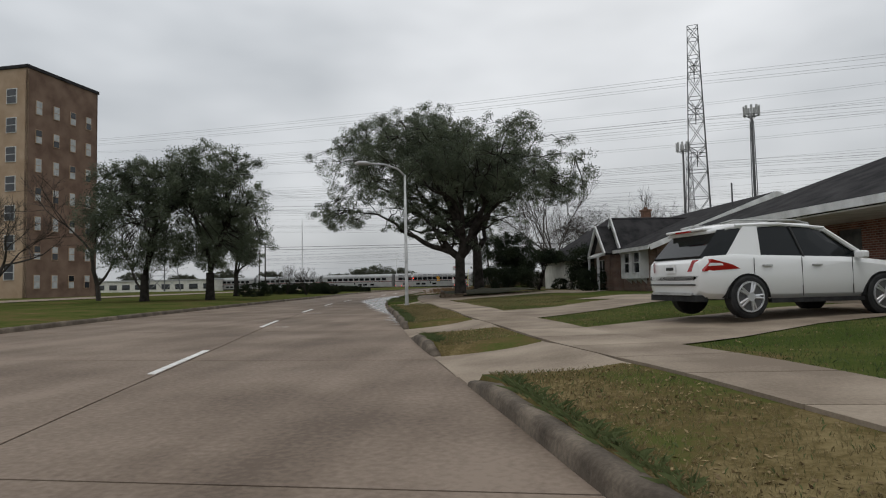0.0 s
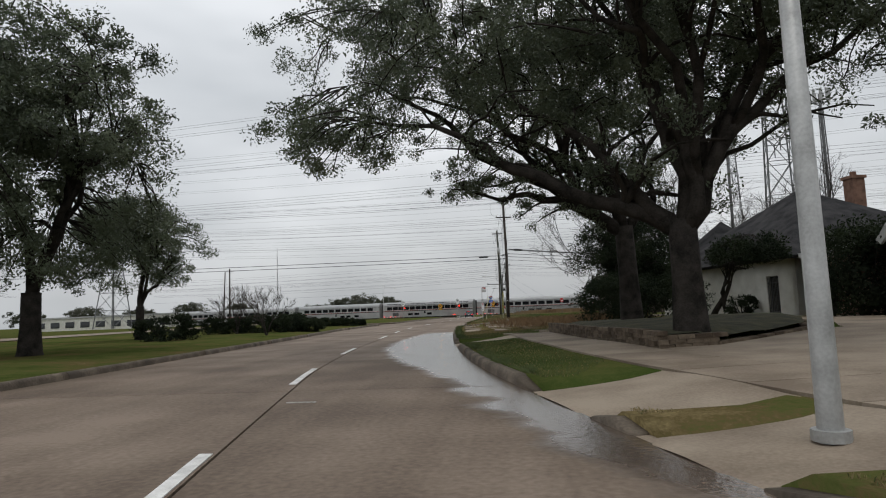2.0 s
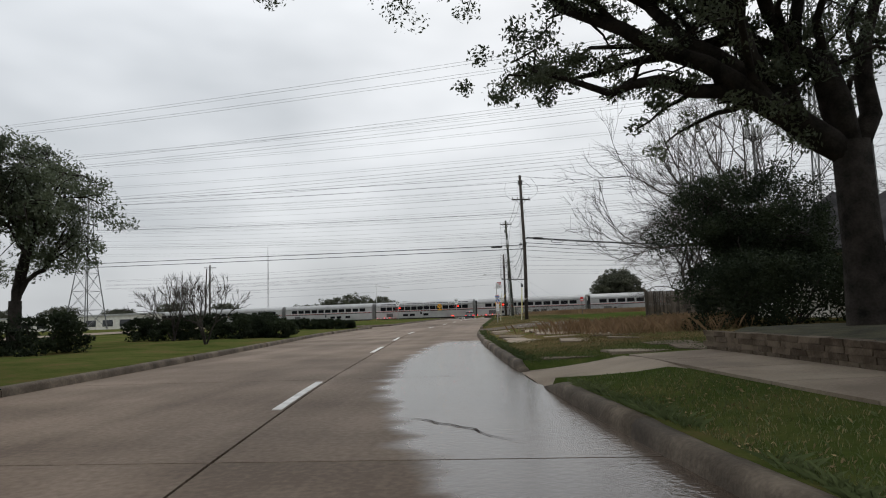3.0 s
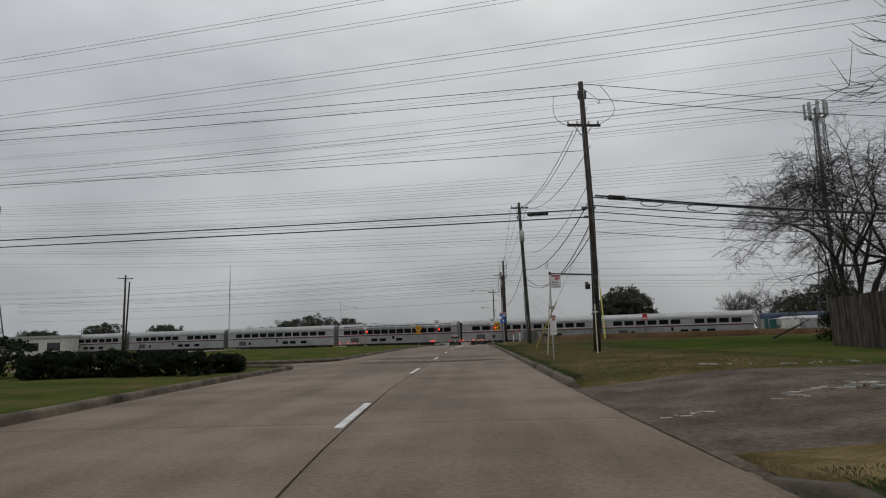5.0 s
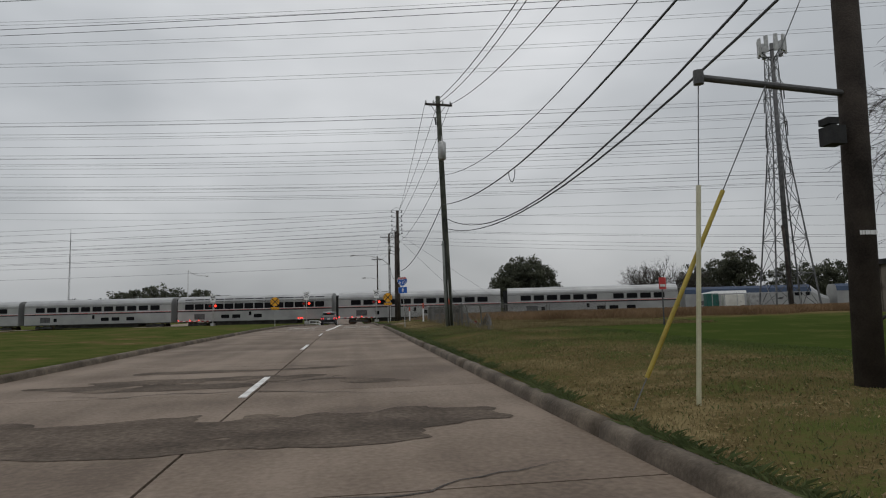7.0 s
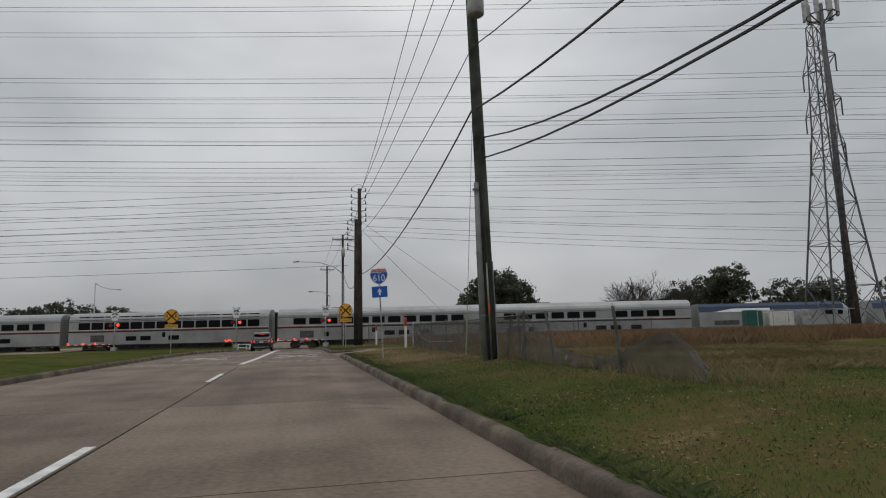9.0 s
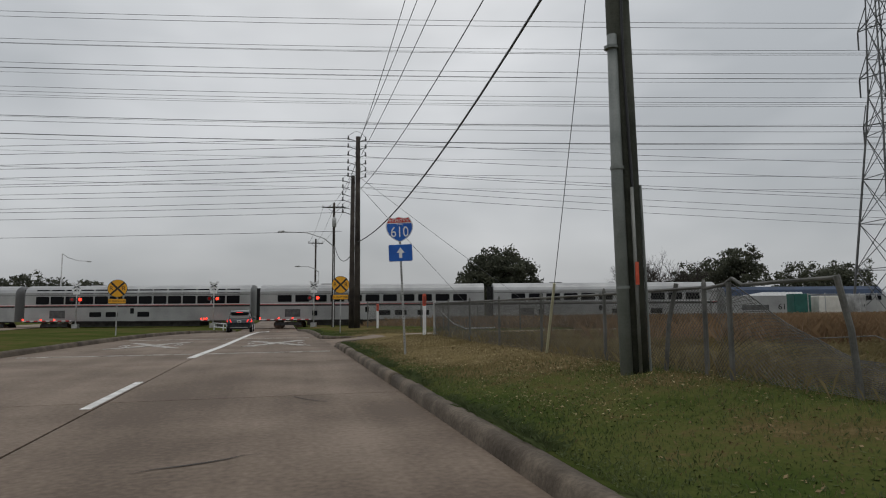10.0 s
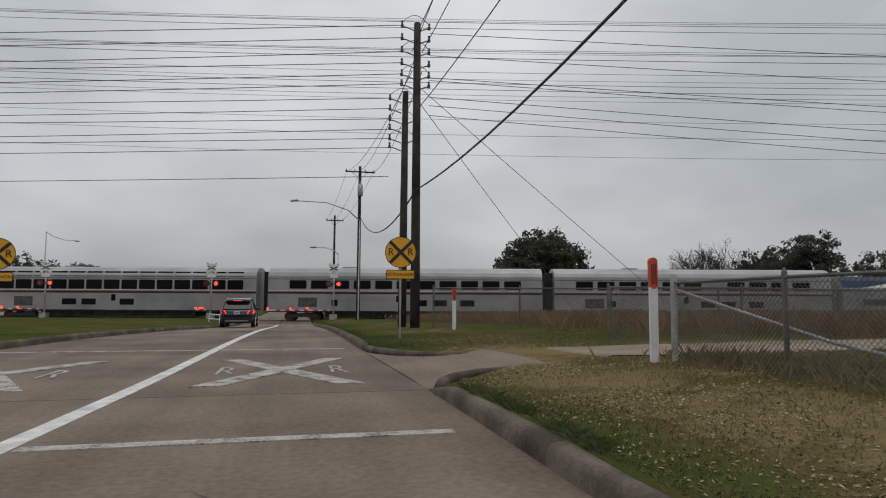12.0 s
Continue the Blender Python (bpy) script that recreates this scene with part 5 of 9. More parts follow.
def crossing_signal(at, label, arm_len, turn):
    """Railway crossing signal: mast, crossbuck, paired lamps and a lowered gate."""
    ob = thing("crossing_signal", label, "crossing signal", "crossing signals", at=at, turn=turn)
    part("mast", Mesh().tube([(0, 0, -0.2), (0, 0, 5.1)], 0.07, 10), M["galv"], ob, smooth=True)
    part("base", Mesh().box((0, 0, 0.25), (0.6, 0.6, 0.9)), M["galv"], ob)
    buck = part("crossbuck", Mesh(), M["sign_white"], ob)
    for a in (1, -1):
        q = radians(45 * a)
        c, s = math.cos(q), math.sin(q)
        bar = [(u * c - w * s, u * s + w * c) for u, w in ((-0.6, -0.115), (0.6, -0.115), (0.6, 0.115), (-0.6, 0.115))]
        arm = part("crossbuck_blade", Mesh().prism(bar, XA, ZA, (0, -0.1 - 0.01 * a, 4.72), 0.008), M["sign_white"], buck)
        part("print_bar", Mesh().prism([(u * 0.8, w * 0.35) for u, w in bar], XA, ZA, (0, -0.106 - 0.01 * a, 4.72), 0.004), M["sign_black"], arm)
    part("tracks_plate", Mesh().prism(rounded(0.7, 0.3, 0.02), XA, ZA, (0, -0.1, 4.05), 0.006), M["sign_white"], ob)
    part("lamp_bar", Mesh().box((0, -0.05, 3.35), (1.1, 0.06, 0.08)), M["steel_dark"], ob)
    for s in (-1, 1):
        t = part("lamp_target", Mesh().prism(disc(0.29, 20), XA, ZA, (s * 0.42, -0.12, 3.35), 0.02), M["sign_black"], ob)
        part("lamp", Mesh().prism(disc(0.155, 16), XA, ZA, (s * 0.42, -0.15, 3.35), 0.03), M["red_lamp"] if s > 0 else M["red_off"], t, "red signal lamp")
    gate = part("gate_arm", Mesh().box((-arm_len / 2 - 0.3, -0.3, 1.05), (arm_len, 0.05, 0.1)), M["sign_white"], ob, "white gate arm with red stripes")
    for k in range(int(arm_len / 0.8)):
        part("stripe", Mesh().box((-0.7 - 0.8 * k, -0.3, 1.05), (0.4, 0.056, 0.106)), M["sign_red"], gate)
    for k in (0.35, 0.62, 0.98):
        part("gate_lamp", Mesh().box((-0.3 - arm_len * k, -0.34, 1.2), (0.12, 0.1, 0.14)), M["red_lamp"], gate, "small red gate lamp")
    return ob


crossing_signal((3.5, 54.9, level(55)), "railway crossing signal with red lamps and lowered gate", 5.4, radians(-8))
crossing_signal((-7.0, 57.4, level(55)), "railway crossing signal with red lamps on the median", 0.9, radians(-8))
crossing_signal((-21.5, 61.5, level(55)), "railway crossing signal of the far carriageway", 5.0, radians(-8))

# ---------------------------------------------------------------- railway and train
TRAIN_O = Vector((0.34, -11.12, 0)) + Vector((0.239, 0.971, 0)) * 68.2
TRAIN_TURN = math.atan2(TRACK_U.y, TRACK_U.x)
RAIL_Z = -0.82
bed = thing("railway_track", "railway track on grey ballast", "railway track", kind="structure", at=(TRAIN_O.x, TRAIN_O.y, RAIL_Z), turn=TRAIN_TURN)
part("ballast", Mesh().add([(-400, -2.6, -0.35), (400, -2.6, -0.35), (400, -1.5, -0.12), (-400, -1.5, -0.12), (400, 1.5, -0.12), (-400, 1.5, -0.12), (400, 2.6, -0.35), (-400, 2.6, -0.35)], [(0, 1, 2, 3), (3, 2, 4, 5), (5, 4, 6, 7)]), M["ballast"], bed)
for s in (-0.72, 0.72):
    part("rail", Mesh().box((0, s, -0.04), (800, 0.07, 0.16)), M["rail"], bed)


def shell(profile, x0, x1, material, name, parent, label=""):
    n = len(profile)
    ms = Mesh()
    ms.add([(x0, y, z) for y, z in profile] + [(x1, y, z) for y, z in profile], [(i, (i + 1) % n, n + (i + 1) % n, n + i) for i in range(n)] + [tuple(range(n - 1, -1, -1)), tuple(range(n, 2 * n))])
    return part(name, ms, material, parent, label)


ROOF = [(-1.55, 0.95), (-1.55, 4.15), (-1.42, 4.5), (-1.05, 4.78), (-0.5, 4.93), (0.5, 4.93), (1.05, 4.78), (1.42, 4.5), (1.55, 4.15), (1.55, 0.95)]


def bogie(parent, x, wheel_r=0.45):
    b = part("bogie", Mesh().box((x, -0.95, 0.55), (2.9, 0.16, 0.32)).box((x, 0.95, 0.55), (2.9, 0.16, 0.32)).box((x, 0, 0.62), (0.5, 1.9, 0.3)), M["steel_dark"], parent, "dark steel bogie")
    for dx in (-1.2, 1.2):
        part("wheel_set", Mesh().tube([(x + dx, -0.85, wheel_r), (x + dx, -0.72, wheel_r)], wheel_r, 20).tube([(x + dx, 0.72, wheel_r), (x + dx, 0.85, wheel_r)], wheel_r, 20).tube([(x + dx, -0.72, wheel_r), (x + dx, 0.72, wheel_r)], 0.08, 8), M["rail"], b)


def coach(s0, label, lounge=False, length=25.3, seed=0):
    rng = random.Random(seed)
    o = TRAIN_O + TRACK_U * s0
    ob = thing("train_coach", label, "train car", "train coaches", at=(o.x, o.y, RAIL_Z), turn=TRAIN_TURN)
    body = shell(ROOF, 0.35, length, M["alu"], "coach_body", ob)
    bevel(body, 0.05, 2)
    for z, h, m in ((2.60, 0.17, "sign_black"), (2.73, 0.05, "sign_red"), (2.80, 0.05, "sign_white"), (3.86, 0.05, "steel_dark")):
        part("stripe", Mesh().box((length / 2 + 0.17, -1.556, z), (length - 0.4, 0.02, h)), M[m], ob, "dark and red side stripe" if m != "sign_white" else "white side stripe")
    part("skirt", Mesh().box((length / 2, 0, 0.66), (length * 0.56, 2.7, 0.56)), M["train_under"], ob, "dark underfloor equipment")
    part("side_sill", Mesh().box((length / 2 + 0.17, -1.50, 0.93), (length - 0.5, 0.1, 0.14)), M["train_under"], ob, "dark side sill")
    for k in range(12):
        part("corrugation", Mesh().box((length / 2 + 0.17, -1.556, 1.02 + 0.09 * k if k < 6 else 1.9 + 0.09 * (k - 6)), (length - 0.5, 0.016, 0.035)), M["alu"], ob)
    count, pitch, w, h, z = (14, 1.62, 1.44, 0.86, 3.3) if lounge else (11, 1.95, 1.48, 0.70, 3.36)
    x0 = (length - (count - 1) * pitch) / 2 + 0.2
    for k in range(count):
        if not lounge and k == 6 and seed % 2:
            continue
        f = part("window", Mesh().prism(rounded(w, h, 0.10, 3), XA, ZA, (x0 + k * pitch, -1.56, z), 0.03), M["train_glass"], ob)
        part("window_frame", Mesh().prism(rounded(w + 0.1, h + 0.1, 0.12, 3), XA, ZA, (x0 + k * pitch, -1.554, z), 0.02), M["steel_dark"] if not lounge else M["alu"], f)
        if lounge:
            c = Mesh().add([(x0 + k * pitch - w / 2, -1.562, 4.02), (x0 + k * pitch + w / 2, -1.562, 4.02), (x0 + k * pitch + w / 2, -1.44, 4.49), (x0 + k * pitch - w / 2, -1.44, 4.49), (x0 + k * pitch - w / 2, -1.5, 4.02), (x0 + k * pitch + w / 2, -1.5, 4.02), (x0 + k * pitch + w / 2, -1.38, 4.46), (x0 + k * pitch - w / 2, -1.38, 4.46)], [(0, 1, 2, 3), (0, 4, 5, 1), (3, 2, 6, 7), (1, 5, 6, 2), (0, 3, 7, 4)])
            part("roof_window", c, M["train_glass"], f)
    for x in ([8.2, 10.0, 13.5] if lounge else [5.5 + rng.random(), 14.2, 16.0, 18.5]):
        part("lower_window", Mesh().prism(rounded(1.3 if x > 14.1 or lounge else 0.55, 0.55, 0.08, 3), XA, ZA, (x, -1.56, 1.72), 0.03), M["train_glass"], ob)
    door = part("door", Mesh().box((length / 2 - 0.4, -1.556, 1.75), (0.85, 0.02, 1.55)), M["alu"], ob, "silver coach door")
    part("door_window", Mesh().prism(rounded(0.4, 0.6, 0.06, 3), XA, ZA, (length / 2 - 0.4, -1.572, 2.1), 0.01), M["train_glass"], door)
    part("louvre", Mesh().box((4.0, -1.56, 1.75), (1.7, 0.02, 0.85)), M["steel_dark"], ob, "dark louvred panel")
    part("gangway", Mesh().box((0.05, 0, 2.75), (0.62, 1.3, 3.6)), M["black"], ob, "black rubber gangway")
    part("roof_vent", Mesh().box((length * 0.3, 0, 4.98), (1.3, 0.8, 0.12)), M["alu"], ob)
    bogie(ob, 3.4)
    bogie(ob, length - 3.0)
    return ob


COACH = "silver double-deck passenger coach with dark windows"
coach(6.6, COACH, False, seed=1)
coach(-19.4, COACH, False, seed=2)
coach(-45.4, "silver double-deck lounge coach with tall wraparound windows", True, seed=3)
coach(-71.4, COACH, False, seed=4)
coach(-97.4, COACH, False, seed=5)
coach(-123.4, COACH, False, seed=6)


def locomotive(s0, number, label):
    o = TRAIN_O + TRACK_U * s0
    ob = thing("locomotive", label, "locomotive", "locomotives", at=(o.x, o.y, RAIL_Z), turn=TRAIN_TURN)
    prof = [(-1.5, 1.0), (-1.52, 3.3), (-1.3, 3.95), (-0.85, 4.3), (0.85, 4.3), (1.3, 3.95), (1.52, 3.3), (1.5, 1.0)]
    xs = [(0.3, 1.0, 0), (17.0, 1.0, 0), (18.2, 0.98, -0.12), (19.6, 0.9, -1.35), (20.6, 0.78, -1.75)]
    ms, n = Mesh(), len(prof)
    vs = []
    for x, k, dz in xs:
        vs += [(x, y * k, z if z < 1.2 else max(1.25, z + dz * (z - 1) / 3.3)) for y, z in prof]
    fs = [(a * n + i, a * n + (i + 1) % n, (a + 1) * n + (i + 1) % n, (a + 1) * n + i) for a in range(len(xs) - 1) for i in range(n)]
    fs += [tuple(range(n - 1, -1, -1)), tuple((len(xs) - 1) * n + i for i in range(n))]
    bevel(part("body", ms.add(vs, fs), M["alu"], ob), 0.06)
    part("blue_roof", Mesh().add([(0.3, -1.54, 3.32), (18.0, -1.54, 3.32), (18.0, -1.31, 3.97), (0.3, -1.31, 3.97), (0.3, -0.86, 4.33), (18.0, -0.86, 4.33), (18.0, 0.86, 4.33), (0.3, 0.86, 4.33)], [(0, 1, 2, 3), (3, 2, 5, 4), (4, 5, 6, 7)]), M["loco_blue"], ob, "dark blue roof band")
    part("white_band", Mesh().add([(2.0, -1.55, 3.3), (9.0, -1.55, 3.3), (9.0, -1.42, 3.7), (4.5, -1.42, 3.7)], [(0, 1, 2, 3)]), M["sign_white"], ob)
    part("side_grille", Mesh().box((3.6, -1.53, 2.0), (3.0, 0.03, 0.55)), M["steel_dark"], ob, "dark air intake grille")
    part("cab_window", Mesh().prism(rounded(1.0, 0.5, 0.08, 3), XA, ZA, (16.2, -1.54, 3.0), 0.03), M["train_glass"], ob)
    part("cab_window", Mesh().prism(rounded(0.6, 0.5, 0.08, 3), XA, ZA, (17.5, -1.53, 3.0), 0.03), M["train_glass"], ob)
    for k in range(3):
        part("swoosh", Mesh().prism([(-0.9 + 0.25 * k, -0.1 + 0.2 * k), (0.7, 0.0 + 0.12 * k), (1.0 - 0.1 * k, 0.3), (0.1, 0.14 + 0.1 * k)], XA, ZA, (13.2, -1.535 - 0.004 * k, 2.35 - 0.16 * k), 0.006), M["steel_dark"], ob, "dark curved side emblem")
    lettering(number, 0.95, M["sign_black"], ob, (6.6, -1.54, 2.05))
    part("lower_band", Mesh().box((9.0, -1.52, 1.12), (17.2, 0.04, 0.22)), M["steel_dark"], ob)
    part("fuel_tank", Mesh().box((9.0, 0, 0.75), (5.5, 2.6, 0.62)), M["steel_dark"], ob, "dark fuel tank")
    bogie(ob, 3.2, 0.5)
    bogie(ob, 15.4, 0.5)
    return ob


locomotive(32.6, "61", "silver and blue diesel locomotive behind another")
locomotive(53.8, "188", "leading silver and blue diesel locomotive")

# ---------------------------------------------------------------- driveways, planter, lots


def ribbon(pts, width, lift=0.019, across=5, step=1.0):
    """A paved band that lies on the ground along a line of plan points."""
    pts = [Vector((x, y, 0)) for x, y in pts]
    line = []
    for a, b in zip(pts, pts[1:]):
        n = max(1, int((b - a).length / step))
        line += [a.lerp(b, k / n) for k in range(n)]
    line.append(pts[-1])
    vs, m = [], across + 1
    for i, p in enumerate(line):
        d = (line[min(i + 1, len(line) - 1)] - line[max(i - 1, 0)]).normalized()
        s = Vector((d.y, -d.x, 0))
        for k in range(m):
            q = p + s * width * (k / across - 0.5)
            hide = 0.3 if q.x < KERB_R(q.y) + apron_depth(q.y) - 0.03 and q.y < 40 else 0.0
            vs.append((q.x, q.y, ground_z(q.x, q.y) + lift - hide))
    fs = [(i * m + k, i * m + k + 1, (i + 1) * m + k + 1, (i + 1) * m + k) for i in range(len(line) - 1) for k in range(across)]
    fs = [f[::-1] for f in fs]
    return Mesh().add(vs, fs)


def apron(y0, y1, material, label):
    ob = thing("driveway_apron", label, "driveway", "driveway aprons", kind="structure")
    vs, n, m = [], 12, 5
    for i in range(n + 1):
        t = i / n
        for k in range(m):
            u = k / (m - 1)
            f = smooth01(u * apron_depth(y0), 0.0, 1.5) ** 0.6 if y0 > 0 else 0.0
            y = y0 - 0.25 + 0.85 * f + (y1 - y0 + 0.5 - 3.6 * f) * t
            x = KERB_R(y) - 0.06 + apron_depth(y) * u
            flare = smooth01(min(t, 1 - t) * (y1 - y0), 0.0, 0.9)
            z = level(y) + 0.012 + (rise(x, y) + 0.02) * (u if flare > 0.5 else max(u, 0.0)) - 0.03 * (1 - flare)
            vs.append((x, y, z))
    fs = [(i * m + k, i * m + k + 1, (i + 1) * m + k + 1, (i + 1) * m + k)[::-1] for i in range(n) for k in range(m - 1)]
    part("slab", Mesh().add(vs, fs), material, ob, smooth=True)


for i, (a, b) in enumerate(APRONS):
    apron(a, b, M["asphalt"] if i == 5 else M["road"] if i == 6 else M["walk"], "stained concrete driveway apron at the kerb" if i != 5 else "cracked brown asphalt side entrance")
# curved kerb returns of the last driveway
for pts in ([(2.08, 6.75), (2.16, 7.0), (2.4, 7.35), (2.8, 7.62), (3.3, 7.75), (3.8, 7.78)], [(1.88, 13.2), (1.98, 12.4), (2.25, 11.5), (2.7, 10.75), (3.3, 10.35), (3.8, 10.25)]):
    part("kerb_return", Mesh().tube([(x, y, level(y) + 0.045 + 0.022 * i) for i, (x, y) in enumerate(pts)], [0.09, 0.085, 0.075, 0.065, 0.055, 0.03], 8), M["kerb"], kerb_right, smooth=True)
drives = [
    ([(14.2, -114.9), (15.8, -113.5), (17.8, -111.6), (23.0, -108.6), (27.0, -106.5)], 3.2, "walk", "concrete driveway leading to a house"),
    ([(12.2, -108.7), (13.8, -106.4), (16.5, -102.5), (20.5, -97.5)], 3.0, "walk", "curved concrete driveway across the lawn"),
    ([(17.6, -99.8), (20.0, -96.0), (22.6, -92.6)], 5.0, "walk", "paved forecourt before a house"),
    ([(8.2, -92.4), (9.4, -89.4), (11.4, -87.6), (15.0, -85.6), (17.2, -80.5), (16.5, -75)], 3.9, "walk", "pale curved concrete driveway past the oaks"),
    ([(4.6, -53.5), (12, -53.1), (30, -52.0)], 8.6, "asphalt", "cracked brown asphalt side street"),
    ([(3.3, 9.0), (5.0, 8.95), (8.0, 9.2), (14, 10.0), (24, 11.6)], 2.45, "walk", "pale concrete driveway beside a chain-link fence"),
]
for pts, w, m, lab in drives:
    ob = thing("driveway", lab, "driveway", kind="structure")
    part("slab", ribbon(pts, w, 0.019 + 0.006 * (w == 5.0)), M[m], ob)

WALL = [(7.1, -77.9), (7.75, -82.5), (8.5, -87.6), (9.7, -87.2), (12.6, -84.4), (14.3, -80.3)]
planter = thing("retaining_wall", "low dry-stacked stone retaining wall round a planting bed", "retaining wall")
rng_w = random.Random(5)
stone_meshes = []
for k in range(8):
    L, Hh, T = rng_w.uniform(0.30, 0.46), 0.085, 0.2
    ms = Mesh()
    vs = []
    for dx in (-1, 1):
        for dy in (-1, 1):
            for dz in (-1, 1):
                j = 0.012
                vs.append((dx * L / 2 + rng_w.uniform(-j, j), dy * T / 2 + rng_w.uniform(-j, j), dz * Hh / 2 + rng_w.uniform(-j, j) * 0.6))
    stone_meshes.append((L, ms.add(vs, [(0, 1, 3, 2), (4, 6, 7, 5), (0, 4, 5, 1), (2, 3, 7, 6), (0, 2, 6, 4), (1, 5, 7, 3)]).data("stone", M["stone"])))
for (ax, ay), (bx, by) in zip(WALL, WALL[1:]):
    a, b = Vector((ax, ay, 0)), Vector((bx, by, 0))
    length, turn = (b - a).length, math.atan2(by - ay, bx - ax)
    courses = 4 if ay < -76 and bx < 9 else 3 if bx < 10 else 1
    for c in range(courses):
        s = -0.1 - 0.17 * (c % 2)
        while s < length - 0.05:
            L, me = rng_w.choice(stone_meshes)
            p = a.lerp(b, min(1, max(0, (s + L / 2) / length)))
            st = part("stone", me, None, planter)
            st.location = (p.x, p.y, ground_z(p.x, p.y) + 0.035 + 0.087 * c)
            st.rotation_euler = (0, 0, turn + rng_w.uniform(-0.04, 0.04))
            s += L + 0.012
bed_poly = WALL + [(12.5, -76.5), (9.0, -75.2)]
bed = Mesh()
cx, cy = 10.4, -81.3
ring_n = []
for i in range(len(bed_poly)):
    a, b = bed_poly[i], bed_poly[(i + 1) % len(bed_poly)]
    for k in range(6):
        ring_n.append((a[0] + (b[0] - a[0]) * k / 6, a[1] + (b[1] - a[1]) * k / 6))
vs, fs, levels_n = [], [], 6
for j in range(levels_n):
    t = j / levels_n
    for x, y in ring_n:
        px, py = x + (cx - x) * t, y + (cy - y) * t
        edge = 0.265 if j or x < 9.5 else 0.17
        vs.append((px, py, ground_z(px, py) + edge + 0.12 * t + 0.06 * noise.noise((px, py, 0))))
nr = len(ring_n)
for j in range(levels_n - 1):
    for i in range(nr):
        fs.append((j * nr + i, j * nr + (i + 1) % nr, (j + 1) * nr + (i + 1) % nr, (j + 1) * nr + i))
vs.append((cx, cy, ground_z(cx, cy) + 0.5))
fs += [((levels_n - 1) * nr + i, (levels_n - 1) * nr + (i + 1) % nr, len(vs) - 1) for i in range(nr)]
tagged(part("planting_bed", bed.add(vs, fs), M["mulch"], smooth=True), "dark mulched planting bed under the oaks", "planting bed", kind="structure")

# ---------------------------------------------------------------- houses


def brick_mat(name, base, light, mortar, scale=1.0):
    m = mat(name, base, light, 0.85, 2.5, 30, 0.2)
    n, l = m.node_tree.nodes, m.node_tree.links
    b = n["Principled BSDF"]
    ramp = [x for x in n if x.type == "VALTORGB"][0]
    tc = n.new("ShaderNodeTexCoord")
    mp = n.new("ShaderNodeMapping")
    br = n.new("ShaderNodeTexBrick")
    br.inputs["Scale"].default_value = scale
    br.inputs["Brick Width"].default_value, br.inputs["Row Height"].default_value = 0.21, 0.075
    br.inputs["Mortar Size"].default_value = 0.009
    br.inputs["Mortar"].default_value = (*mortar, 1)
    l.new(tc.outputs["UV"], mp.inputs["Vector"])
    l.new(mp.outputs["Vector"], br.inputs["Vector"])
    l.new(ramp.outputs["Color"], br.inputs["Color1"])
    dk = n.new("ShaderNodeMix")
    dk.data_type = "RGBA"
    dk.inputs["Factor"].default_value = 0.45
    dk.inputs["B"].default_value = (*base, 1)
    l.new(ramp.outputs["Color"], dk.inputs["A"])
    l.new(dk.outputs["Result"], br.inputs["Color2"])
    l.new(br.outputs["Color"], b.inputs["Base Color"])
    return m


M["brick_house"] = brick_mat("house_brick", (0.14, 0.075, 0.055), (0.30, 0.18, 0.135), (0.30, 0.26, 0.23))
M["brick_house_red"] = brick_mat("house_brick_red", (0.13, 0.045, 0.035), (0.33, 0.14, 0.10), (0.34, 0.30, 0.27))


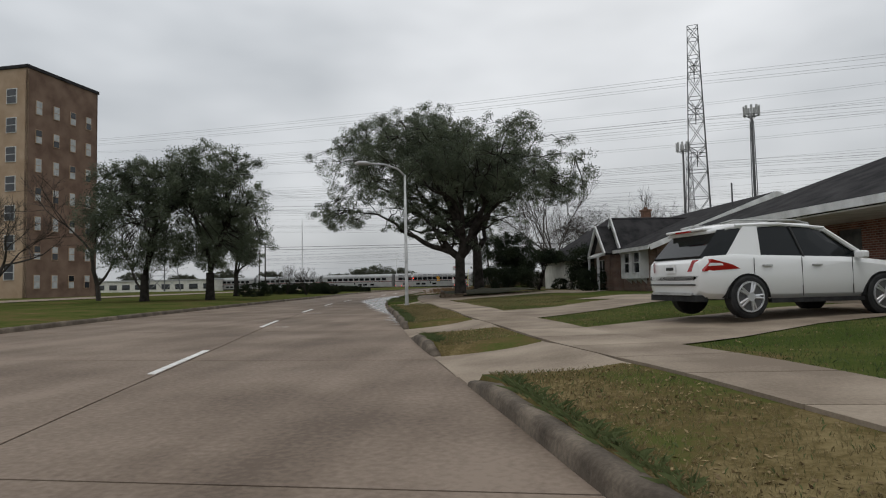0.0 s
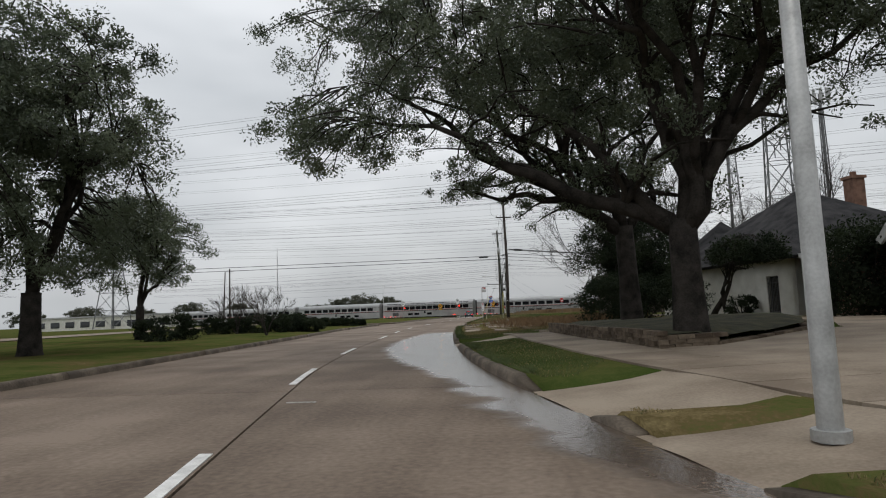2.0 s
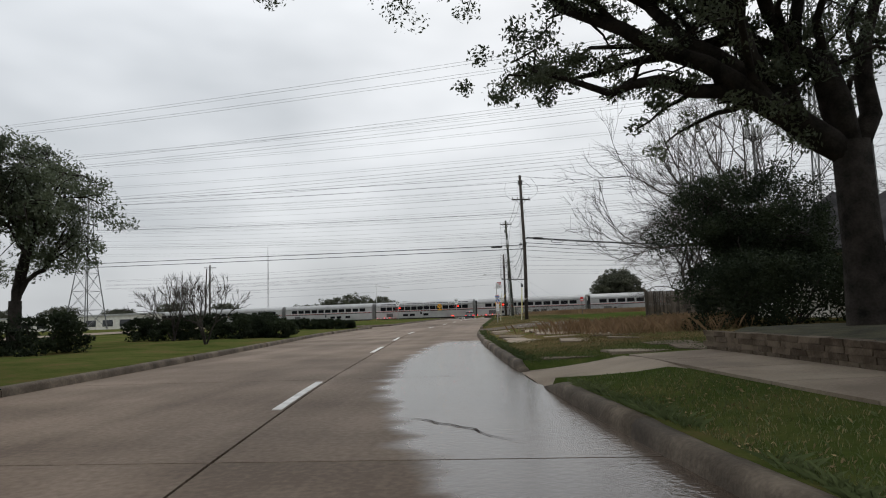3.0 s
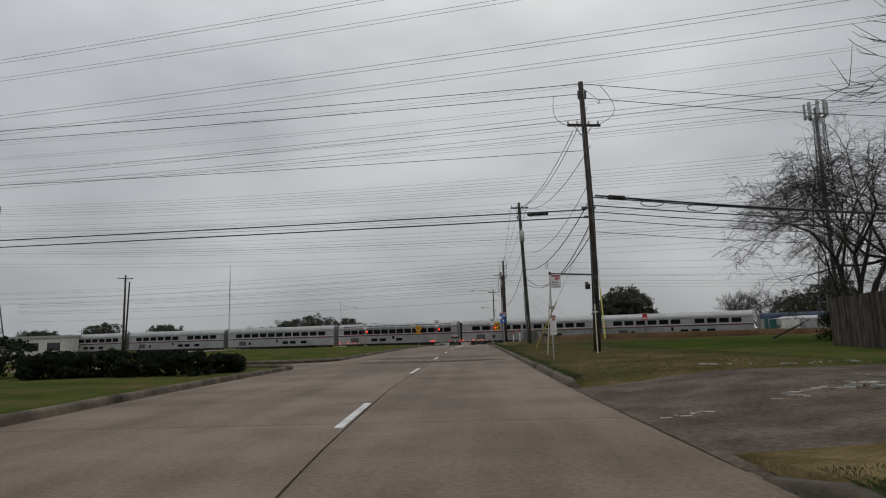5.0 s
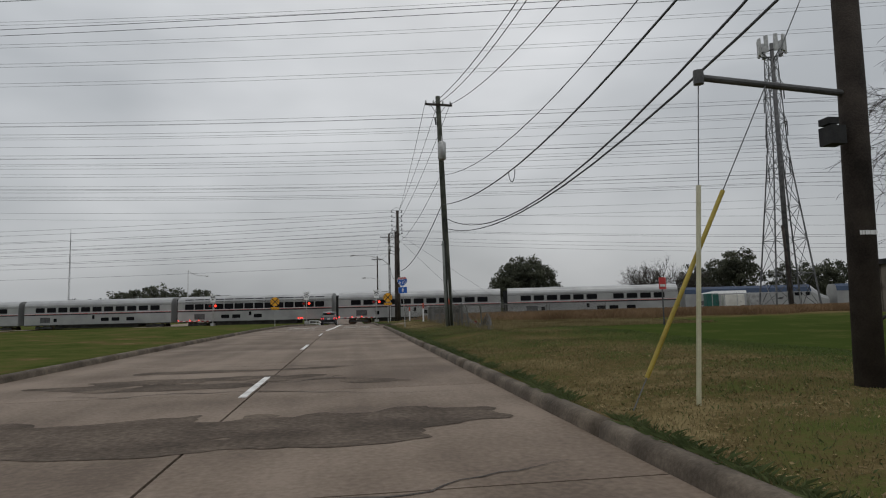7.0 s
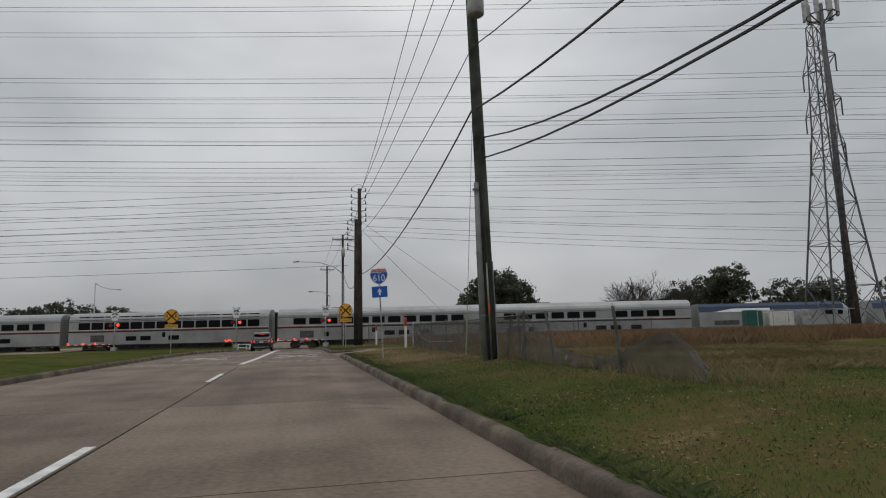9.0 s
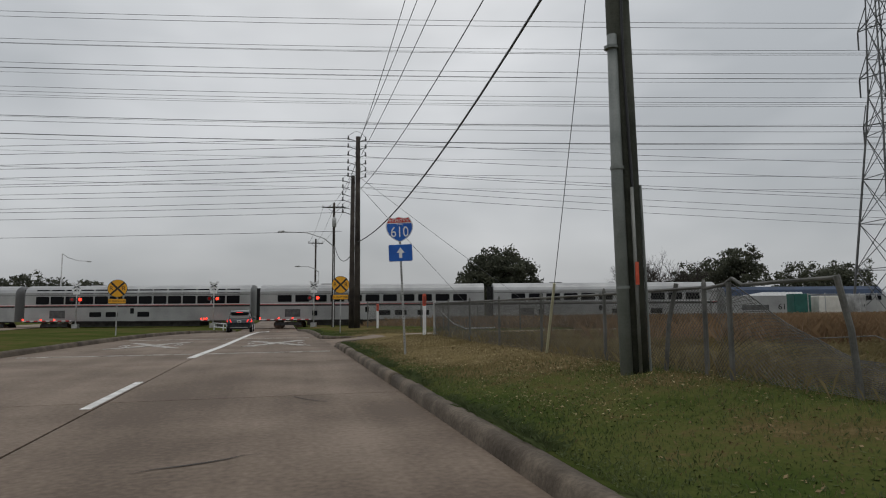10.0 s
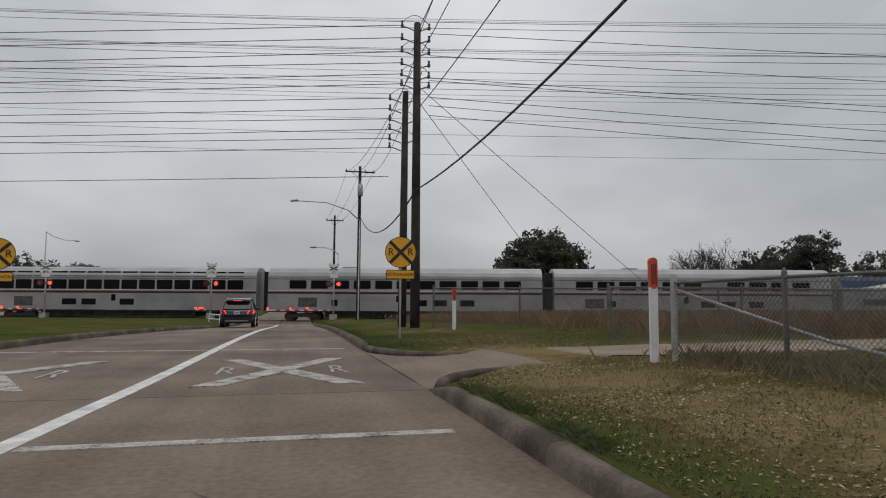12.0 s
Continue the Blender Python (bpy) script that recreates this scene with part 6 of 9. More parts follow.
def wall_plate(parent, name, a, b, z0, z1, material, holes=(), thick=0.25, top=None, label=""):
    """A wall from a to b in plan, with real openings, as one mesh with brick-sized UVs. holes: (from, to, bottom, top)."""
    a, b = Vector((a[0], a[1], 0)), Vector((b[0], b[1], 0))
    L = (b - a).length
    u = (b - a) / L
    nrm = Vector((u.y, -u.x, 0))
    xs = sorted({0.0, L, *[h[0] for h in holes], *[h[1] for h in holes]})
    zs = sorted({z0, z1, *[h[2] for h in holes], *[h[3] for h in holes]})
    ms, uvs = Mesh(), []
    for x0, x1 in zip(xs, xs[1:]):
        for q0, q1 in zip(zs, zs[1:]):
            if any(h[0] <= x0 and x1 <= h[1] and h[2] <= q0 and q1 <= h[3] for h in holes):
                continue
            for off, flip in ((0.0, False), (-thick, True)):
                c = [a + u * x0, a + u * x1, a + u * x1, a + u * x0]
                vs = [(p + nrm * off + Vector((0, 0, z))) for p, z in zip(c, (q0, q0, q1, q1))]
                ms.add(vs, [(0, 1, 2, 3) if not flip else (3, 2, 1, 0)])
                uvs.append([(x0, q0), (x1, q0), (x1, q1), (x0, q1)] if not flip else [(x0, q1), (x1, q1), (x1, q0), (x0, q0)])
    for h in holes:
        for (p0, p1) in (((h[0], h[2]), (h[0], h[3])), ((h[1], h[3]), (h[1], h[2])), ((h[0], h[3]), (h[1], h[3])), ((h[1], h[2]), (h[0], h[2]))):
            vs = [a + u * p0[0] + Vector((0, 0, p0[1])), a + u * p1[0] + Vector((0, 0, p1[1]))]
            vs += [vs[1] - nrm * thick, vs[0] - nrm * thick]
            ms.add(vs, [(0, 1, 2, 3)])
            uvs.append([(0, 0), (0.2, 0), (0.2, 0.2), (0, 0.2)])
    for x in (0.0, L):
        vs = [a + u * x + Vector((0, 0, z0)), a + u * x + Vector((0, 0, z1)), a + u * x - nrm * thick + Vector((0, 0, z1)), a + u * x - nrm * thick + Vector((0, 0, z0))]
        ms.add(vs, [(0, 1, 2, 3)])
        uvs.append([(0, z0), (0, z1), (thick, z1), (thick, z0)])
    me = ms.data(name, material)
    lay = me.uv_layers.new(name="wall")
    for poly, quad in zip(me.polygons, uvs):
        for li, uv in zip(poly.loop_indices, quad):
            lay.data[li].uv = uv
    return part(name, me, None, parent, label)


def window(parent, a, b, x0, x1, z0, z1, name="window", sill=True, mullion=True, depth=0.08):
    """Framed sash window set back in an opening of the wall from a to b."""
    a, b = Vector((a[0], a[1], 0)), Vector((b[0], b[1], 0))
    u = (b - a).normalized()
    nrm = Vector((u.y, -u.x, 0))
    turn = math.atan2(u.y, u.x)
    c = a + u * (x0 + x1) / 2 - nrm * depth
    w, h = x1 - x0, z1 - z0
    fr = Mesh()
    for s in (-1, 1):
        fr.box(c + u * s * (w / 2 - 0.035) + Vector((0, 0, (z0 + z1) / 2)), (0.07, 0.09, h), turn)
    for z in (z0 + 0.035, z1 - 0.035, (z0 + z1) / 2):
        fr.box(c + Vector((0, 0, z)), (w - 0.14, 0.088, 0.06), turn)
    if mullion and w > 1.3:
        fr.box(c + Vector((0, 0, (z0 + z1) / 2)), (0.05, 0.086, h - 0.1), turn)
    ob = part(name, fr, M["trim"], parent, "white framed sash window")
    part("pane", Mesh().box(c - nrm * 0.02 + Vector((0, 0, (z0 + z1) / 2)), (w - 0.1, 0.02, h - 0.1), turn), M["glass"], ob, "dark reflecting pane")
    if sill:
        part("window_sill", Mesh().box(c + nrm * (depth + 0.04) + Vector((0, 0, z0 - 0.04)), (w + 0.15, 0.2, 0.06), turn), M["trim"], ob)
    return ob


def roof_slab(parent, quad, thick=0.16, material=None, name="roof", label="dark shingle roof"):
    q = [Vector(p) for p in quad]
    nrm = (q[1] - q[0]).cross(q[-1] - q[0]).normalized()
    if nrm.z < 0:
        q.reverse()
        nrm = -nrm
    n = len(q)
    vs = q + [p - nrm * thick for p in q]
    fs = [tuple(range(n)), tuple(range(2 * n - 1, n - 1, -1))] + [(i, n + i, n + (i + 1) % n, (i + 1) % n) for i in range(n)]
    return part(name, Mesh().add(vs, fs), material or M["roof"], parent, label)


def trim_board(parent, a, b, w=0.2, t=0.05, name="fascia"):
    a, b = Vector(a), Vector(b)
    d = (b - a).normalized()
    side = d.cross(Vector((0, 0, 1))).normalized()
    up = side.cross(d)
    vs = []
    for p in (a, b):
        for s, q in ((-t, -w), (t, -w), (t, 0.02), (-t, 0.02)):
            vs.append(p + side * s + up * q)
    return part(name, Mesh().add(vs, [(0, 3, 2, 1), (4, 5, 6, 7), (0, 1, 5, 4), (1, 2, 6, 5), (2, 3, 7, 6), (3, 0, 4, 7)]), M["trim"], parent, "white painted board")


FRONT_TURN = math.atan2(0.98, -0.20)


def house_two():
    """Brick house: gable end to the south, box bay window, small front gable."""
    ob = thing("house", "single-storey brick house with dark roof and white bay window", "house", "houses", at=(21.1, -86.8, 0.42), turn=FRONT_TURN)
    H, D, L = 2.9, 14.0, 13.0
    wall_plate(ob, "wall", (L, 0), (0, 0), -0.4, H, M["brick_house"], [(L - 4.5, L - 1.3, 1.0, 2.45)])
    wall_plate(ob, "wall", (0, 0), (0, -D), -0.4, H, M["brick_house"])
    wall_plate(ob, "wall", (L, -D), (L, 0), -0.4, H, M["brick_house"])
    wall_plate(ob, "wall", (0, -D), (L, -D), -0.4, H, M["brick_house"])
    rz, ry = 5.75, -D / 2
    for x in (0.12, L - 0.12):
        part("gable_wall", Mesh().add([(x, 0, H), (x, -D, H), (x, ry, rz - 0.25), (x - 0.15, 0, H), (x - 0.15, -D, H), (x - 0.15, ry, rz - 0.25)], [(0, 1, 2), (5, 4, 3), (0, 2, 5, 3), (2, 1, 4, 5), (1, 0, 3, 4)]), M["siding"], ob, "cream board siding")
    e = 0.75
    for y, s in ((e, 1), (-D - e, -1)):
        slope = (rz - H) / (D / 2)
        roof_slab(ob, [(-0.7, y, H - slope * e + 0.12), (L + 0.5, y, H - slope * e + 0.12), (L + 0.5, ry, rz), (-0.7, ry, rz)])
        trim_board(ob, (-0.72, y, H - slope * e + 0.1), (-0.72, ry, rz - 0.02), 0.28, 0.04, "rake_board")
        trim_board(ob, (-0.7, y + 0.02 * s, H - slope * e + 0.08), (L + 0.5, y + 0.02 * s, H - slope * e + 0.08), 0.2, 0.03)
    # rafter tails under the eave
    for k in range(12):
        part("rafter_tail", Mesh().box((0.5 + k * 1.05, e - 0.2, H - 0.28), (0.1, 0.5, 0.14)), M["trim"], ob)
    # box bay
    bay = part("bay_window", Mesh().box((2.9, 0.28, 0.95), (3.3, 0.55, 0.3)).box((2.9, 0.28, 2.58), (3.3, 0.55, 0.2)).box((1.32, 0.28, 1.79), (0.14, 0.55, 1.38)).box((4.48, 0.28, 1.79), (0.14, 0.55, 1.38)).box((2.9, 0.28, 1.79), (0.5, 0.5, 1.38)), M["trim"], ob, "white painted box bay window")
    for x in (2.05, 3.75):
        window(bay, (x + 0.55, 0.5), (x - 0.55, 0.5), 0, 1.1, 1.12, 2.46, "sash", sill=False)
    for k in range(4):
        part("bracket", Mesh().add([(1.6 + 0.87 * k, 0.0, 0.45), (1.6 + 0.87 * k, 0.0, 0.8), (1.6 + 0.87 * k, 0.5, 0.9), (1.75 + 0.87 * k, 0.0, 0.5), (1.75 + 0.87 * k, 0.0, 0.9), (1.75 + 0.87 * k, 0.5, 0.9)], [(0, 1, 2), (5, 4, 3), (0, 2, 5, 3), (1, 0, 3, 4), (2, 1, 4, 5)]), M["trim"], bay)
    # two nested front gables, the smaller one standing forward with a hooded window
    def front_gable(gx0, gx1, gy, gz, back, window_at=None, over=0.35):
        gm = (gx0 + gx1) / 2
        top = H - 0.15
        if window_at:
            wall_plate(ob, "wall", (gx1, gy), (gx0, gy), -0.4, top, M["brick_house"], [window_at])
            wall_plate(ob, "wall", (gx0, gy), (gx0, 0), -0.4, top, M["brick_house"])
            wall_plate(ob, "wall", (gx1, 0), (gx1, gy), -0.4, top, M["brick_house"])
            window(ob, (gx1, gy), (gx0, gy), *window_at)
        part("gable_wall", Mesh().add([(gx0, gy, top), (gx1, gy, top), (gm, gy, gz - 0.2), (gx0, gy - 0.15, top), (gx1, gy - 0.15, top), (gm, gy - 0.15, gz - 0.2)], [(2, 1, 0), (3, 4, 5), (0, 3, 5, 2), (1, 2, 5, 4)]), M["brick_house"], ob)
        for x in (gx0 - 0.2, gx1 + 0.2):
            zz = gz - (gz - top) / (gm - gx0) * (gm - gx0 + 0.2)
            roof_slab(ob, [(x, gy + over, zz), (x, back, zz), (gm, back, gz), (gm, gy + over, gz)])
            trim_board(ob, (x, gy + over + 0.03, zz), (gm, gy + over + 0.03, gz), 0.24, 0.05, "rake_board")

    front_gable(5.0, 8.6, 0.02, 5.05, -5.2)
    front_gable(5.6, 9.0, 0.95, 4.5, -1.5, (0.9, 2.3, 0.6, 2.15))
    part("window_hood", Mesh().add([(6.3, 0.97, 2.45), (8.5, 0.97, 2.45), (8.5, 1.6, 2.25), (6.3, 1.6, 2.25), (6.3, 0.97, 2.65), (8.5, 0.97, 2.65), (8.5, 1.6, 2.37), (6.3, 1.6, 2.37)], [(0, 1, 2, 3), (7, 6, 5, 4), (3, 2, 6, 7), (0, 3, 7, 4), (1, 5, 6, 2)]), M["trim"], ob, "white hood over a window")
    for x in (6.4, 8.4):
        part("hood_post", Mesh().box((x, 1.5, 0.95), (0.13, 0.13, 2.7)), M["trim"], ob)
    part("vent_pipe", Mesh().tube([(0.9, -5.2, 5.0), (0.9, -5.2, 6.5)], 0.05, 8), M["steel_dark"], ob)
    return ob


house_two()


def house_one():
    """Red brick house with a deep porch under a hipped roof."""
    ob = thing("house", "red brick house with dark hipped roof and columned porch", "house", "houses", at=(22.9, -98.6, 0.5), turn=FRONT_TURN)
    L, D, H = 17.0, 11.0, 2.75
    wall_plate(ob, "wall", (0, 0), (-L, 0), -0.3, H, M["brick_house_red"], [(0.9, 1.9, 0.7, 2.2), (4.2, 5.3, 0.05, 2.15), (7.5, 9.3, 0.6, 2.2)])
    wall_plate(ob, "wall", (0, -D), (0, 0), -0.3, H, M["brick_house_red"])
    wall_plate(ob, "wall", (-L, 0), (-L, -D), -0.3, H, M["brick_house_red"])
    wall_plate(ob, "wall", (-L, -D), (0, -D), -0.3, H, M["brick_house_red"])
    window(ob, (0, 0), (-L, 0), 0.9, 1.9, 0.7, 2.2)
    window(ob, (0, 0), (-L, 0), 7.5, 9.3, 0.6, 2.2)
    for x in (-0.75, -2.05):
        part("shutter", Mesh().box((x, 0.03, 1.45), (0.28, 0.05, 1.6)), M["steel_dark"], ob, "dark window shutter")
    door = part("door", Mesh().box((-4.75, -0.12, 1.1), (1.06, 0.05, 2.1)), M["steel_dark"], ob, "dark front door")
    part("door_handle", Mesh().tube([(-4.35, -0.08, 1.05), (-4.35, 0.0, 1.05)], 0.03, 8), M["galv"], door)
    part("porch_floor", Mesh().box((-L / 2, 1.3, -0.05), (L, 2.6, 0.22)), M["walk"], ob, "concrete porch floor")
    for x in (-0.4, -5.6, -10.6, -15.6):
        col = part("porch_column", Mesh().box((x, 2.1, 1.3), (0.2, 0.2, 2.6)), M["trim"], ob, "square painted porch column")
        part("column_base", Mesh().box((x, 2.1, 0.12), (0.28, 0.28, 0.16)), M["trim"], col)
    z0, rz = H - 0.12, 5.6
    x0, x1, y0, y1 = -L - 0.6, 0.9, -D - 0.6, 2.75
    rx0, rx1, ry = x0 + 6.5, x1 - 6.5, (y0 + y1) / 2
    roof_slab(ob, [(x0, y1, z0), (x1, y1, z0), (rx1, ry, rz), (rx0, ry, rz)])
    roof_slab(ob, [(x0, y0, z0), (x1, y0, z0), (rx1, ry, rz), (rx0, ry, rz)])
    roof_slab(ob, [(x1, y1, z0), (x1, y0, z0), (rx1, ry, rz)])
    roof_slab(ob, [(x0, y1, z0), (x0, y0, z0), (rx0, ry, rz)])
    for a, b in (((x0, y1), (x1, y1)), ((x1, y1), (x1, y0)), ((x0, y0), (x0, y1)), ((x1, y0), (x0, y0))):
        trim_board(ob, (*a, z0), (*b, z0), 0.2, 0.04)
    part("ceiling", Mesh().box(((x0 + x1) / 2, (y0 + y1) / 2, z0 - 0.24), (x1 - x0 - 0.2, y1 - y0 - 0.2, 0.04)), M["trim"], ob)
    return ob


house_one()


def house_three():
    """White house with two dark hipped roofs behind the oaks, an iron door in its wall and a gated garage on its side."""
    ob = thing("house", "white house with steep dark hipped roofs", "house", "houses", at=(17.4, -73.0, 0.4), turn=FRONT_TURN)
    for x0, x1, y0, y1, H, ax, ay, rz in ((12.0, 17.5, -8.5, -2.5, 2.4, 14.9, -5.6, 6.0), (0.0, 11.5, -9.9, -0.1, 2.5, 6.3, -5.1, 6.45)):
        big = x1 < 12
        wall_plate(ob, "wall", (x1, y1), (x0, y1), -0.3, H, M["siding"], [(9.45, 10.3, 0.1, 1.75)] if big else [(1.0, 1.9, 0.6, 1.9)])
        wall_plate(ob, "wall", (x0, y1), (x0, y0), -0.3, H, M["siding"], [(0.45, 5.4, 0.0, 2.15)] if big else [])
        wall_plate(ob, "wall", (x0, y0), (x1, y0), -0.3, H, M["siding"])
        wall_plate(ob, "wall", (x1, y0), (x1, y1), -0.3, H, M["siding"])
        if not big:
            window(ob, (x1, y1), (x0, y1), 1.0, 1.9, 0.6, 1.9)
        e = 0.5
        c = [(x0 - e, y0 - e, H), (x1 + e, y0 - e, H), (x1 + e, y1 + e, H), (x0 - e, y1 + e, H)]
        for k in range(4):
            roof_slab(ob, [c[k], c[(k + 1) % 4], (ax, ay, rz)])
    part("fascia", Mesh().box((-0.53, -5.0, 2.44), (0.04, 10.2, 0.2)), M["trim"], ob, "white painted eaves board")
    # narrow iron door in the white wall
    door = part("iron_door", Mesh().box((1.625, -0.16, 0.18), (0.84, 0.03, 0.06)).box((1.625, -0.16, 1.45), (0.84, 0.03, 0.05)), M["steel_dark"], ob, "narrow black iron door with upright bars")
    for k in range(9):
        part("bar", Mesh().tube([(1.225 + 0.1 * k, -0.16, 0.12), (1.225 + 0.1 * k, -0.16, 1.68)], 0.014, 5), M["steel_dark"], door)
    part("door_leaf", Mesh().box((1.625, -0.30, 0.92), (0.83, 0.05, 1.62)), M["wood_dark"], door, "dark boarded leaf behind iron bars")
    # garage door and a slatted gate before it
    garage = part("garage_door", Mesh().box((0.12, -3.0, 1.07), (0.05, 4.93, 2.14)), M["wood_fence"], ob, "grey boarded garage door")
    for k in range(4):
        part("panel", Mesh().box((0.08, -3.0, 0.28 + 0.53 * k), (0.04, 4.85, 0.48)), M["wood_fence"], garage)
    gate = part("gate", Mesh().box((-0.62, -2.85, 1.62), (0.05, 5.4, 0.08)).box((-0.62, -2.85, 0.3), (0.05, 5.4, 0.08)), M["wood_dark"], ob, "dark slatted gate")
    for k in range(44):
        part("slat", Mesh().box((-0.66, -0.22 - 0.122 * k, 0.93 + 0.012 * math.sin(k * 2.3)), (0.03, 0.088, 1.72)), M["wood_dark"], gate)
    for y in (-0.1, -5.6):
        part("gate_post", Mesh().box((-0.64, y, 0.95), (0.12, 0.12, 2.1)), M["wood_dark"], gate)
    part("chimney", Mesh().box((6.8, -8.7, 5.2), (0.7, 0.7, 3.8)).box((6.8, -8.7, 7.12), (0.86, 0.86, 0.16)).tube([(6.8, -8.7, 7.2), (6.8, -8.7, 7.45)], 0.16, 8), M["brick_red"], ob, "red brick chimney")
    return ob


house_three()


M["blind"] = mat("pale_window_blinds", (0.30, 0.31, 0.31), (0.48, 0.49, 0.48), 0.5, 2, 30, 0.05)


def apartment_block():
    ob = thing("apartment_building", "tall brown and tan brick apartment block with white windows", "apartment building", at=(-45.6, -45.7, 0.0), turn=math.atan2(-11.5, -0.8))
    # own axes: x runs along the brown wall from its near corner, y to the road side
    L, W, H, storeys = 11.5, 34.0, 28.4, 7
    hs = 3.6
    wall_plate(ob, "wall", (L, 0), (0, 0), 0, H, M["brick_apt"])
    wall_plate(ob, "wall", (L, -W), (L, 0), 0, H, M["brick_tan"])
    wall_plate(ob, "wall", (0, 0), (0, -W), 0, H, M["brick_apt"])
    wall_plate(ob, "wall", (0, -W), (L, -W), 0, H, M["brick_apt"])
    for k in range(4):
        for s in range(storeys):
            x, z = 1.7 + 2.7 * k, H - 4.6 - hs * s
            f = part("window", Mesh().box((x, 0.03, z), (0.95, 0.12, 1.75)), M["brick_tan"], ob, "pale framed window")
            for q in (-1, 1):
                part("pane", Mesh().box((x, 0.10, z + q * 0.42), (0.82, 0.03, 0.76)), M["blind"] if (k * 3 + s * 2 + (q > 0)) % 4 else M["glass"], f)
    for k in range(9):
        for s in range(storeys):
            y, z = -2.2 - 3.6 * k, H - 3.4 - hs * s
            f = part("window", Mesh().box((L + 0.03, y, z), (0.12, 1.5, 1.9)), M["trim"], ob, "white framed window")
            for q in (-1, 1):
                part("pane", Mesh().box((L + 0.10, y, z + q * 0.46), (0.03, 1.3, 0.82)), M["glass"], f)
    part("roof", Mesh().box((L / 2, -W / 2, H + 0.2), (L + 0.3, W + 0.3, 0.4)), M["roof"], ob, "flat roof with parapet")
    return ob


apartment_block()

# ---------------------------------------------------------------- vehicles


def loft(sections, cap=True):
    n = len(sections[0])
    vs = [p for s in sections for p in s]
    fs = [(a * n + i, a * n + (i + 1) % n, (a + 1) * n + (i + 1) % n, (a + 1) * n + i) for a in range(len(sections) - 1) for i in range(n)]
    if cap:
        fs += [tuple(range(n - 1, -1, -1)), tuple((len(sections) - 1) * n + i for i in range(n))]
    return Mesh().add(vs, fs)


M["alloy"] = plain("silver_alloy", (0.55, 0.55, 0.56), 0.35, 0.6)


def wheel(parent, x, y, r, side):
    w = part("wheel", Mesh(), None, parent)
    o = 0.11
    part("tyre", Mesh().tube([(x, y - o, r), (x, y - o * 0.8, r), (x, y + o * 0.8, r), (x, y + o, r)], [r * 0.88, r, r, r * 0.88], 28), M["black"], w, "black tyre", smooth=False)
    f = y + side * (o + 0.004)
    rim = Mesh().tube([(x, f - side * 0.02, r), (x, f, r)], r * 0.70, 28)
    part("rim_well", rim, M["steel_dark"], w)
    sp = Mesh()
    for k in range(5):
        for d in (-0.13, 0.13):
            a = 2 * math.pi * k / 5 + d
            sp.tube([(x + 0.07 * math.cos(a), f + side * 0.012, r + 0.07 * math.sin(a)), (x + r * 0.66 * math.cos(a), f + side * 0.006, r + r * 0.66 * math.sin(a))], [0.03, 0.022], 5)
    n = 28
    for k in range(n):
        a, b = 2 * math.pi * k / n, 2 * math.pi * (k + 1) / n
        sp.tube([(x + r * 0.68 * math.cos(a), f + side * 0.004, r + r * 0.68 * math.sin(a)), (x + r * 0.68 * math.cos(b), f + side * 0.004, r + r * 0.68 * math.sin(b))], 0.02, 4, caps=False)
    sp.tube([(x, f, r), (x, f + side * 0.03, r)], 0.08, 12)
    part("rim", sp, M["alloy"], w, "silver alloy rim")


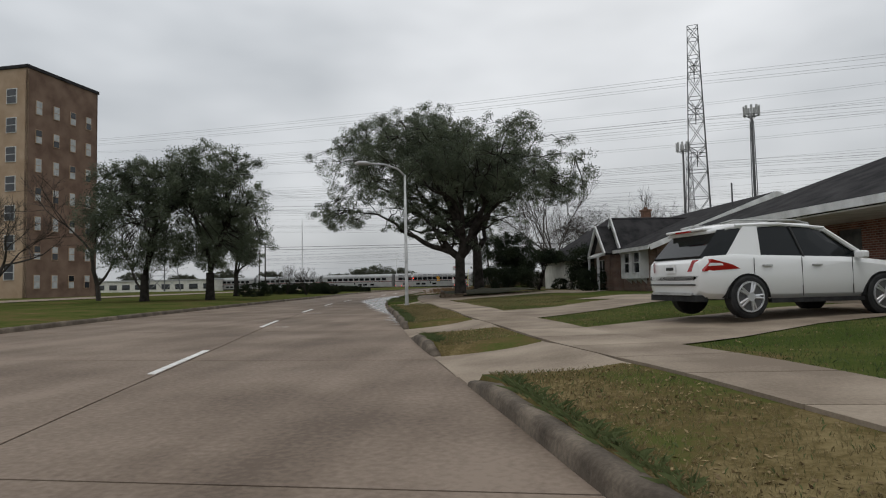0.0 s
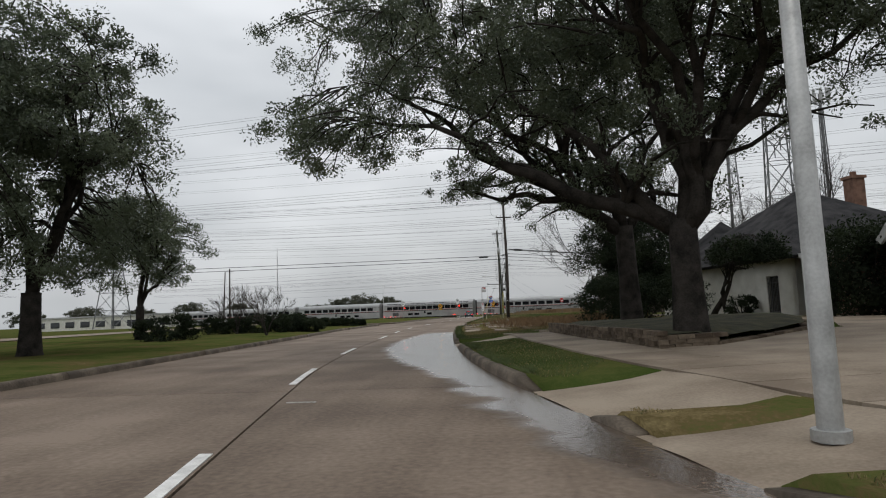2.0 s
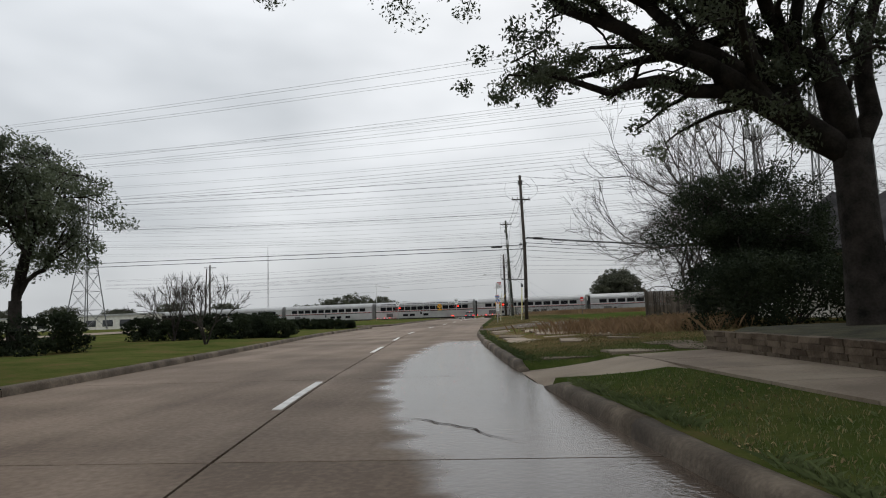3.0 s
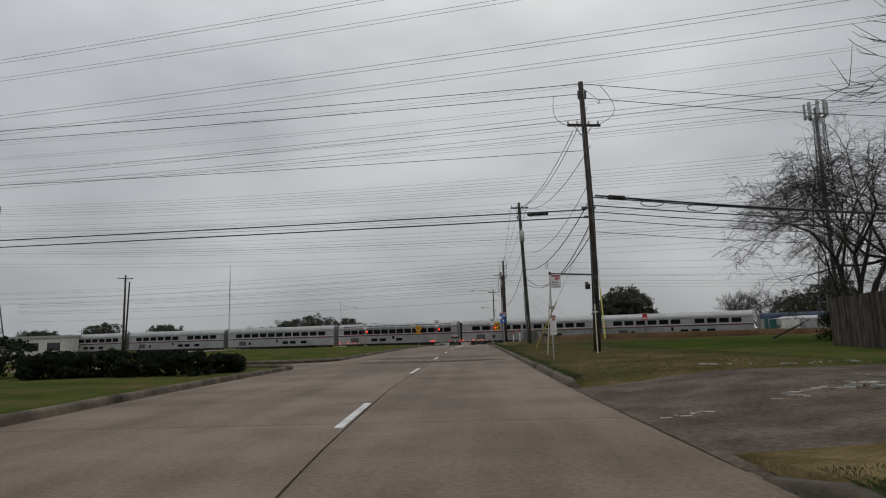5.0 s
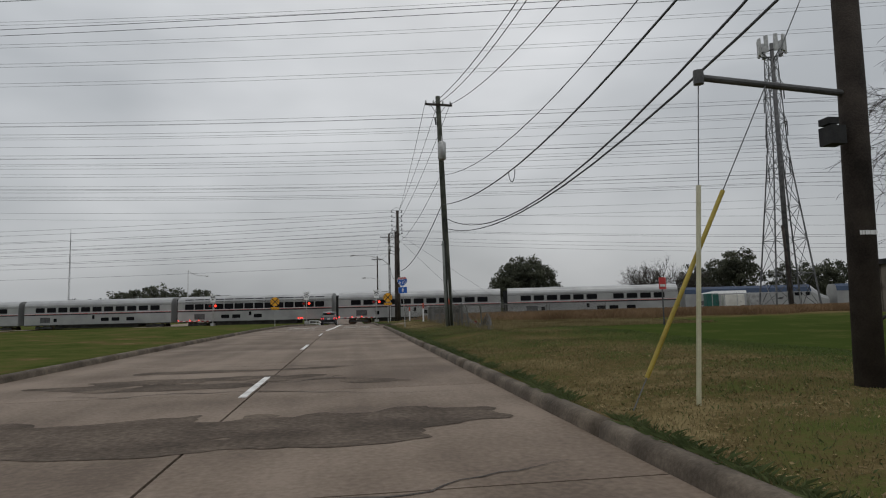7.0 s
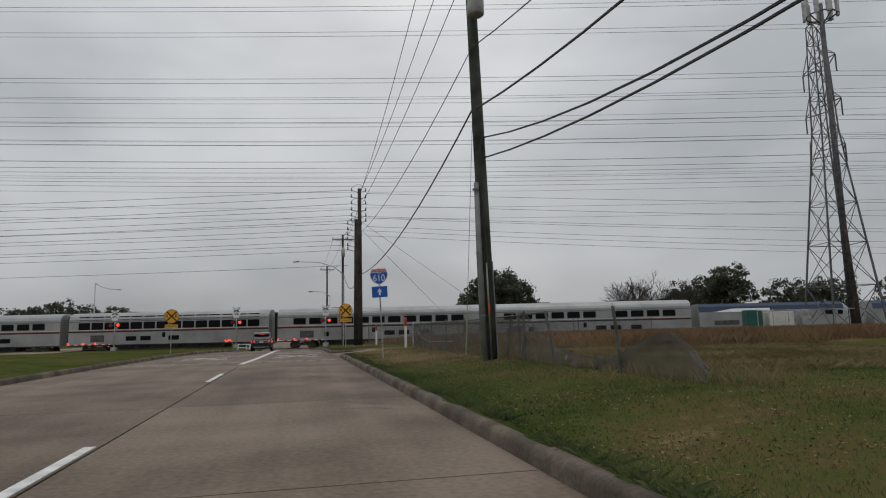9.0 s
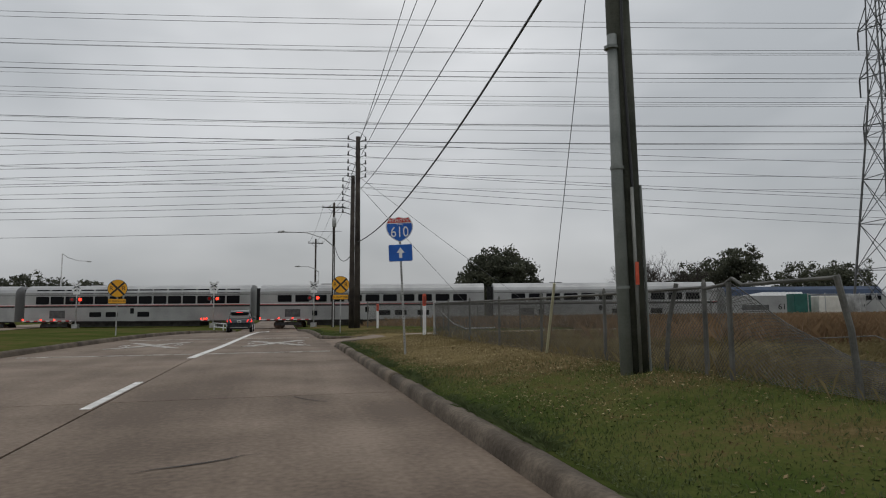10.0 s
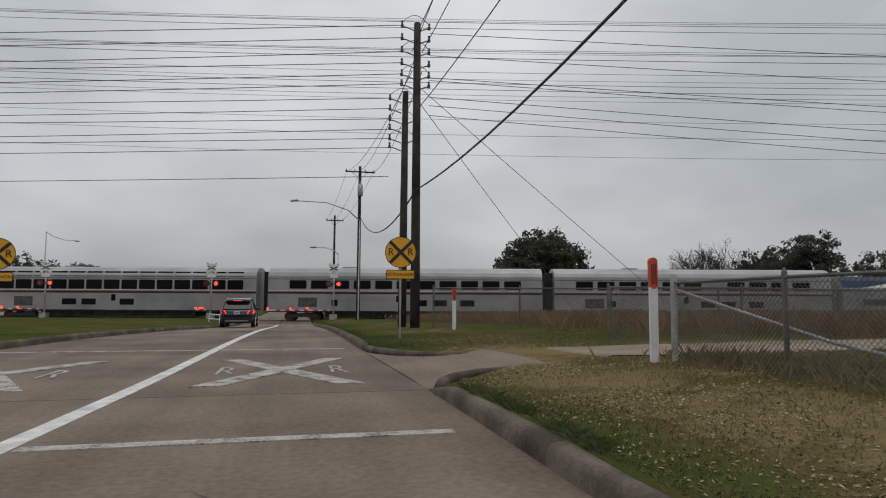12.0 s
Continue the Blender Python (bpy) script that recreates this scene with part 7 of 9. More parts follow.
def car(name, at, turn, paint, label, scale=1.0, lit=False):
    """A sport utility vehicle: x runs to its front, 4.8 m long."""
    ob = thing(name, label, "car", "cars", at=at, turn=turn)
    ob.scale = (scale,) * 3

    def sec(x, zb, zt, w, wt, round_b=0.12):
        half = [(w * 0.80, zb), (w * 0.95, zb + 0.10), (w, zb + 0.28), (w * 1.0, (zb + zt) / 2 + 0.06), (w * 0.985, zt - 0.10), (wt, zt)]
        return [(x, y, z) for y, z in half] + [(x, -y, z) for y, z in reversed(half)]

    body = loft([sec(-2.40, 0.50, 0.80, 0.74, 0.70), sec(-2.36, 0.42, 1.02, 0.84, 0.80), sec(-2.22, 0.36, 1.13, 0.92, 0.86), sec(-1.7, 0.34, 1.16, 0.955, 0.90), sec(-0.6, 0.32, 1.13, 0.965, 0.90),
                 sec(0.6, 0.32, 1.10, 0.965, 0.89), sec(1.05, 0.32, 1.08, 0.96, 0.86), sec(1.7, 0.34, 1.02, 0.95, 0.80), sec(2.15, 0.38, 0.93, 0.90, 0.72), sec(2.36, 0.45, 0.80, 0.76, 0.60), sec(2.41, 0.50, 0.70, 0.66, 0.55)])
    bevel(part("body", body, paint, ob, smooth=True), 0.03, 2)

    def gsec(x, z0, z1, w0, w1):
        half = [(w0, z0), (w0 - (w0 - w1) * 0.5, (z0 + z1) / 2 + 0.03), (w1, z1)]
        return [(x + 0.0, y, z) for y, z in half] + [(x, -y, z) for y, z in reversed(half)]

    glass = loft([gsec(-2.28, 1.10, 1.14, 0.80, 0.76), gsec(-1.86, 1.12, 1.62, 0.86, 0.70), gsec(-1.2, 1.12, 1.70, 0.885, 0.70), gsec(0.0, 1.10, 1.70, 0.885, 0.69), gsec(0.40, 1.09, 1.62, 0.88, 0.68), gsec(1.25, 1.06, 1.09, 0.82, 0.70)])
    part("window_glass", glass, M["car_glass"], ob, "dark tinted glass")
    roof = loft([[(x, y, z) for y, z in ((w, z0 - 0.05), (w - 0.04, z0 + 0.02), (w * 0.5, z0 + 0.06), (-w * 0.5, z0 + 0.06), (-w + 0.04, z0 + 0.02), (-w, z0 - 0.05))] for x, z0, w in ((-2.02, 1.60, 0.68), (-1.6, 1.69, 0.72), (-0.6, 1.74, 0.73), (0.05, 1.72, 0.72), (0.42, 1.63, 0.70))])
    part("roof_panel", roof, paint, ob, smooth=True)
    for s in (-1, 1):
        for pts, r in (([(0.40, 0.70 * s, 1.63), (1.22, 0.84 * s, 1.08)], 0.045), ([(0.42, 0.70 * s, 1.66), (-0.6, 0.72 * s, 1.73), (-1.5, 0.71 * s, 1.70)], 0.03)):
            part("pillar", Mesh().tube(pts, r, 6), paint, ob)
        part("rear_pillar", Mesh().add([(-1.86, 0.885 * s, 1.10), (-1.14, 0.915 * s, 1.10), (-1.06, 0.73 * s, 1.70), (-1.34, 0.725 * s, 1.70), (-1.86, 0.80 * s, 1.10), (-1.14, 0.83 * s, 1.10), (-1.06, 0.65 * s, 1.70), (-1.34, 0.645 * s, 1.70)], [(0, 1, 2, 3), (3, 2, 1, 0), (0, 3, 7, 4), (1, 5, 6, 2)]), paint, ob, "white rear roof pillar")
        part("door_pillar", Mesh().tube([(-0.22, 0.888 * s, 1.10), (-0.30, 0.80 * s, 1.42), (-0.36, 0.705 * s, 1.70)], 0.028, 6), M["sign_black"], ob, "black door pillar")
        part("roof_rail", Mesh().tube([(-1.75, 0.64 * s, 1.74), (-1.5, 0.64 * s, 1.80), (-0.2, 0.64 * s, 1.81), (0.15, 0.64 * s, 1.74)], 0.02, 6), M["galv"], ob)
        for x, y, z, h in ((-0.32, 0.962, 0.75, 0.72), (0.78, 0.958, 0.75, 0.68), (-1.32, 0.958, 0.88, 0.42)):
            part("door_seam", Mesh().box((x, y * s, z), (0.008, 0.012, h)), M["sign_black"], ob)
        for x in (-1.05, 0.0):
            part("door_handle", Mesh().box((x, 0.972 * s, 0.95), (0.2, 0.03, 0.03)), M["galv"], ob)
        m = part("side_mirror", Mesh().box((0.95, 1.0 * s, 1.13), (0.16, 0.22, 0.15)), paint, ob)
        bevel(m, 0.04)
        tl = part("tail_light", Mesh().add([(-2.30, 0.905 * s, 0.86), (-1.62, 0.975 * s, 0.90), (-1.78, 0.97 * s, 0.98), (-2.16, 0.935 * s, 1.08), (-2.37, 0.66 * s, 1.07), (-2.42, 0.56 * s, 0.86)], [(0, 1, 2, 3), (0, 3, 4, 5), (3, 2, 1, 0), (5, 4, 3, 0)]), M["tail_lamp"] if lit else M["red_off"], ob, "red tail light")
        part("reversing_lens", Mesh().add([(-2.24, 0.925 * s, 0.955), (-1.95, 0.958 * s, 0.965), (-1.97, 0.957 * s, 1.0), (-2.2, 0.937 * s, 1.01)], [(0, 1, 2, 3), (3, 2, 1, 0)]), M["sign_white"], tl, "clear lens strip")
        part("headlight", Mesh().box((2.2, 0.68 * s, 0.80), (0.3, 0.3, 0.16), 0.5 * s), M["glass"], ob)
        part("sill", Mesh().box((0.0, 0.93 * s, 0.31), (2.0, 0.10, 0.08)), M["black"], ob, "black plastic sill")
        for x in (-1.45, 1.46):
            arch = Mesh()
            n = 14
            for k in range(n):
                a, b = math.pi * k / n, math.pi * (k + 1) / n
                arch.add([(x + 0.44 * math.cos(a), 0.968 * s, 0.37 + 0.44 * math.sin(a)), (x + 0.44 * math.cos(b), 0.968 * s, 0.37 + 0.44 * math.sin(b)), (x, 0.968 * s, 0.37), (x + 0.44 * math.cos(a), 0.80 * s, 0.37 + 0.44 * math.sin(a)), (x + 0.44 * math.cos(b), 0.80 * s, 0.37 + 0.44 * math.sin(b))], [(0, 1, 2), (2, 1, 0), (0, 3, 4, 1)])
            part("wheel_arch", arch, M["black"], ob, "black wheel arch")
            wheel(ob, x, 0.875 * s, 0.39, s)
    part("rear_bumper", Mesh().box((-2.28, 0, 0.37), (0.22, 1.56, 0.12)), M["black"], ob, "black lower bumper")
    part("bumper_strip", Mesh().box((-2.40, 0, 0.45), (0.06, 1.3, 0.05)), M["galv"], ob)
    part("bumper_slot", Mesh().box((-2.40, 0.0, 0.62), (0.06, 1.5, 0.025)), M["sign_black"], ob)
    part("number_plate", Mesh().box((-2.415, 0, 0.92), (0.02, 0.32, 0.16)), M["sign_white"], ob)
    part("plate_bar", Mesh().box((-2.43, 0, 0.92), (0.012, 0.24, 0.06)), M["sign_black"], ob)
    bevel(part("spoiler", Mesh().box((-1.99, 0, 1.645), (0.24, 1.24, 0.05)), paint, ob), 0.02)
    part("brake_light", Mesh().box((-2.105, 0, 1.625), (0.03, 0.5, 0.035)), M["tail_lamp"] if lit else M["red_off"], ob, "red high brake light")
    return ob


M["dark_paint"] = plain("dark_blue_car_paint", (0.02, 0.03, 0.04), 0.3, coat=0.5)
car("parked_suv", on_ground(18.95, -110.7, 0.03), radians(19.5), M["white_paint"], "white sport utility vehicle parked on a driveway", 1.06)
car("waiting_car", (-3.0, 39.0, level(39.0) + 0.012), radians(90), M["dark_paint"], "dark blue car waiting at the crossing with lit tail lights", 0.98, lit=True)

# ---------------------------------------------------------------- fences


def chain_link(name, pts, height, label, lean=0.0, post_r=0.03, spacing=0.065, rail=True, posts=True, wire_r=0.0032):
    """Chain-link fence: posts, top rail and a woven diamond mesh of single wires."""
    ob = thing(name, label, "fence", "chain-link fences")
    pts = [Vector((x, y, ground_z(x, y))) for x, y in pts]
    for i, p in enumerate(pts):
        if posts:
            t = p + Vector((lean * height, 0, height + 0.05))
            part("post", Mesh().tube([p - Vector((0, 0, 0.2)), t, t + Vector((0, 0, 0.05))], [post_r, post_r, post_r * 0.4], 8), M["fence_steel"], ob)
    mesh = Mesh()
    for a, b in zip(pts, pts[1:]):
        d = b - a
        L = d.length
        up = Vector((lean * height, 0, height))
        if rail:
            part("top_rail", Mesh().tube([a + up, b + up], 0.021, 7), M["fence_steel"], ob)
        k = int(L / spacing)
        for i in range(-int(height / spacing), k):
            for sgn in (1, -1):
                u0 = i * spacing if sgn > 0 else i * spacing + height
                u1 = u0 + sgn * height
                t0, t1 = 0.0, 1.0
                lo, hi = sorted((u0, u1))
                if hi < 0 or lo > L:
                    continue
                f = lambda u: (u - u0) / (u1 - u0)  # noqa: E731
                ta, tb = sorted((f(max(lo, 0.0)), f(min(hi, L))))
                p = a + d * ((u0 + (u1 - u0) * ta) / L) + up * ta
                q = a + d * ((u0 + (u1 - u0) * tb) / L) + up * tb
                mesh.tube([p, q], wire_r, 3, caps=False)
    w = part("chain_mesh", mesh, M["chain"], ob, "woven steel wire mesh")
    w["kind"] = "stuff"
    return ob


M["faded_red"] = mat("faded_red_plastic", (0.16, 0.022, 0.02), (0.30, 0.05, 0.045), 0.6, 6, 40, 0.3)
M["fence_steel"] = mat("weathered_fence_pipe", (0.075, 0.075, 0.068), (0.17, 0.165, 0.15), 0.6, 3, 40, 0.05, metal=0.2)
M["chain"] = mat("dull_chain_wire", (0.060, 0.058, 0.052), (0.135, 0.128, 0.115), 0.6, 3, 40, 0.0, metal=0.2)
F1 = [(5.38, 6.65), (5.33, 4.55), (5.28, 2.05), (5.30, -0.33), (5.36, -2.72), (5.42, -5.2), (5.38, -7.8)]
fence = chain_link("chain_link_fence", F1, 1.08, "chain-link fence with galvanised posts and top rail")
gp = Vector((5.38, 6.65, ground_z(5.38, 6.65)))
part("gate_post", Mesh().tube([gp - Vector((0, 0, 0.2)), gp + Vector((0, 0, 1.20))], 0.045, 10), M["galv"], fence, "thick gate post")
part("brace_rail", Mesh().tube([gp + Vector((0.02, -0.05, 0.98)), Vector((5.36, 4.0, ground_z(5.36, 4.0) + 0.42)), Vector((5.5, 3.3, ground_z(5.5, 3.3) + 0.30)), Vector((6.4, 3.2, ground_z(6.4, 3.2) + 0.30))], 0.02, 7), M["galv"], fence)


def slumped_mesh(parent, rows, spacing=0.066, wire_r=0.0036):
    """Wire mesh hanging between a line on the ground and a sagging upper edge; rows of (x, y, height, overhang)."""
    foot = [Vector((x, y, ground_z(x, y) + 0.01)) for x, y, _, _ in rows]
    run = [0.0]
    for p, q in zip(foot, foot[1:]):
        run.append(run[-1] + (q - p).length)

    def at(u, v):
        u = min(max(u, 0.0), run[-1] - 1e-4)
        k = max(i for i in range(len(run) - 1) if run[i] <= u)
        t = (u - run[k]) / (run[k + 1] - run[k])
        h = rows[k][2] * (1 - t) + rows[k + 1][2] * t
        o = rows[k][3] * (1 - t) + rows[k + 1][3] * t
        p = foot[k].lerp(foot[k + 1], t)
        wave = 0.07 * noise.noise((u * 1.7, v * 2.0, 4))
        return p + Vector((o * v + wave, 0, h * v * (1.15 - 0.15 * v) + 0.05 * noise.noise((u * 2.3, v, 9)) * v))

    mesh = Mesh()
    n = int(run[-1] / spacing)
    for i in range(-19, n + 19):
        for sgn in (1, -1):
            pts = [at(i * spacing + sgn * 1.2 * k / 4, k / 4) for k in range(5) if 0 <= i * spacing + sgn * 1.2 * k / 4 <= run[-1]]
            if len(pts) > 1:
                mesh.tube(pts, wire_r, 3, caps=False)
    edge = [at(run[-1] * k / 40, 1.0) for k in range(41)]
    mesh.tube(edge, wire_r * 1.8, 4, caps=False)
    mesh.tube([at(run[-1] * k / 40, 0.93) for k in range(41)], wire_r, 3, caps=False)
    w = part("chain_mesh", mesh, M["chain"], parent, "sagging steel wire mesh")
    w["kind"] = "stuff"


slump = thing("chain_link_fence", "collapsed chain-link fence sagging from its posts to the grass", "fence", "chain-link fences")
slumped_mesh(slump, ((5.38, -7.8, 1.08, 0.0), (5.3, -8.35, 1.10, 0.0), (5.32, -8.75, 0.86, 0.05), (5.33, -9.25, 0.55, 0.1), (5.35, -9.9, 0.33, 0.12), (5.4, -10.8, 0.2, 0.15), (5.43, -11.7, 0.2, 0.12), (5.45, -12.5, 0.30, 0.05), (5.42, -13.3, 0.52, 0.0), (5.35, -14.2, 0.70, 0.0), (5.3, -14.75, 0.45, 0.05), (5.27, -15.2, 0.08, 0.1)))
for x, y, tx, ty, h in ((5.28, -7.05, 0.16, -0.1, 1.16), (5.3, -8.35, 0.0, 0.0, 1.12), (5.36, -9.97, -0.16, 0.05, 1.12)):
    b0 = Vector(on_ground(x, y))
    part("post", Mesh().tube([b0 - Vector((0, 0, 0.2)), b0 + Vector((tx * 0.4, ty * 0.4, h * 0.55)), b0 + Vector((tx, ty, h))], 0.03, 8), M["fence_steel"], slump)
b0, b1 = Vector(on_ground(5.3, -8.35)), Vector(on_ground(5.21, -9.92))
part("top_rail", Mesh().tube([Vector(on_ground(5.38, -7.8)) + Vector((0, 0, 1.06)), b0 + Vector((0, 0.06, 1.10)), b0 + Vector((0, -0.06, 1.16)), b0 + Vector((0, -0.22, 1.08)), b0.lerp(b1, 0.5) + Vector((0, 0, 1.09)), b1 + Vector((0, 0, 1.10))], 0.022, 7), M["fence_steel"], slump, "bent top rail")
part("loose_wire", Mesh().tube([Vector(on_ground(5.5, -9.2)) + Vector((0, 0, 0.50)), Vector(on_ground(5.62, -9.9)) + Vector((0, 0, 0.56)), Vector(on_ground(5.62, -10.6)) + Vector((0, 0, 0.32)), Vector(on_ground(5.55, -11.4)) + Vector((0, 0, 0.05))], 0.006, 5), M["fence_steel"], slump)
for x, y, dx in ((5.45, -12.6, -0.10),):
    p = Vector(on_ground(x, y))
    ob = thing("fence_post", "bent steel post of a collapsed fence", "fence post", at=p)
    part("post", Mesh().tube([(0, 0, -0.2), (dx * 0.4, 0, 0.6), (dx, 0, 1.14)], 0.03, 8), M["fence_steel"], ob)
    part("cap", Mesh().tube([(dx, 0, 1.13), (dx, 0, 1.18)], [0.036, 0.015], 8), M["galv"], ob)
scrap = thing("litter", "crumpled dull red and white plastic sheet caught in a fence", "litter", at=on_ground(5.62, -10.15))
part("wrapper", Mesh().add([(-0.06, 0, 0.26), (0.0, 0.04, 0.30), (0.08, -0.02, 0.27), (-0.07, -0.05, 0.13), (0.01, 0.02, 0.15), (0.09, 0.0, 0.12), (-0.05, 0.0, 0.01), (0.03, -0.04, 0.0), (0.10, 0.03, 0.01)], [(0, 3, 4, 1), (1, 4, 5, 2), (3, 6, 7, 4), (4, 7, 8, 5)]), M["faded_red"], scrap)
part("white_corner", Mesh().add([(-0.12, -0.02, 0.19), (-0.07, -0.04, 0.21), (-0.07, -0.05, 0.10), (-0.11, -0.03, 0.08)], [(0, 3, 2, 1)]), M["sign_white"], scrap)
chain_link("chain_link_fence", [(4.7, 19.2), (7.5, 18.6), (10.5, 18.0), (14.0, 17.2), (18.0, 16.4), (23.0, 15.2)], 1.3, "chain-link fence beyond the driveway")
chain_link("chain_link_fence", [(6.9, 11.4), (10.5, 11.7), (16.5, 12.5)], 1.2, "chain-link fence along the driveway", spacing=0.09)


def board_fence(pts, h, label):
    ob = thing("board_fence", label, "fence")
    rng = random.Random(9)
    me = Mesh().box((0, 0, h / 2), (0.14, 0.022, h)).data("board", M["wood_old"])
    for (ax, ay), (bx, by) in zip(pts, pts[1:]):
        L, turn = math.hypot(bx - ax, by - ay), math.atan2(by - ay, bx - ax)
        for k in range(int(L / 0.15)):
            t = (k + 0.5) * 0.15 / L
            x, y = ax + (bx - ax) * t, ay + (by - ay) * t
            b = part("board", me, None, ob)
            b.location, b.rotation_euler = (x, y, ground_z(x, y) - 0.05 + rng.uniform(-0.03, 0.03)), (rng.uniform(-0.02, 0.02), 0, turn)


board_fence([(13.5, -44.0), (14.7, -39.0), (15.95, -33.9), (31, -37.0)], 2.1, "weathered dark brown wooden board fence")

# ---------------------------------------------------------------- shrubs, hedges and distant trees
shrub("hedge", on_ground(11.7, -70.4), (6.0, 3.0, 2.0), 21, "dark clipped evergreen hedge", 190, 130, 0.052)
oak("evergreen_tree", on_ground(11.6, -67.3), 1.0, 0.18, (11.7, -67.2, 3.2), (2.8, 2.5, 2.5), 22, 420, "dense dark evergreen tree", leaf=0.055, clump=(0.35, 0.6), per=150, limbs=5, low=1.0, gaps=-0.5, material=M["leaf_green"])
oak("ornamental_tree", on_ground(14.4, -72.0), 0.8, 0.12, (15.2, -74.0, 3.0), (1.4, 2.3, 0.75), 23, 80, "low twisted evergreen tree beside a driveway", leaf=0.06, clump=(0.25, 0.5), per=110, limbs=5, lean=(0.25, -0.6), gaps=-0.4, material=M["leaf_green"])
shrub("shrub", on_ground(17.9, -77.0), (2.5, 2.4, 3.3), 24, "tall dark shrub in front of a house", 130, 80, 0.07)
shrub("shrub", on_ground(18.0, -80.6), (1.8, 1.6, 1.5), 25, "dark rounded shrub in front of a house", 50, 80, 0.07)
shrub("shrub", on_ground(21.2, -95.6), (2.2, 1.8, 2.3), 26, "leafy shrub beside a brick porch", 60, 70, 0.07)
shrub("shrub", on_ground(16.2, -70.2), (1.3, 1.2, 0.9), 27, "small shrub before a white wall", 30, 70, 0.06)
for k, (x, y, w, h) in enumerate(((-11.0, -71.0, 3.0, 1.25), (-12.8, -61.2, 2.6, 1.1), (-10.9, -60.4, 2.6, 1.15), (-9.2, -59.9, 2.4, 1.1), (-7.7, -59.0, 1.8, 0.9), (-11.9, -50.2, 2.4, 1.2), (-15.3, -43.6, 2.8, 1.2), (-12.4, -44.4, 2.2, 0.75), (-10.8, -43.8, 2.2, 0.75), (-9.4, -43.2, 2.0, 0.7), (-8.5, -41.6, 1.4, 0.6))):
    shrub("shrub", on_ground(x, y), (w, w * 0.85, h), 40 + k, "low dark shrub on the grass median", 70, 75, 0.07)
bare_tree("bare_tree", on_ground(16.8, -55.5), 15.5, 31, "tall leafless tree with fine upright branches", stems=5, r0=0.13, spread=0.40)
bare_tree("bare_tree", on_ground(24.5, -62), 11.5, 32, "tall leafless tree behind the houses", stems=2, r0=0.14, spread=0.45)
bare_tree("bare_tree", on_ground(21.6, -26.5), 16.5, 33, "broad leafless tree with drooping branches", stems=5, r0=0.17, spread=0.85, levels=6, droop=0.035)
for k, (x, y, w, h) in enumerate(((21.4, -25.2, 2.6, 1.7), (23.8, -24.6, 3.2, 2.2), (27.0, -24.8, 4.0, 2.8))):
    shrub("shrub", on_ground(x, y), (w, w * 0.8, h), 140 + k, "dark shrub under a leafless tree", 90, 70, 0.07)
bare_tree("bare_tree", on_ground(29.0, -30.0), 16.0, 34, "broad leafless tree with drooping branches", stems=2, r0=0.2, spread=0.6)
bare_tree("bare_tree", on_ground(-11.6, -61.6), 3.7, 35, "small leafless crape myrtle", stems=4, r0=0.04, spread=0.35, levels=4)
bare_tree("bare_tree", on_ground(-7.9, -66.1), 3.3, 36, "small leafless crape myrtle", stems=4, r0=0.04, spread=0.35, levels=4)
bare_tree("bare_tree", on_ground(-21.5, -77.5), 13.5, 37, "tall leafless tree beside the apartment block", stems=1, r0=0.2, spread=0.6)
bare_tree("bare_tree", on_ground(-20.0, -90.0), 9.5, 38, "leafless tree on the grass median", stems=2, r0=0.14, spread=0.6)
bare_tree("bare_tree", on_ground(-19.5, -74.0), 9.0, 39, "leafless tree on the grass median", stems=2, r0=0.12, spread=0.6)
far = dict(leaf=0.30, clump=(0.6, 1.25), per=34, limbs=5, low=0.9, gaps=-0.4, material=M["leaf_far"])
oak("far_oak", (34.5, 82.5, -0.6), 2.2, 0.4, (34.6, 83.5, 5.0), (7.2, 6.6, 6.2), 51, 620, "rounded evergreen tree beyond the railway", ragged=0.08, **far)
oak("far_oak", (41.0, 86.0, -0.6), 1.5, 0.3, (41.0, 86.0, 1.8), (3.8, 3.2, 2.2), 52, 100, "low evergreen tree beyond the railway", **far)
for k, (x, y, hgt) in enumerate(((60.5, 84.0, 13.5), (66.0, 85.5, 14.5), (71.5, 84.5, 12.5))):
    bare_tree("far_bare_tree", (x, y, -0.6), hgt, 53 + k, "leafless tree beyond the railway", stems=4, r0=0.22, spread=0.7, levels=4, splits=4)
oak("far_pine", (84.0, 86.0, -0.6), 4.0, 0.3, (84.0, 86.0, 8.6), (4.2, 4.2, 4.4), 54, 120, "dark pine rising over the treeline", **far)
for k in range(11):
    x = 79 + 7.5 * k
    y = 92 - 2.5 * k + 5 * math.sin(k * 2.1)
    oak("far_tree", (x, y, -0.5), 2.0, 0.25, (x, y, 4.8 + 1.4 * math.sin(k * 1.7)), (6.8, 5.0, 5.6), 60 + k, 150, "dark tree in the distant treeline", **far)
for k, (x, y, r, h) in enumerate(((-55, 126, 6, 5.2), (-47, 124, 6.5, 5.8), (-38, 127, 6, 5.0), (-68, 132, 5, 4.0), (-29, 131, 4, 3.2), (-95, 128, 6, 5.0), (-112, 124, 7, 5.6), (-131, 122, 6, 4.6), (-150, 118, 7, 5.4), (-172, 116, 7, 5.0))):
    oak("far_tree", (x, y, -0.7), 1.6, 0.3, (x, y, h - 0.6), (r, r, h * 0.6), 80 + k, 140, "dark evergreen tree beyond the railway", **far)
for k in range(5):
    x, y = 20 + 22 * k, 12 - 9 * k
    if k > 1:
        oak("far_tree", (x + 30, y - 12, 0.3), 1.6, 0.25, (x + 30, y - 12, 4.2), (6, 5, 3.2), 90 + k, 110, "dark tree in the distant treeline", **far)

# ---------------------------------------------------------------- distant buildings


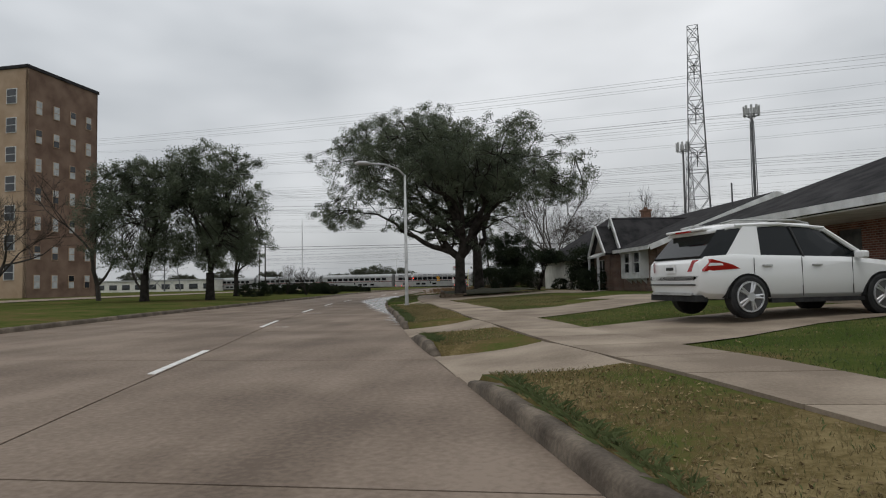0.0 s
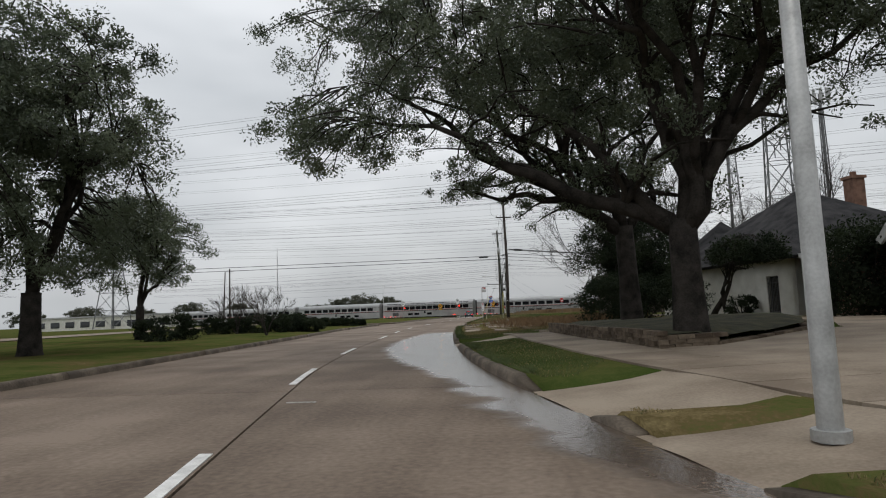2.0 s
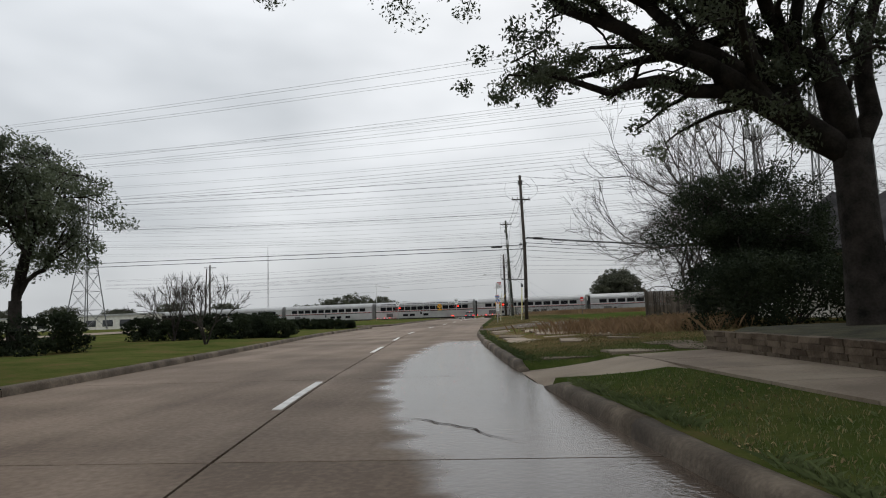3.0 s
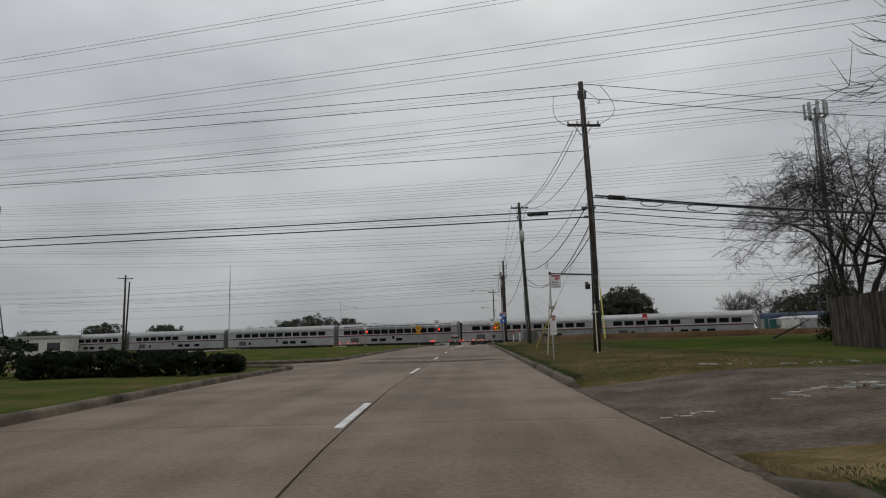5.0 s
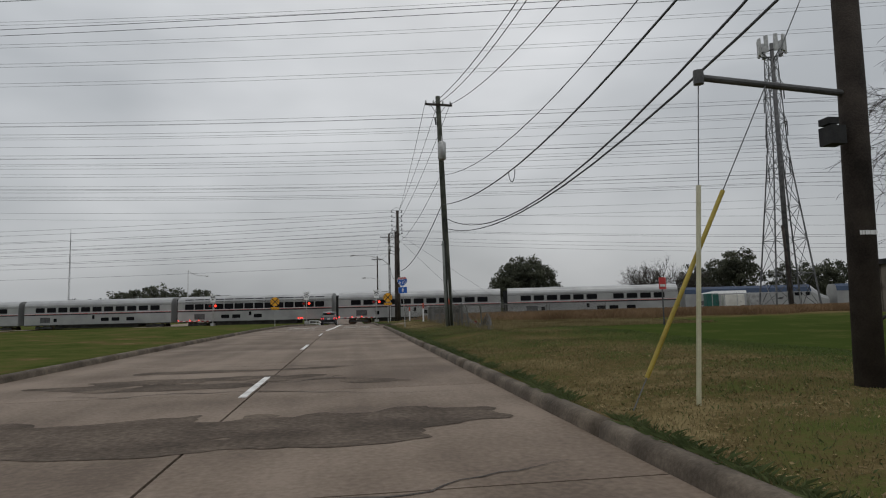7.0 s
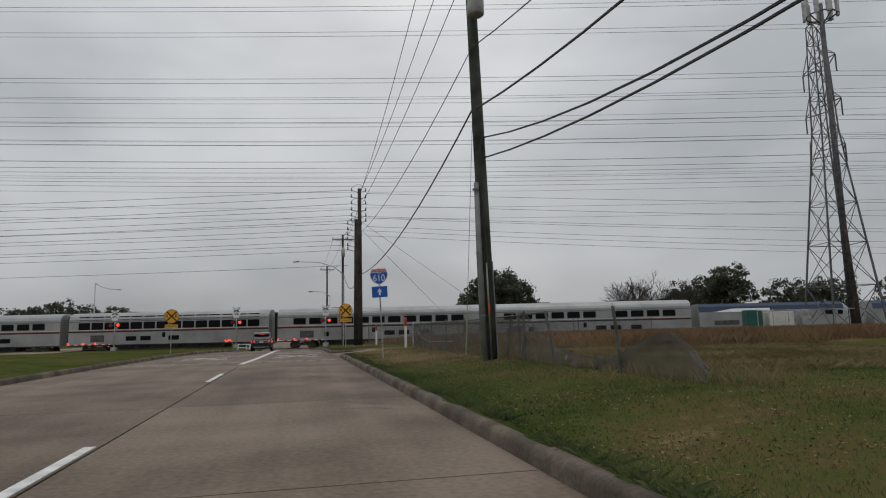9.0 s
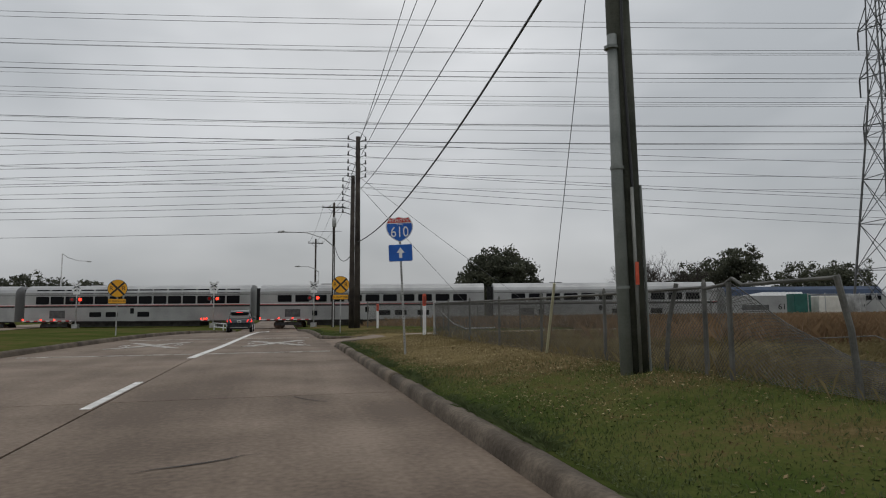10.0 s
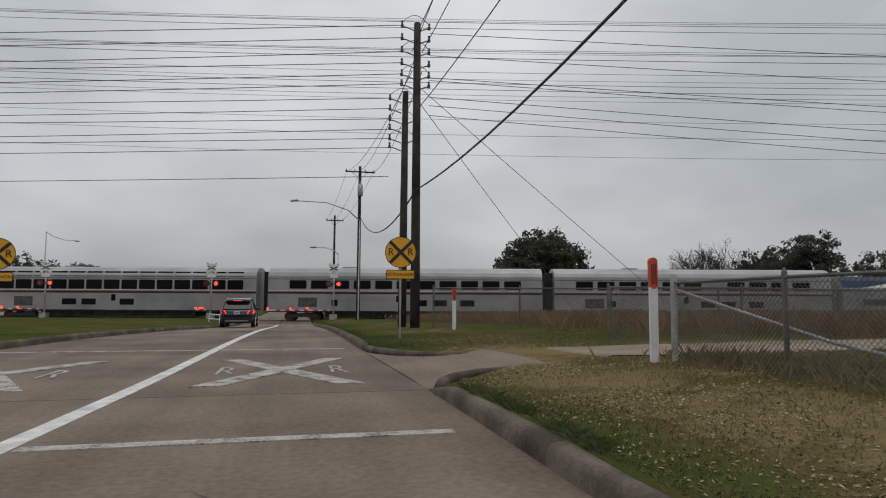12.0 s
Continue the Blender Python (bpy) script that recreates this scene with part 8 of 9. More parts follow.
def far_building(at, size, turn, wall_m, roof_m, label, bays=4, tall_roof=0.6):
    ob = thing("far_building", label, "building", "distant buildings", at=at, turn=turn)
    L, W, H = size
    part("wall", Mesh().box((0, 0, H / 2), (L, W, H)), wall_m, ob)
    part("roof", Mesh().box((0, 0, H + tall_roof / 2), (L + 0.6, W + 0.6, tall_roof)), roof_m, ob)
    for k in range(bays):
        x = -L / 2 + L * (k + 0.5) / bays
        part("window", Mesh().box((x, -W / 2 - 0.03, H * 0.5), (L / bays * 0.6, 0.08, H * 0.45)), M["glass"], ob)


far_building((18.5, 112, -0.8), (8.5, 8, 4.2), 0.0, M["siding"], M["teal"], "distant white shop with a teal roof band", 3, 1.5)
far_building((31, 134, -0.8), (5.5, 6, 6.2), 0.0, M["siding"], M["galv"], "distant pale tower block with railings", 2, 0.3)
far_building((-120, 92, -0.5), (60, 20, 4.0), -0.2, M["siding"], M["galv"], "long low pale warehouse", 10, 0.5)
far_building((-75, 150, -0.5), (26, 14, 5.0), -0.2, M["brick_tan"], M["roof"], "distant low tan brick building", 6, 0.5)
far_building((40.4, -4.6, 0.1), (10.5, 4.0, 3.45), 0.0, M["wood_fence"], M["roof"], "weathered board-sided shed beyond the weeds", 2, 0.35)
shed = [o for o in bpy.data.objects if o.name.startswith("far_building") and o.parent is None][-1]
for k in range(15):
    part("batten", Mesh().box((-5.2 + 0.74 * k, -2.04, 1.72), (0.12, 0.08, 3.44)), M["wood_fence"], shed)
for k in range(6):
    part("batten", Mesh().box((-5.29, -1.9 + 0.76 * k, 1.72), (0.08, 0.12, 3.44)), M["wood_fence"], shed)
for x, y, m, w, h, lab in ((42.2, 29.2, "cabinet_green", 1.4, 2.1, "green metal equipment cabinet at the foot of a tower"), (44.6, 28.6, "siding", 2.3, 1.9, "white metal equipment cabinet at the foot of a tower"), (46.8, 28.0, "galv", 1.0, 2.0, "grey metal equipment cabinet at the foot of a tower"), (34.2, -5.0, "galv", 0.8, 1.7, "grey metal equipment cabinet before a shed")):
    ob = thing("equipment_cabinet", lab, "equipment cabinet", "equipment cabinets", at=(x, y, 0.2), turn=-0.24)
    bevel(part("cabinet", Mesh().box((0, 0, h / 2), (w, 1.2, h)), M[m], ob), 0.05)
    part("door", Mesh().box((0, -0.61, h * 0.52), (w * 0.86, 0.03, h * 0.8)), M[m], ob)
    part("cabinet_handle", Mesh().box((w * 0.3, -0.64, h * 0.55), (0.04, 0.04, 0.2)), M["steel_dark"], ob)
yard = thing("yard_fence", "low pipe fence round equipment at a tower foot", "fence")
for k in range(8):
    part("post", Mesh().tube([(41.0 + 1.35 * k, 27.0 - 0.33 * k, 0.0), (41.0 + 1.35 * k, 27.0 - 0.33 * k, 2.3)], 0.04, 6), M["galv"], yard)
part("rail", Mesh().tube([(41.0, 27.0, 2.2), (50.45, 24.69, 2.2)], 0.03, 6), M["galv"], yard)

# white pipe rail beside the crossing
gr = thing("guard_rail", "curved white pipe rail beside the railway crossing", "guard rail", at=(-4.5, 43.0, level(44)))
for z in (0.35, 0.7):
    part("rail", Mesh().tube([(0.3, 0, z - 0.3), (0.1, 0.6, z), (-0.5, 3.5, z), (-1.6, 6.5, z)], 0.05, 8), M["sign_white"], gr, smooth=True)
for x, y in ((0.0, 1.0), (-0.5, 3.5), (-1.6, 6.5)):
    part("post", Mesh().tube([(x, y, -0.3), (x, y, 0.72)], 0.05, 8), M["sign_white"], gr)

# red stop sign by the far lane of the field
st = thing("stop_sign", "small red sign on a thin post in the field", "road sign", at=on_ground(12.72, -15.4), turn=0.3)
part("post", Mesh().box((0, 0.03, 0.95), (0.05, 0.04, 2.0)), M["steel_dark"], st)
part("sign_face", Mesh().prism(rounded(0.4, 0.5, 0.04), XA, ZA, (0, 0, 1.75), 0.01), M["sign_red"], st)
part("text_bar", Mesh().box((0, -0.008, 1.66), (0.3, 0.006, 0.1)), M["sign_white"], st)

# ---------------------------------------------------------------- grass and weeds


def blades(name, count, where, height, width, material, label, seed, bendy=0.5):
    """Single blades of grass scattered over a stretch of ground, as one object."""
    rng = np.random.default_rng(seed)
    pts = []
    while len(pts) < count:
        q = where(rng)
        if q is not None:
            pts.append((q[0], q[1], ground_z(q[0], q[1])))
    p = np.array(pts)
    n = len(p)
    ang = rng.random(n) * 2 * math.pi
    side = np.stack([np.cos(ang), np.sin(ang), np.zeros(n)], 1)
    h = height * (0.5 + 0.8 * rng.random(n))[:, None]
    lean = rng.normal(size=(n, 3)) * bendy * (1, 1, 0)
    w = width * (0.6 + 0.8 * rng.random(n))[:, None]
    v = np.stack([p - side * w - (0, 0, 0.02), p + side * w - (0, 0, 0.02), p + side * w * 0.5 + lean * h * 0.45 + h * (0, 0, 0.62), p + lean * h + h * (0, 0, 0.95)], 1).reshape(-1, 3)
    me = np_mesh(name, v, np.arange(n * 4).reshape(-1, 4), material)
    return tagged(new(name, me), label, "grass", kind="stuff")


def blocked(x, y):
    r = x - KERB_R(y)
    if in_apron(y, r) or in_apron(y - 0.3, r - 0.1) or in_apron(y + 0.3, r - 0.1):
        return True
    if y < -77.5 and 1.75 < r < 3.35:
        return True
    for pts, w, _, _ in drives:
        for (ax, ay), (bx, by) in zip(pts, pts[1:]):
            dx, dy = bx - ax, by - ay
            t = min(1, max(0, ((x - ax) * dx + (y - ay) * dy) / (dx * dx + dy * dy)))
            if math.hypot(x - ax - dx * t, y - ay - dy * t) < w / 2 + 0.1:
                return True
    return False


def verge(y0, y1, o0, o1, dry):
    def pick(rng):
        y, o = rng.uniform(y0, y1), o0 + (o1 - o0) * rng.random() ** 1.4
        x = KERB_R(y) + o
        d = dryness(x, y) + 0.5
        if rng.random() > (d if dry else 1 - d):
            return None
        return None if blocked(x, y) else (x, y)
    return pick


M["blade_green"] = mat("grass_blades_green", (0.052, 0.076, 0.025), (0.125, 0.147, 0.058), 0.8, 0.4, 6, 0.0)
M["blade_dry"] = mat("grass_blades_dry", (0.13, 0.098, 0.042), (0.29, 0.235, 0.12), 0.9, 0.4, 6, 0.0)
blades("verge_grass", 95000, verge(-60, 16, 0.2, 7.5, False), 0.03, 0.002, M["blade_green"], "short green verge grass", 101)
blades("verge_dry_grass", 120000, verge(-60, 16, 0.2, 7.5, True), 0.03, 0.002, M["blade_dry"], "short straw-coloured verge grass", 102)
blades("lawn_grass", 58000, verge(-122, -70, 0.2, 9.0, False), 0.036, 0.0024, M["blade_green"], "short green lawn grass", 103)
blades("lawn_dry_grass", 58000, verge(-122, -70, 0.2, 9.0, True), 0.034, 0.0022, M["blade_dry"], "short straw-coloured lawn grass", 104)


def field(rng):
    x, y = rng.uniform(6.4, 75.0), rng.uniform(-4.0, 50.0)
    if x - 6.4 < 5.0 * rng.random() ** 0.7 or y < -3.5 + (x - 8) * 0.12 + 6 * noise.noise((x * 0.1, 0, 0)) or y > 52 - 0.25 * x or (x < 13 and 1.0 < y < 13.0) or blocked(x, y):
        return None
    return (x, y)


M["weed"] = mat("tall_dry_weeds", (0.14, 0.085, 0.045), (0.30, 0.20, 0.115), 0.9, 0.3, 6, 0.0)
blades("tall_weeds", 130000, field, 0.55, 0.0052, M["weed"], "tall dry russet weeds in a vacant field", 105, 0.35)


def kerb_edge(rng):
    y = rng.uniform(-122, 20)
    if any(a - 0.9 < y < b + 0.9 for a, b in APRONS) or noise.noise((y * 0.7, 3.0, 0)) < -0.1:
        return None
    return (KERB_R(y) + 0.17 + 0.12 * rng.random(), y)


blades("kerb_grass", 16000, kerb_edge, 0.075, 0.0028, M["blade_green"], "ragged grass hanging over the kerb", 109, 1.1)


def near_field(rng):
    x, y = rng.uniform(5.7, 16.0), rng.uniform(-14.0, 7.5)
    return None if blocked(x, y) else (x, y)


blades("field_grass", 40000, near_field, 0.12, 0.004, M["blade_dry"], "short matted straw grass behind a fence", 108, 0.9)


def along_fence(rng):
    y = rng.uniform(-16, 7)
    return (rng.normal(5.75, 0.35), y) if not blocked(5.75, y) else None


blades("fence_weeds", 3000, along_fence, 0.22, 0.0018, M["blade_dry"], "dry weeds along a chain-link fence", 106, 0.3)

# ---------------------------------------------------------------- markings
DASHES = [-122.9, -113.6, -104.3, -95.0, -86.7, -78.9, -68.0, -60.0, -51.5, -39.35, -27.2, -15.0, -2.8]


def paint(name, verts, parent, lift=0.009, worn=False):
    """A thin raised plate of paint with its corners on the road."""
    up = [(x, y, level(y) + lift) for x, y in verts]
    dn = [(x, y, level(y) - 0.004) for x, y in verts]
    n = len(verts)
    return part(name, Mesh().add(up + dn, [tuple(range(n))] + [(i, n + i, n + (i + 1) % n, (i + 1) % n) for i in range(n)]), M["mark_worn"] if worn else M["mark"], parent)


marks = thing("road_markings", "worn white lane paint on the road", "road marking", kind="structure")
for y in DASHES:
    pts = [(LANE(v) - 0.16, v) for v in (y - 3.05, y - 1.5, y)] + [(LANE(v) - 0.04, v) for v in (y, y - 1.5, y - 3.05)]
    paint("dash", pts[::-1], marks)
for x0, x1, y in ((6.30, 6.70, -107.4), (4.13, 4.90, -99.2), (2.62, 3.02, -92.0)):
    paint("survey_mark", [(x0, y), (x1, y - 0.02), (x1, y + 0.05), (x0, y + 0.06)], marks, worn=True)
y = 2.8
while y < 45:
    paint("solid_line", [(LANE(y) - 0.16, y), (LANE(y) + 0.04, y), (LANE(y + 1.5) + 0.04, y + 1.5), (LANE(y + 3) + 0.04, y + 3), (LANE(y + 3) - 0.16, y + 3), (LANE(y + 1.5) - 0.16, y + 1.5)], marks)
    y += 3.0
for y, w in ((4.25, 0.16), (13.9, 0.16), (45.5, 0.5)):
    paint("cross_line", [(KERB_L(y) + 0.5, y), (LANE(y) - 0.2, y), (LANE(y) - 0.2, y + w), (KERB_L(y) + 0.5, y + w)], marks, worn=True)
    paint("cross_line", [(LANE(y) + 0.08, y), (KERB_R(y) - 0.4, y), (KERB_R(y) - 0.4, y + w), (LANE(y) + 0.08, y + w)], marks, worn=True)
for cx in ((LANE(9.5) + KERB_R(9.5)) / 2 - 0.1, (LANE(9.5) + KERB_L(9.5)) / 2):
    for s in (-1, 1):
        paint("cross_stroke", [(cx - s * 0.95 - 0.2, 7.7), (cx - s * 0.95 + 0.2, 7.7), (cx + s * 0.95 + 0.2, 11.5), (cx + s * 0.95 - 0.2, 11.5)], marks, 0.011 + 0.004 * (s > 0), True)
        ob = part("letter", text_mesh("R", 0.62, M["mark_worn"], 0.003), None, marks)
        ob.location, ob.scale = (cx + s * 0.88, 9.5, level(9.5) + 0.008), (0.85, 2.4, 1)


# ---------------------------------------------------------------- wear on the road: patches, cracks


def blot(name, x_of, y0, y1, half, thresh, material, z, cell, seed, stretch=(0.9, 0.35)):
    """A thin irregular sheet on the road, cut out along a noise contour."""
    ms, nu, nv = Mesh(), int(2 * half / cell), int((y1 - y0) / cell)

    def field_at(i, j):
        y = y0 + j * cell
        u, v = i * cell / half - 1, 2 * j / nv - 1
        x = x_of(y) + u * half
        edge = max(abs(u) ** 3, abs(v) ** 4)
        f = noise.fractal((x * stretch[0] + seed, y * stretch[1], seed * 1.7), 0.8, 2.0, 4) - edge * 1.3 - thresh
        return (x, y, level(y) + z), f

    grid = [[field_at(i, j) for i in range(nu + 1)] for j in range(nv + 1)]
    for j in range(nv):
        for i in range(nu):
            c = [grid[j][i], grid[j][i + 1], grid[j + 1][i + 1], grid[j + 1][i]]
            out = []
            for k in range(4):
                (p, f), (q, g) = c[k], c[(k + 1) % 4]
                if f > 0:
                    out.append(p)
                if (f > 0) != (g > 0):
                    t = f / (f - g)
                    out.append(tuple(p[m] + (q[m] - p[m]) * t for m in range(3)))
            if len(out) > 2:
                ms.add(out, [tuple(range(len(out)))])
    return part(name, ms, material, road) if ms.f else None


for y0, y1, c, half, thr, sd in ((-34.2, -31.6, -2.7, 4.4, -0.6, 7.0), (-29.0, -26.6, -2.7, 4.4, -0.55, 9.0), (-25.9, -25.0, -2.7, 4.4, -0.25, 11.0), (24.5, 25.5, -1.2, 2.8, -0.4, 19.0)):
    blot("asphalt_patch", lambda v, c=c: c, y0, y1, half, thr, M["asphalt"], 0.005, 0.12, sd, (0.5, 0.8))


def crack(x, y, turn, length, seed, width=0.014, owner=None, material=None):
    rng = random.Random(seed)
    ms, p, a = Mesh(), Vector((x, y, 0)), turn
    left, right = [], []
    n = int(length / 0.18)
    for k in range(n + 1):
        w = width * (0.5 + rng.random()) * math.sin(math.pi * (0.06 + 0.9 * k / n))
        s = Vector((-math.sin(a), math.cos(a), 0)) * w
        z = level(p.y) + 0.0065 if owner is None else ground_z(p.x, p.y) + 0.026
        left.append((p.x + s.x, p.y + s.y, z))
        right.append((p.x - s.x, p.y - s.y, z))
        a += rng.uniform(-0.5, 0.5) + (turn - a) * 0.3
        p = p + Vector((math.cos(a), math.sin(a), 0)) * 0.18
    ms.add(left + right, [(k + n + 1, k + n + 2, k + 1, k) for k in range(n)])
    part("crack", ms, material or M["road_base"], owner or road)


for k, (x, y, turn, length) in enumerate(((1.5, -12.4, 2.9, 1.6), (1.6, -13.2, 2.6, 1.4), (1.5, -19.5, 2.7, 1.5), (-0.8, -9.4, 0.3, 1.2), (0.9, -6.1, 2.8, 0.9), (1.4, 1.5, 2.5, 2.4), (1.5, -24.0, 3.0, 3.0), (1.2, -30.5, 3.05, 7.5), (1.4, -35.2, 3.2, 8.0), (1.2, -26.2, 3.1, 6.0), (-3.0, -28.2, 0.2, 4.0), (1.0, -44.0, 2.8, 1.8), (-4.8, -40.0, 1.2, 3.5), (-3.4, -52.0, 0.6, 2.4), (3.5, -84.0, 2.4, 2.0), (7.0, -103.0, 2.6, 2.2), (4.4, -99.5, 1.2, 3.0))):
    crack(x, y, turn, length, 200 + k, 0.02 if y < -25 and y > -36 else 0.013)

side = [o for o in bpy.data.objects if o.name.startswith("driveway") and o.get("label", "").startswith("cracked brown asphalt")]
rng_c = random.Random(31)
for k in range(22):
    for o in side[-1:]:
        crack(rng_c.uniform(5.6, 14), rng_c.uniform(-56.6, -49.6), rng_c.choice((0.1, 3.0, 0.4, 1.4)), rng_c.uniform(1.0, 3.2), 300 + k, 0.02, o, M["walk"] if k % 3 == 0 else None)

# ---------------------------------------------------------------- pieces: road slabs, gutter, sidewalk slabs


def lane_slab(y0, y1):
    """A slab of the kerb-side lane, with the film of rain that lies towards the kerb."""
    ms, cols, wet = Mesh(), 14, []
    n = max(1, int((y1 - y0) / 1.0))
    for k in range(n + 1):
        v = y0 + (y1 - y0) * k / n
        xa, xb = LANE(v) + 0.015, KERB_R(v) - 0.03
        for c in range(cols + 1):
            x = xa + (xb - xa) * c / cols
            ms.v.append((x, v, level(v)))
            d = KERB_R(v) - x
            width = 0.5 + 0.7 * smooth01(v, -102, -91) + 1.4 * smooth01(v, -91, -80) - 0.6 * smooth01(v, -76, -66)
            wet.append(smooth01(width + 0.5 - d, 0.0, 1.3) * smooth01(v, -112, -104) * (1 - smooth01(v, -70, -60)) * 0.85)
    w = cols + 1
    ms.f = [(k * w + c, k * w + c + 1, (k + 1) * w + c + 1, (k + 1) * w + c) for k in range(n) for c in range(cols)]
    m = len(ms.v)
    rim = [c for c in range(w)] + [k * w + cols for k in range(1, n + 1)] + [n * w + c for c in range(cols - 1, -1, -1)] + [k * w for k in range(n - 1, 0, -1)]
    ms.v += [(ms.v[i][0], ms.v[i][1], ms.v[i][2] - 0.05) for i in rim]
    q = len(rim)
    ms.f += [(rim[i], m + i, m + (i + 1) % q, rim[(i + 1) % q]) for i in range(q)]
    me = ms.data("slab", M["road"])
    me.attributes.new("wet", "FLOAT", "POINT").data.foreach_set("value", wet + [0.0] * q)
    return me


y = -170.0
i = 0
while y < 130:
    e = min(130, y + 6.1)
    part("slab", strip("s", lambda v: KERB_L(v) + 0.06, lambda v: LANE(v) - 0.015, y + 0.012, e - 0.012, 0.0, None, 2.0, 0.05), M["road"], road)
    part("slab", lane_slab(y + 0.012, e - 0.012), None, road)
    y, i = e, i + 1
sidewalk = thing("sidewalk", "stained concrete sidewalk of square slabs", "sidewalk", kind="structure")
y = -150.0
while y < -78.5:
    part("slab", strip("s", lambda v: KERB_R(v) + 1.86, lambda v: KERB_R(v) + 3.25, y + 0.012, y + 1.5 - 0.012, 0.035, None, 0.75, 0.12, zf=lambda x, v: level(v) + rise(x, v)), M["walk"], sidewalk)
    y += 1.5

# broken slabs and bare dirt beyond the last driveway
M["dirt"] = mat("bare_dirt", (0.085, 0.062, 0.042), (0.19, 0.148, 0.105), 0.95, 1.2, 18, 0.6)
broken = thing("broken_sidewalk", "heaved and cracked concrete slabs half buried in dirt", "sidewalk", kind="structure")
rng_b = random.Random(77)
y = -77.6
while y < -58.8:
    for o in (0.5, 1.75, 3.0):
        if rng_b.random() < 0.16:
            continue
        x = KERB_R(y + 0.8) + o + 0.6
        w, d = rng_b.uniform(1.05, 1.25), rng_b.uniform(1.3, 1.55)
        out = []
        for k in range(10):
            a = 2 * math.pi * k / 10
            q = max(abs(math.cos(a)), abs(math.sin(a)))
            out.append((math.cos(a) / q * w / 2 * rng_b.uniform(0.86, 1.0), math.sin(a) / q * d / 2 * rng_b.uniform(0.86, 1.0)))
        sl = part("slab", Mesh().prism(out, (1, 0, 0), (0, 1, 0), (0, 0, 0), 0.09), M["dirt"] if rng_b.random() < 0.4 else M["walk"], broken)
        sl.location = (x, y + 0.8, ground_z(x, y + 0.8) + rng_b.uniform(-0.045, -0.022))
        sl.rotation_euler = (rng_b.uniform(-0.04, 0.04), rng_b.uniform(-0.04, 0.04), rng_b.uniform(-0.12, 0.12))
    y += 1.6


def tuft(rng):
    return (rng.normal(8.2, 1.4), rng.normal(-67.5, 1.6))


blades("weed_tuft", 4000, tuft, 0.42, 0.006, M["weed"], "dry tall weeds beside broken slabs", 107, 0.35)


def litter_leaves(name, count, where, size, material, label, seed):
    """Flat fallen leaves and scraps of thatch lying at all angles on the ground, as one object."""
    rng = np.random.default_rng(seed)
    pts = []
    while len(pts) < count:
        q = where(rng)
        if q is not None and noise.noise((q[0] * 0.8, q[1] * 0.8, 2.0)) > -0.45 + 0.6 * rng.random():
            pts.append((q[0], q[1], ground_z(q[0], q[1]) + 0.012))
    p = np.array(pts)
    n = len(p)
    u = rng.normal(size=(n, 3)) * (1, 1, 0.35)
    u /= np.linalg.norm(u, axis=1)[:, None]
    w = np.cross(u, rng.normal(size=(n, 3)) * (0.3, 0.3, 1.0))
    w /= np.linalg.norm(w, axis=1)[:, None]
    s = size * (0.5 + rng.random(n))[:, None]
    v = np.stack([p - u * s, p - w * s * 0.45, p + u * s, p + w * s * 0.45], 1).reshape(-1, 3)
    me = np_mesh(name, v, np.arange(n * 4).reshape(-1, 4), material)
    return tagged(new(name, me), label, "leaf litter", kind="stuff")


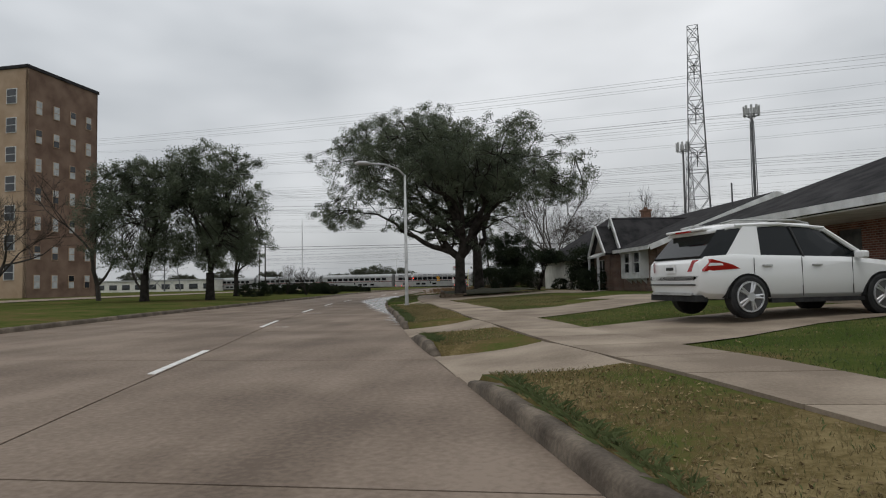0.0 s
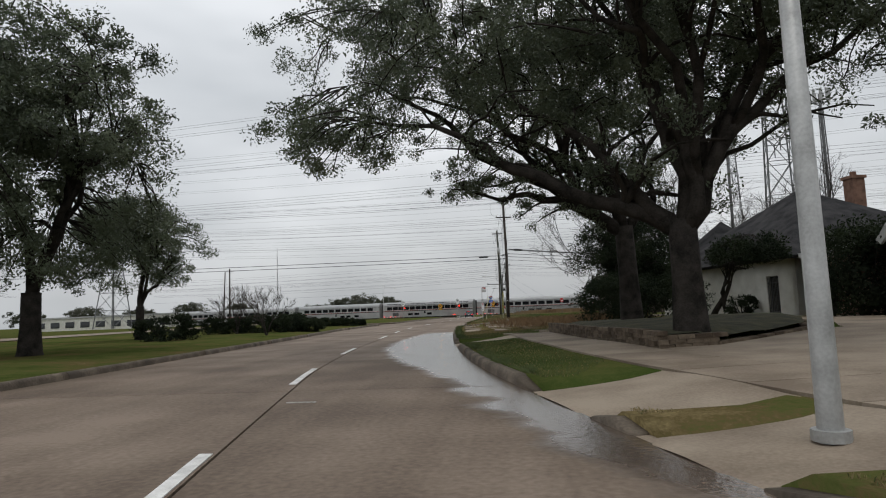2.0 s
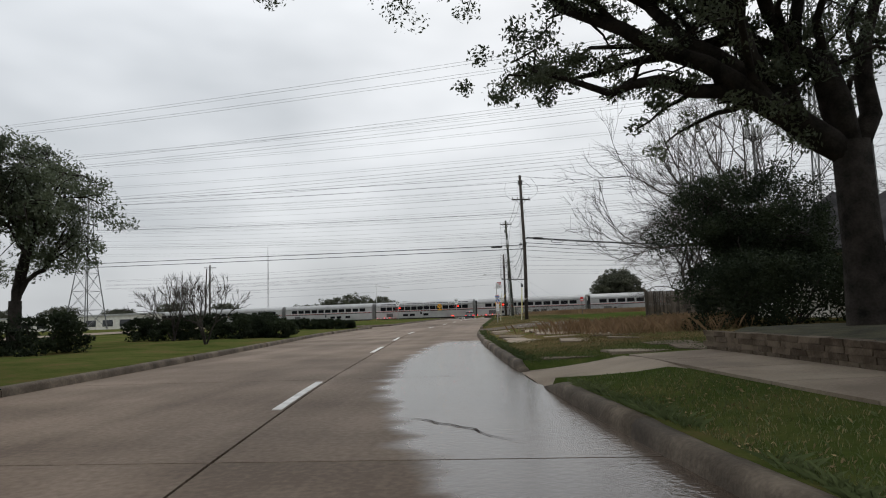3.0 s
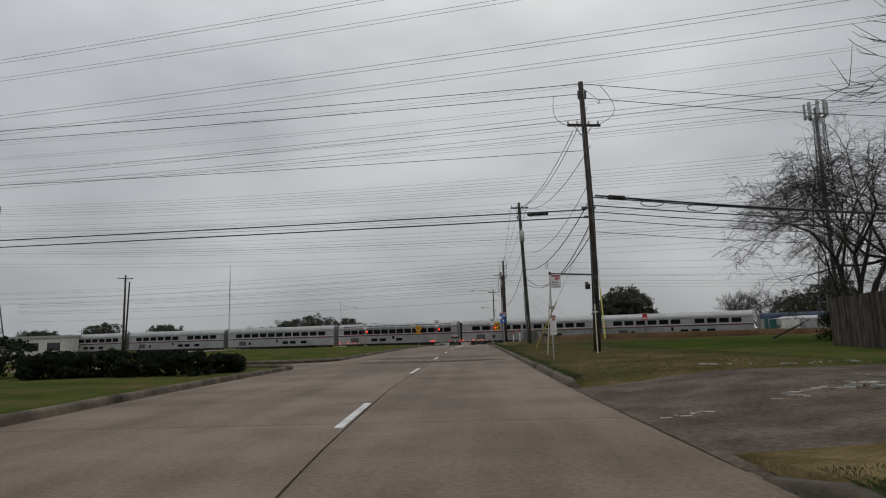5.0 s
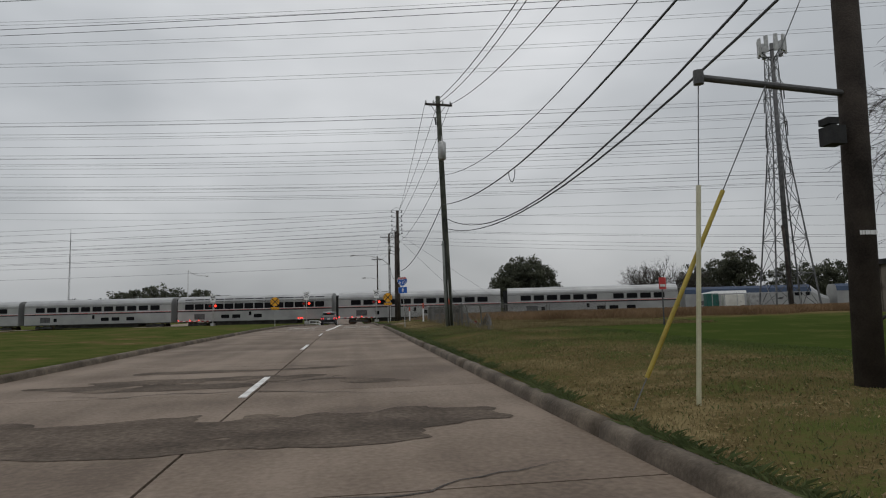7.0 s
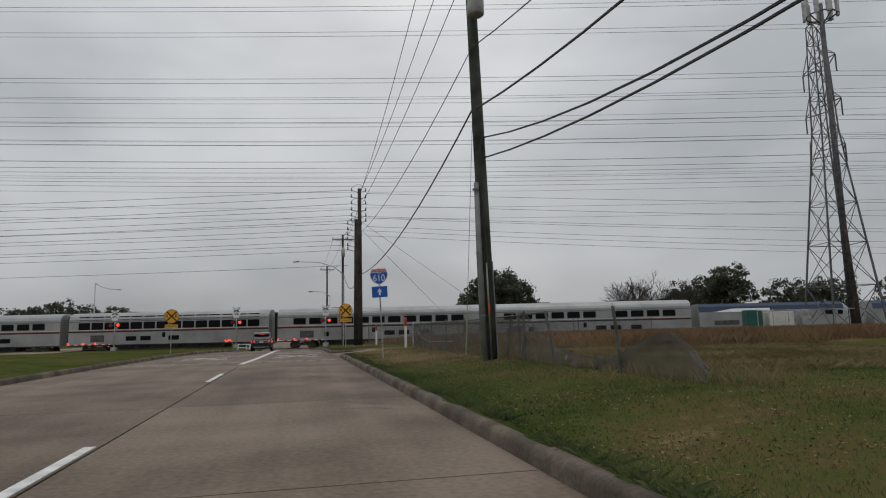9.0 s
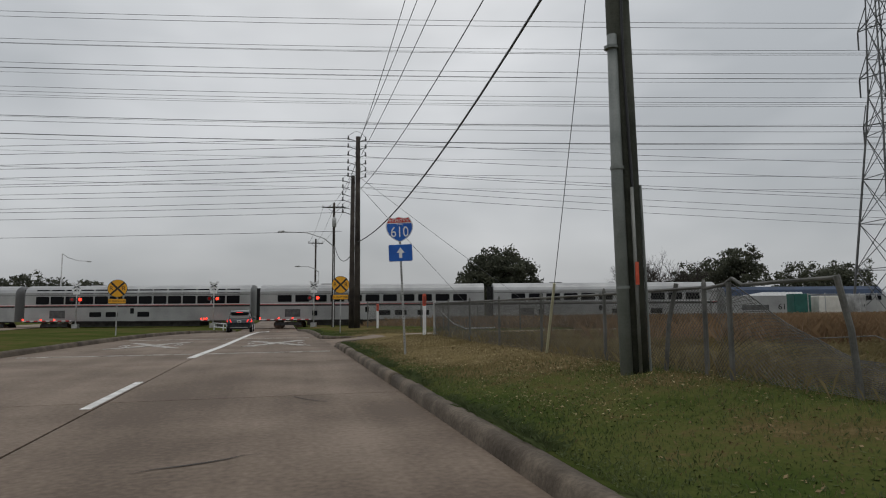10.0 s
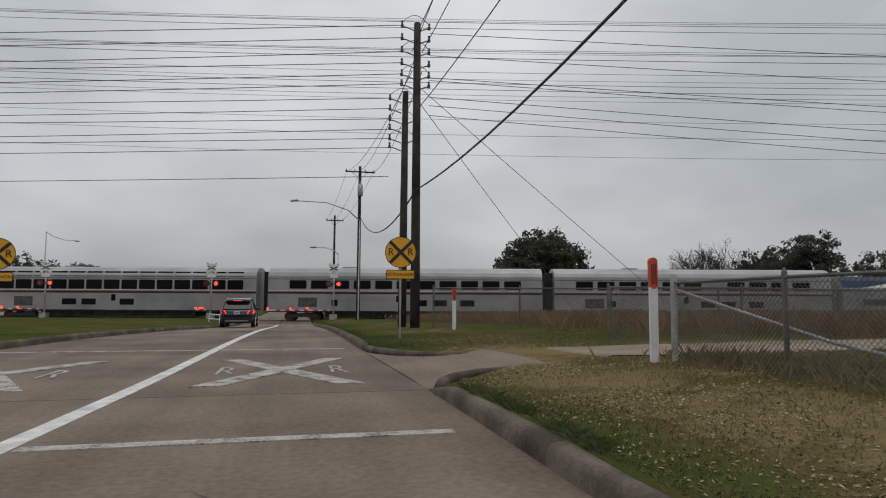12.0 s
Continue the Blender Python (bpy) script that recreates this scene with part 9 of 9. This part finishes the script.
M["thatch"] = mat("bleached_grass_thatch", (0.20, 0.155, 0.075), (0.46, 0.38, 0.22), 0.9, 1.5, 9, 0.0)
M["dead_leaf"] = mat("dead_leaves", (0.085, 0.055, 0.028), (0.36, 0.27, 0.14), 0.9, 1.5, 9, 0.0)
M["weed_leaf"] = mat("broad_weed_leaves", (0.035, 0.050, 0.016), (0.095, 0.110, 0.038), 0.8, 1.5, 9, 0.0)
litter_leaves("leaf_litter", 26000, verge(-50, 14, 0.3, 7.5, True), 0.017, M["dead_leaf"], "fallen tan leaves and thatch on the verge", 121)
litter_leaves("grass_thatch", 10000, verge(-9, 14, 0.3, 4.6, True), 0.017, M["thatch"], "bleached grass thatch on the verge", 124)
litter_leaves("broad_weeds", 26000, verge(-50, 14, 0.2, 7.5, False), 0.014, M["weed_leaf"], "low broad-leaved weeds among the grass", 122)
rng_k = random.Random(77)
crumbs = Mesh()
for k in range(46):
    u = rng_k.random()
    x, y = (2.3 + 3.8 * u, -54.5 + 1.2 * u + rng_k.gauss(0, 0.16)) if k % 3 else (rng_k.uniform(5.4, 9.0), -47.6 + rng_k.gauss(0, 0.2) + 0.3 * u)
    w, d, a = rng_k.uniform(0.03, 0.20), rng_k.uniform(0.02, 0.055), rng_k.gauss(0.2, 0.35)
    ring = [(x + w * c * math.cos(a) - d * e * math.sin(a), y + w * c * math.sin(a) + d * e * math.cos(a)) for c, e in ((-1, -0.3), (-0.3, -1), (0.8, -0.7), (1, 0.4), (0.1, 1), (-0.8, 0.6))]
    u = min(1.0, (x - KERB_R(y) + 0.06) / apron_depth(y))
    z = level(y) + 0.012 + (rise(x, y) + 0.02) * u
    crumbs.add([(*p, z + 0.009) for p in ring] + [(*p, z - 0.02) for p in ring], [tuple(range(6))] + [(i, 6 + i, 6 + (i + 1) % 6, (i + 1) % 6) for i in range(6)])
tagged(part("concrete_crumbs", crumbs, M["mark_worn"]), "pale broken concrete crumbs on a side entrance", "rubble", kind="stuff")
litter_leaves("leaf_litter", 12000, verge(-122, -70, 0.2, 8.0, True), 0.018, M["dead_leaf"], "fallen oak leaves on the lawn", 123)
branch = thing("fallen_branch", "bare fallen branch lying in a field", "branch", at=on_ground(20.8, -17.6))
part("stem", Mesh().tube([(0, 0, 0.0), (0.9, 0.2, 0.35), (1.9, 0.3, 0.75), (2.9, 0.2, 1.35)], [0.07, 0.06, 0.045, 0.02], 7), M["twig"], branch)
part("twig", Mesh().tube([(0.9, 0.2, 0.35), (1.6, -0.3, 0.85), (2.0, -0.5, 1.1)], [0.035, 0.025, 0.01], 5), M["twig"], branch)
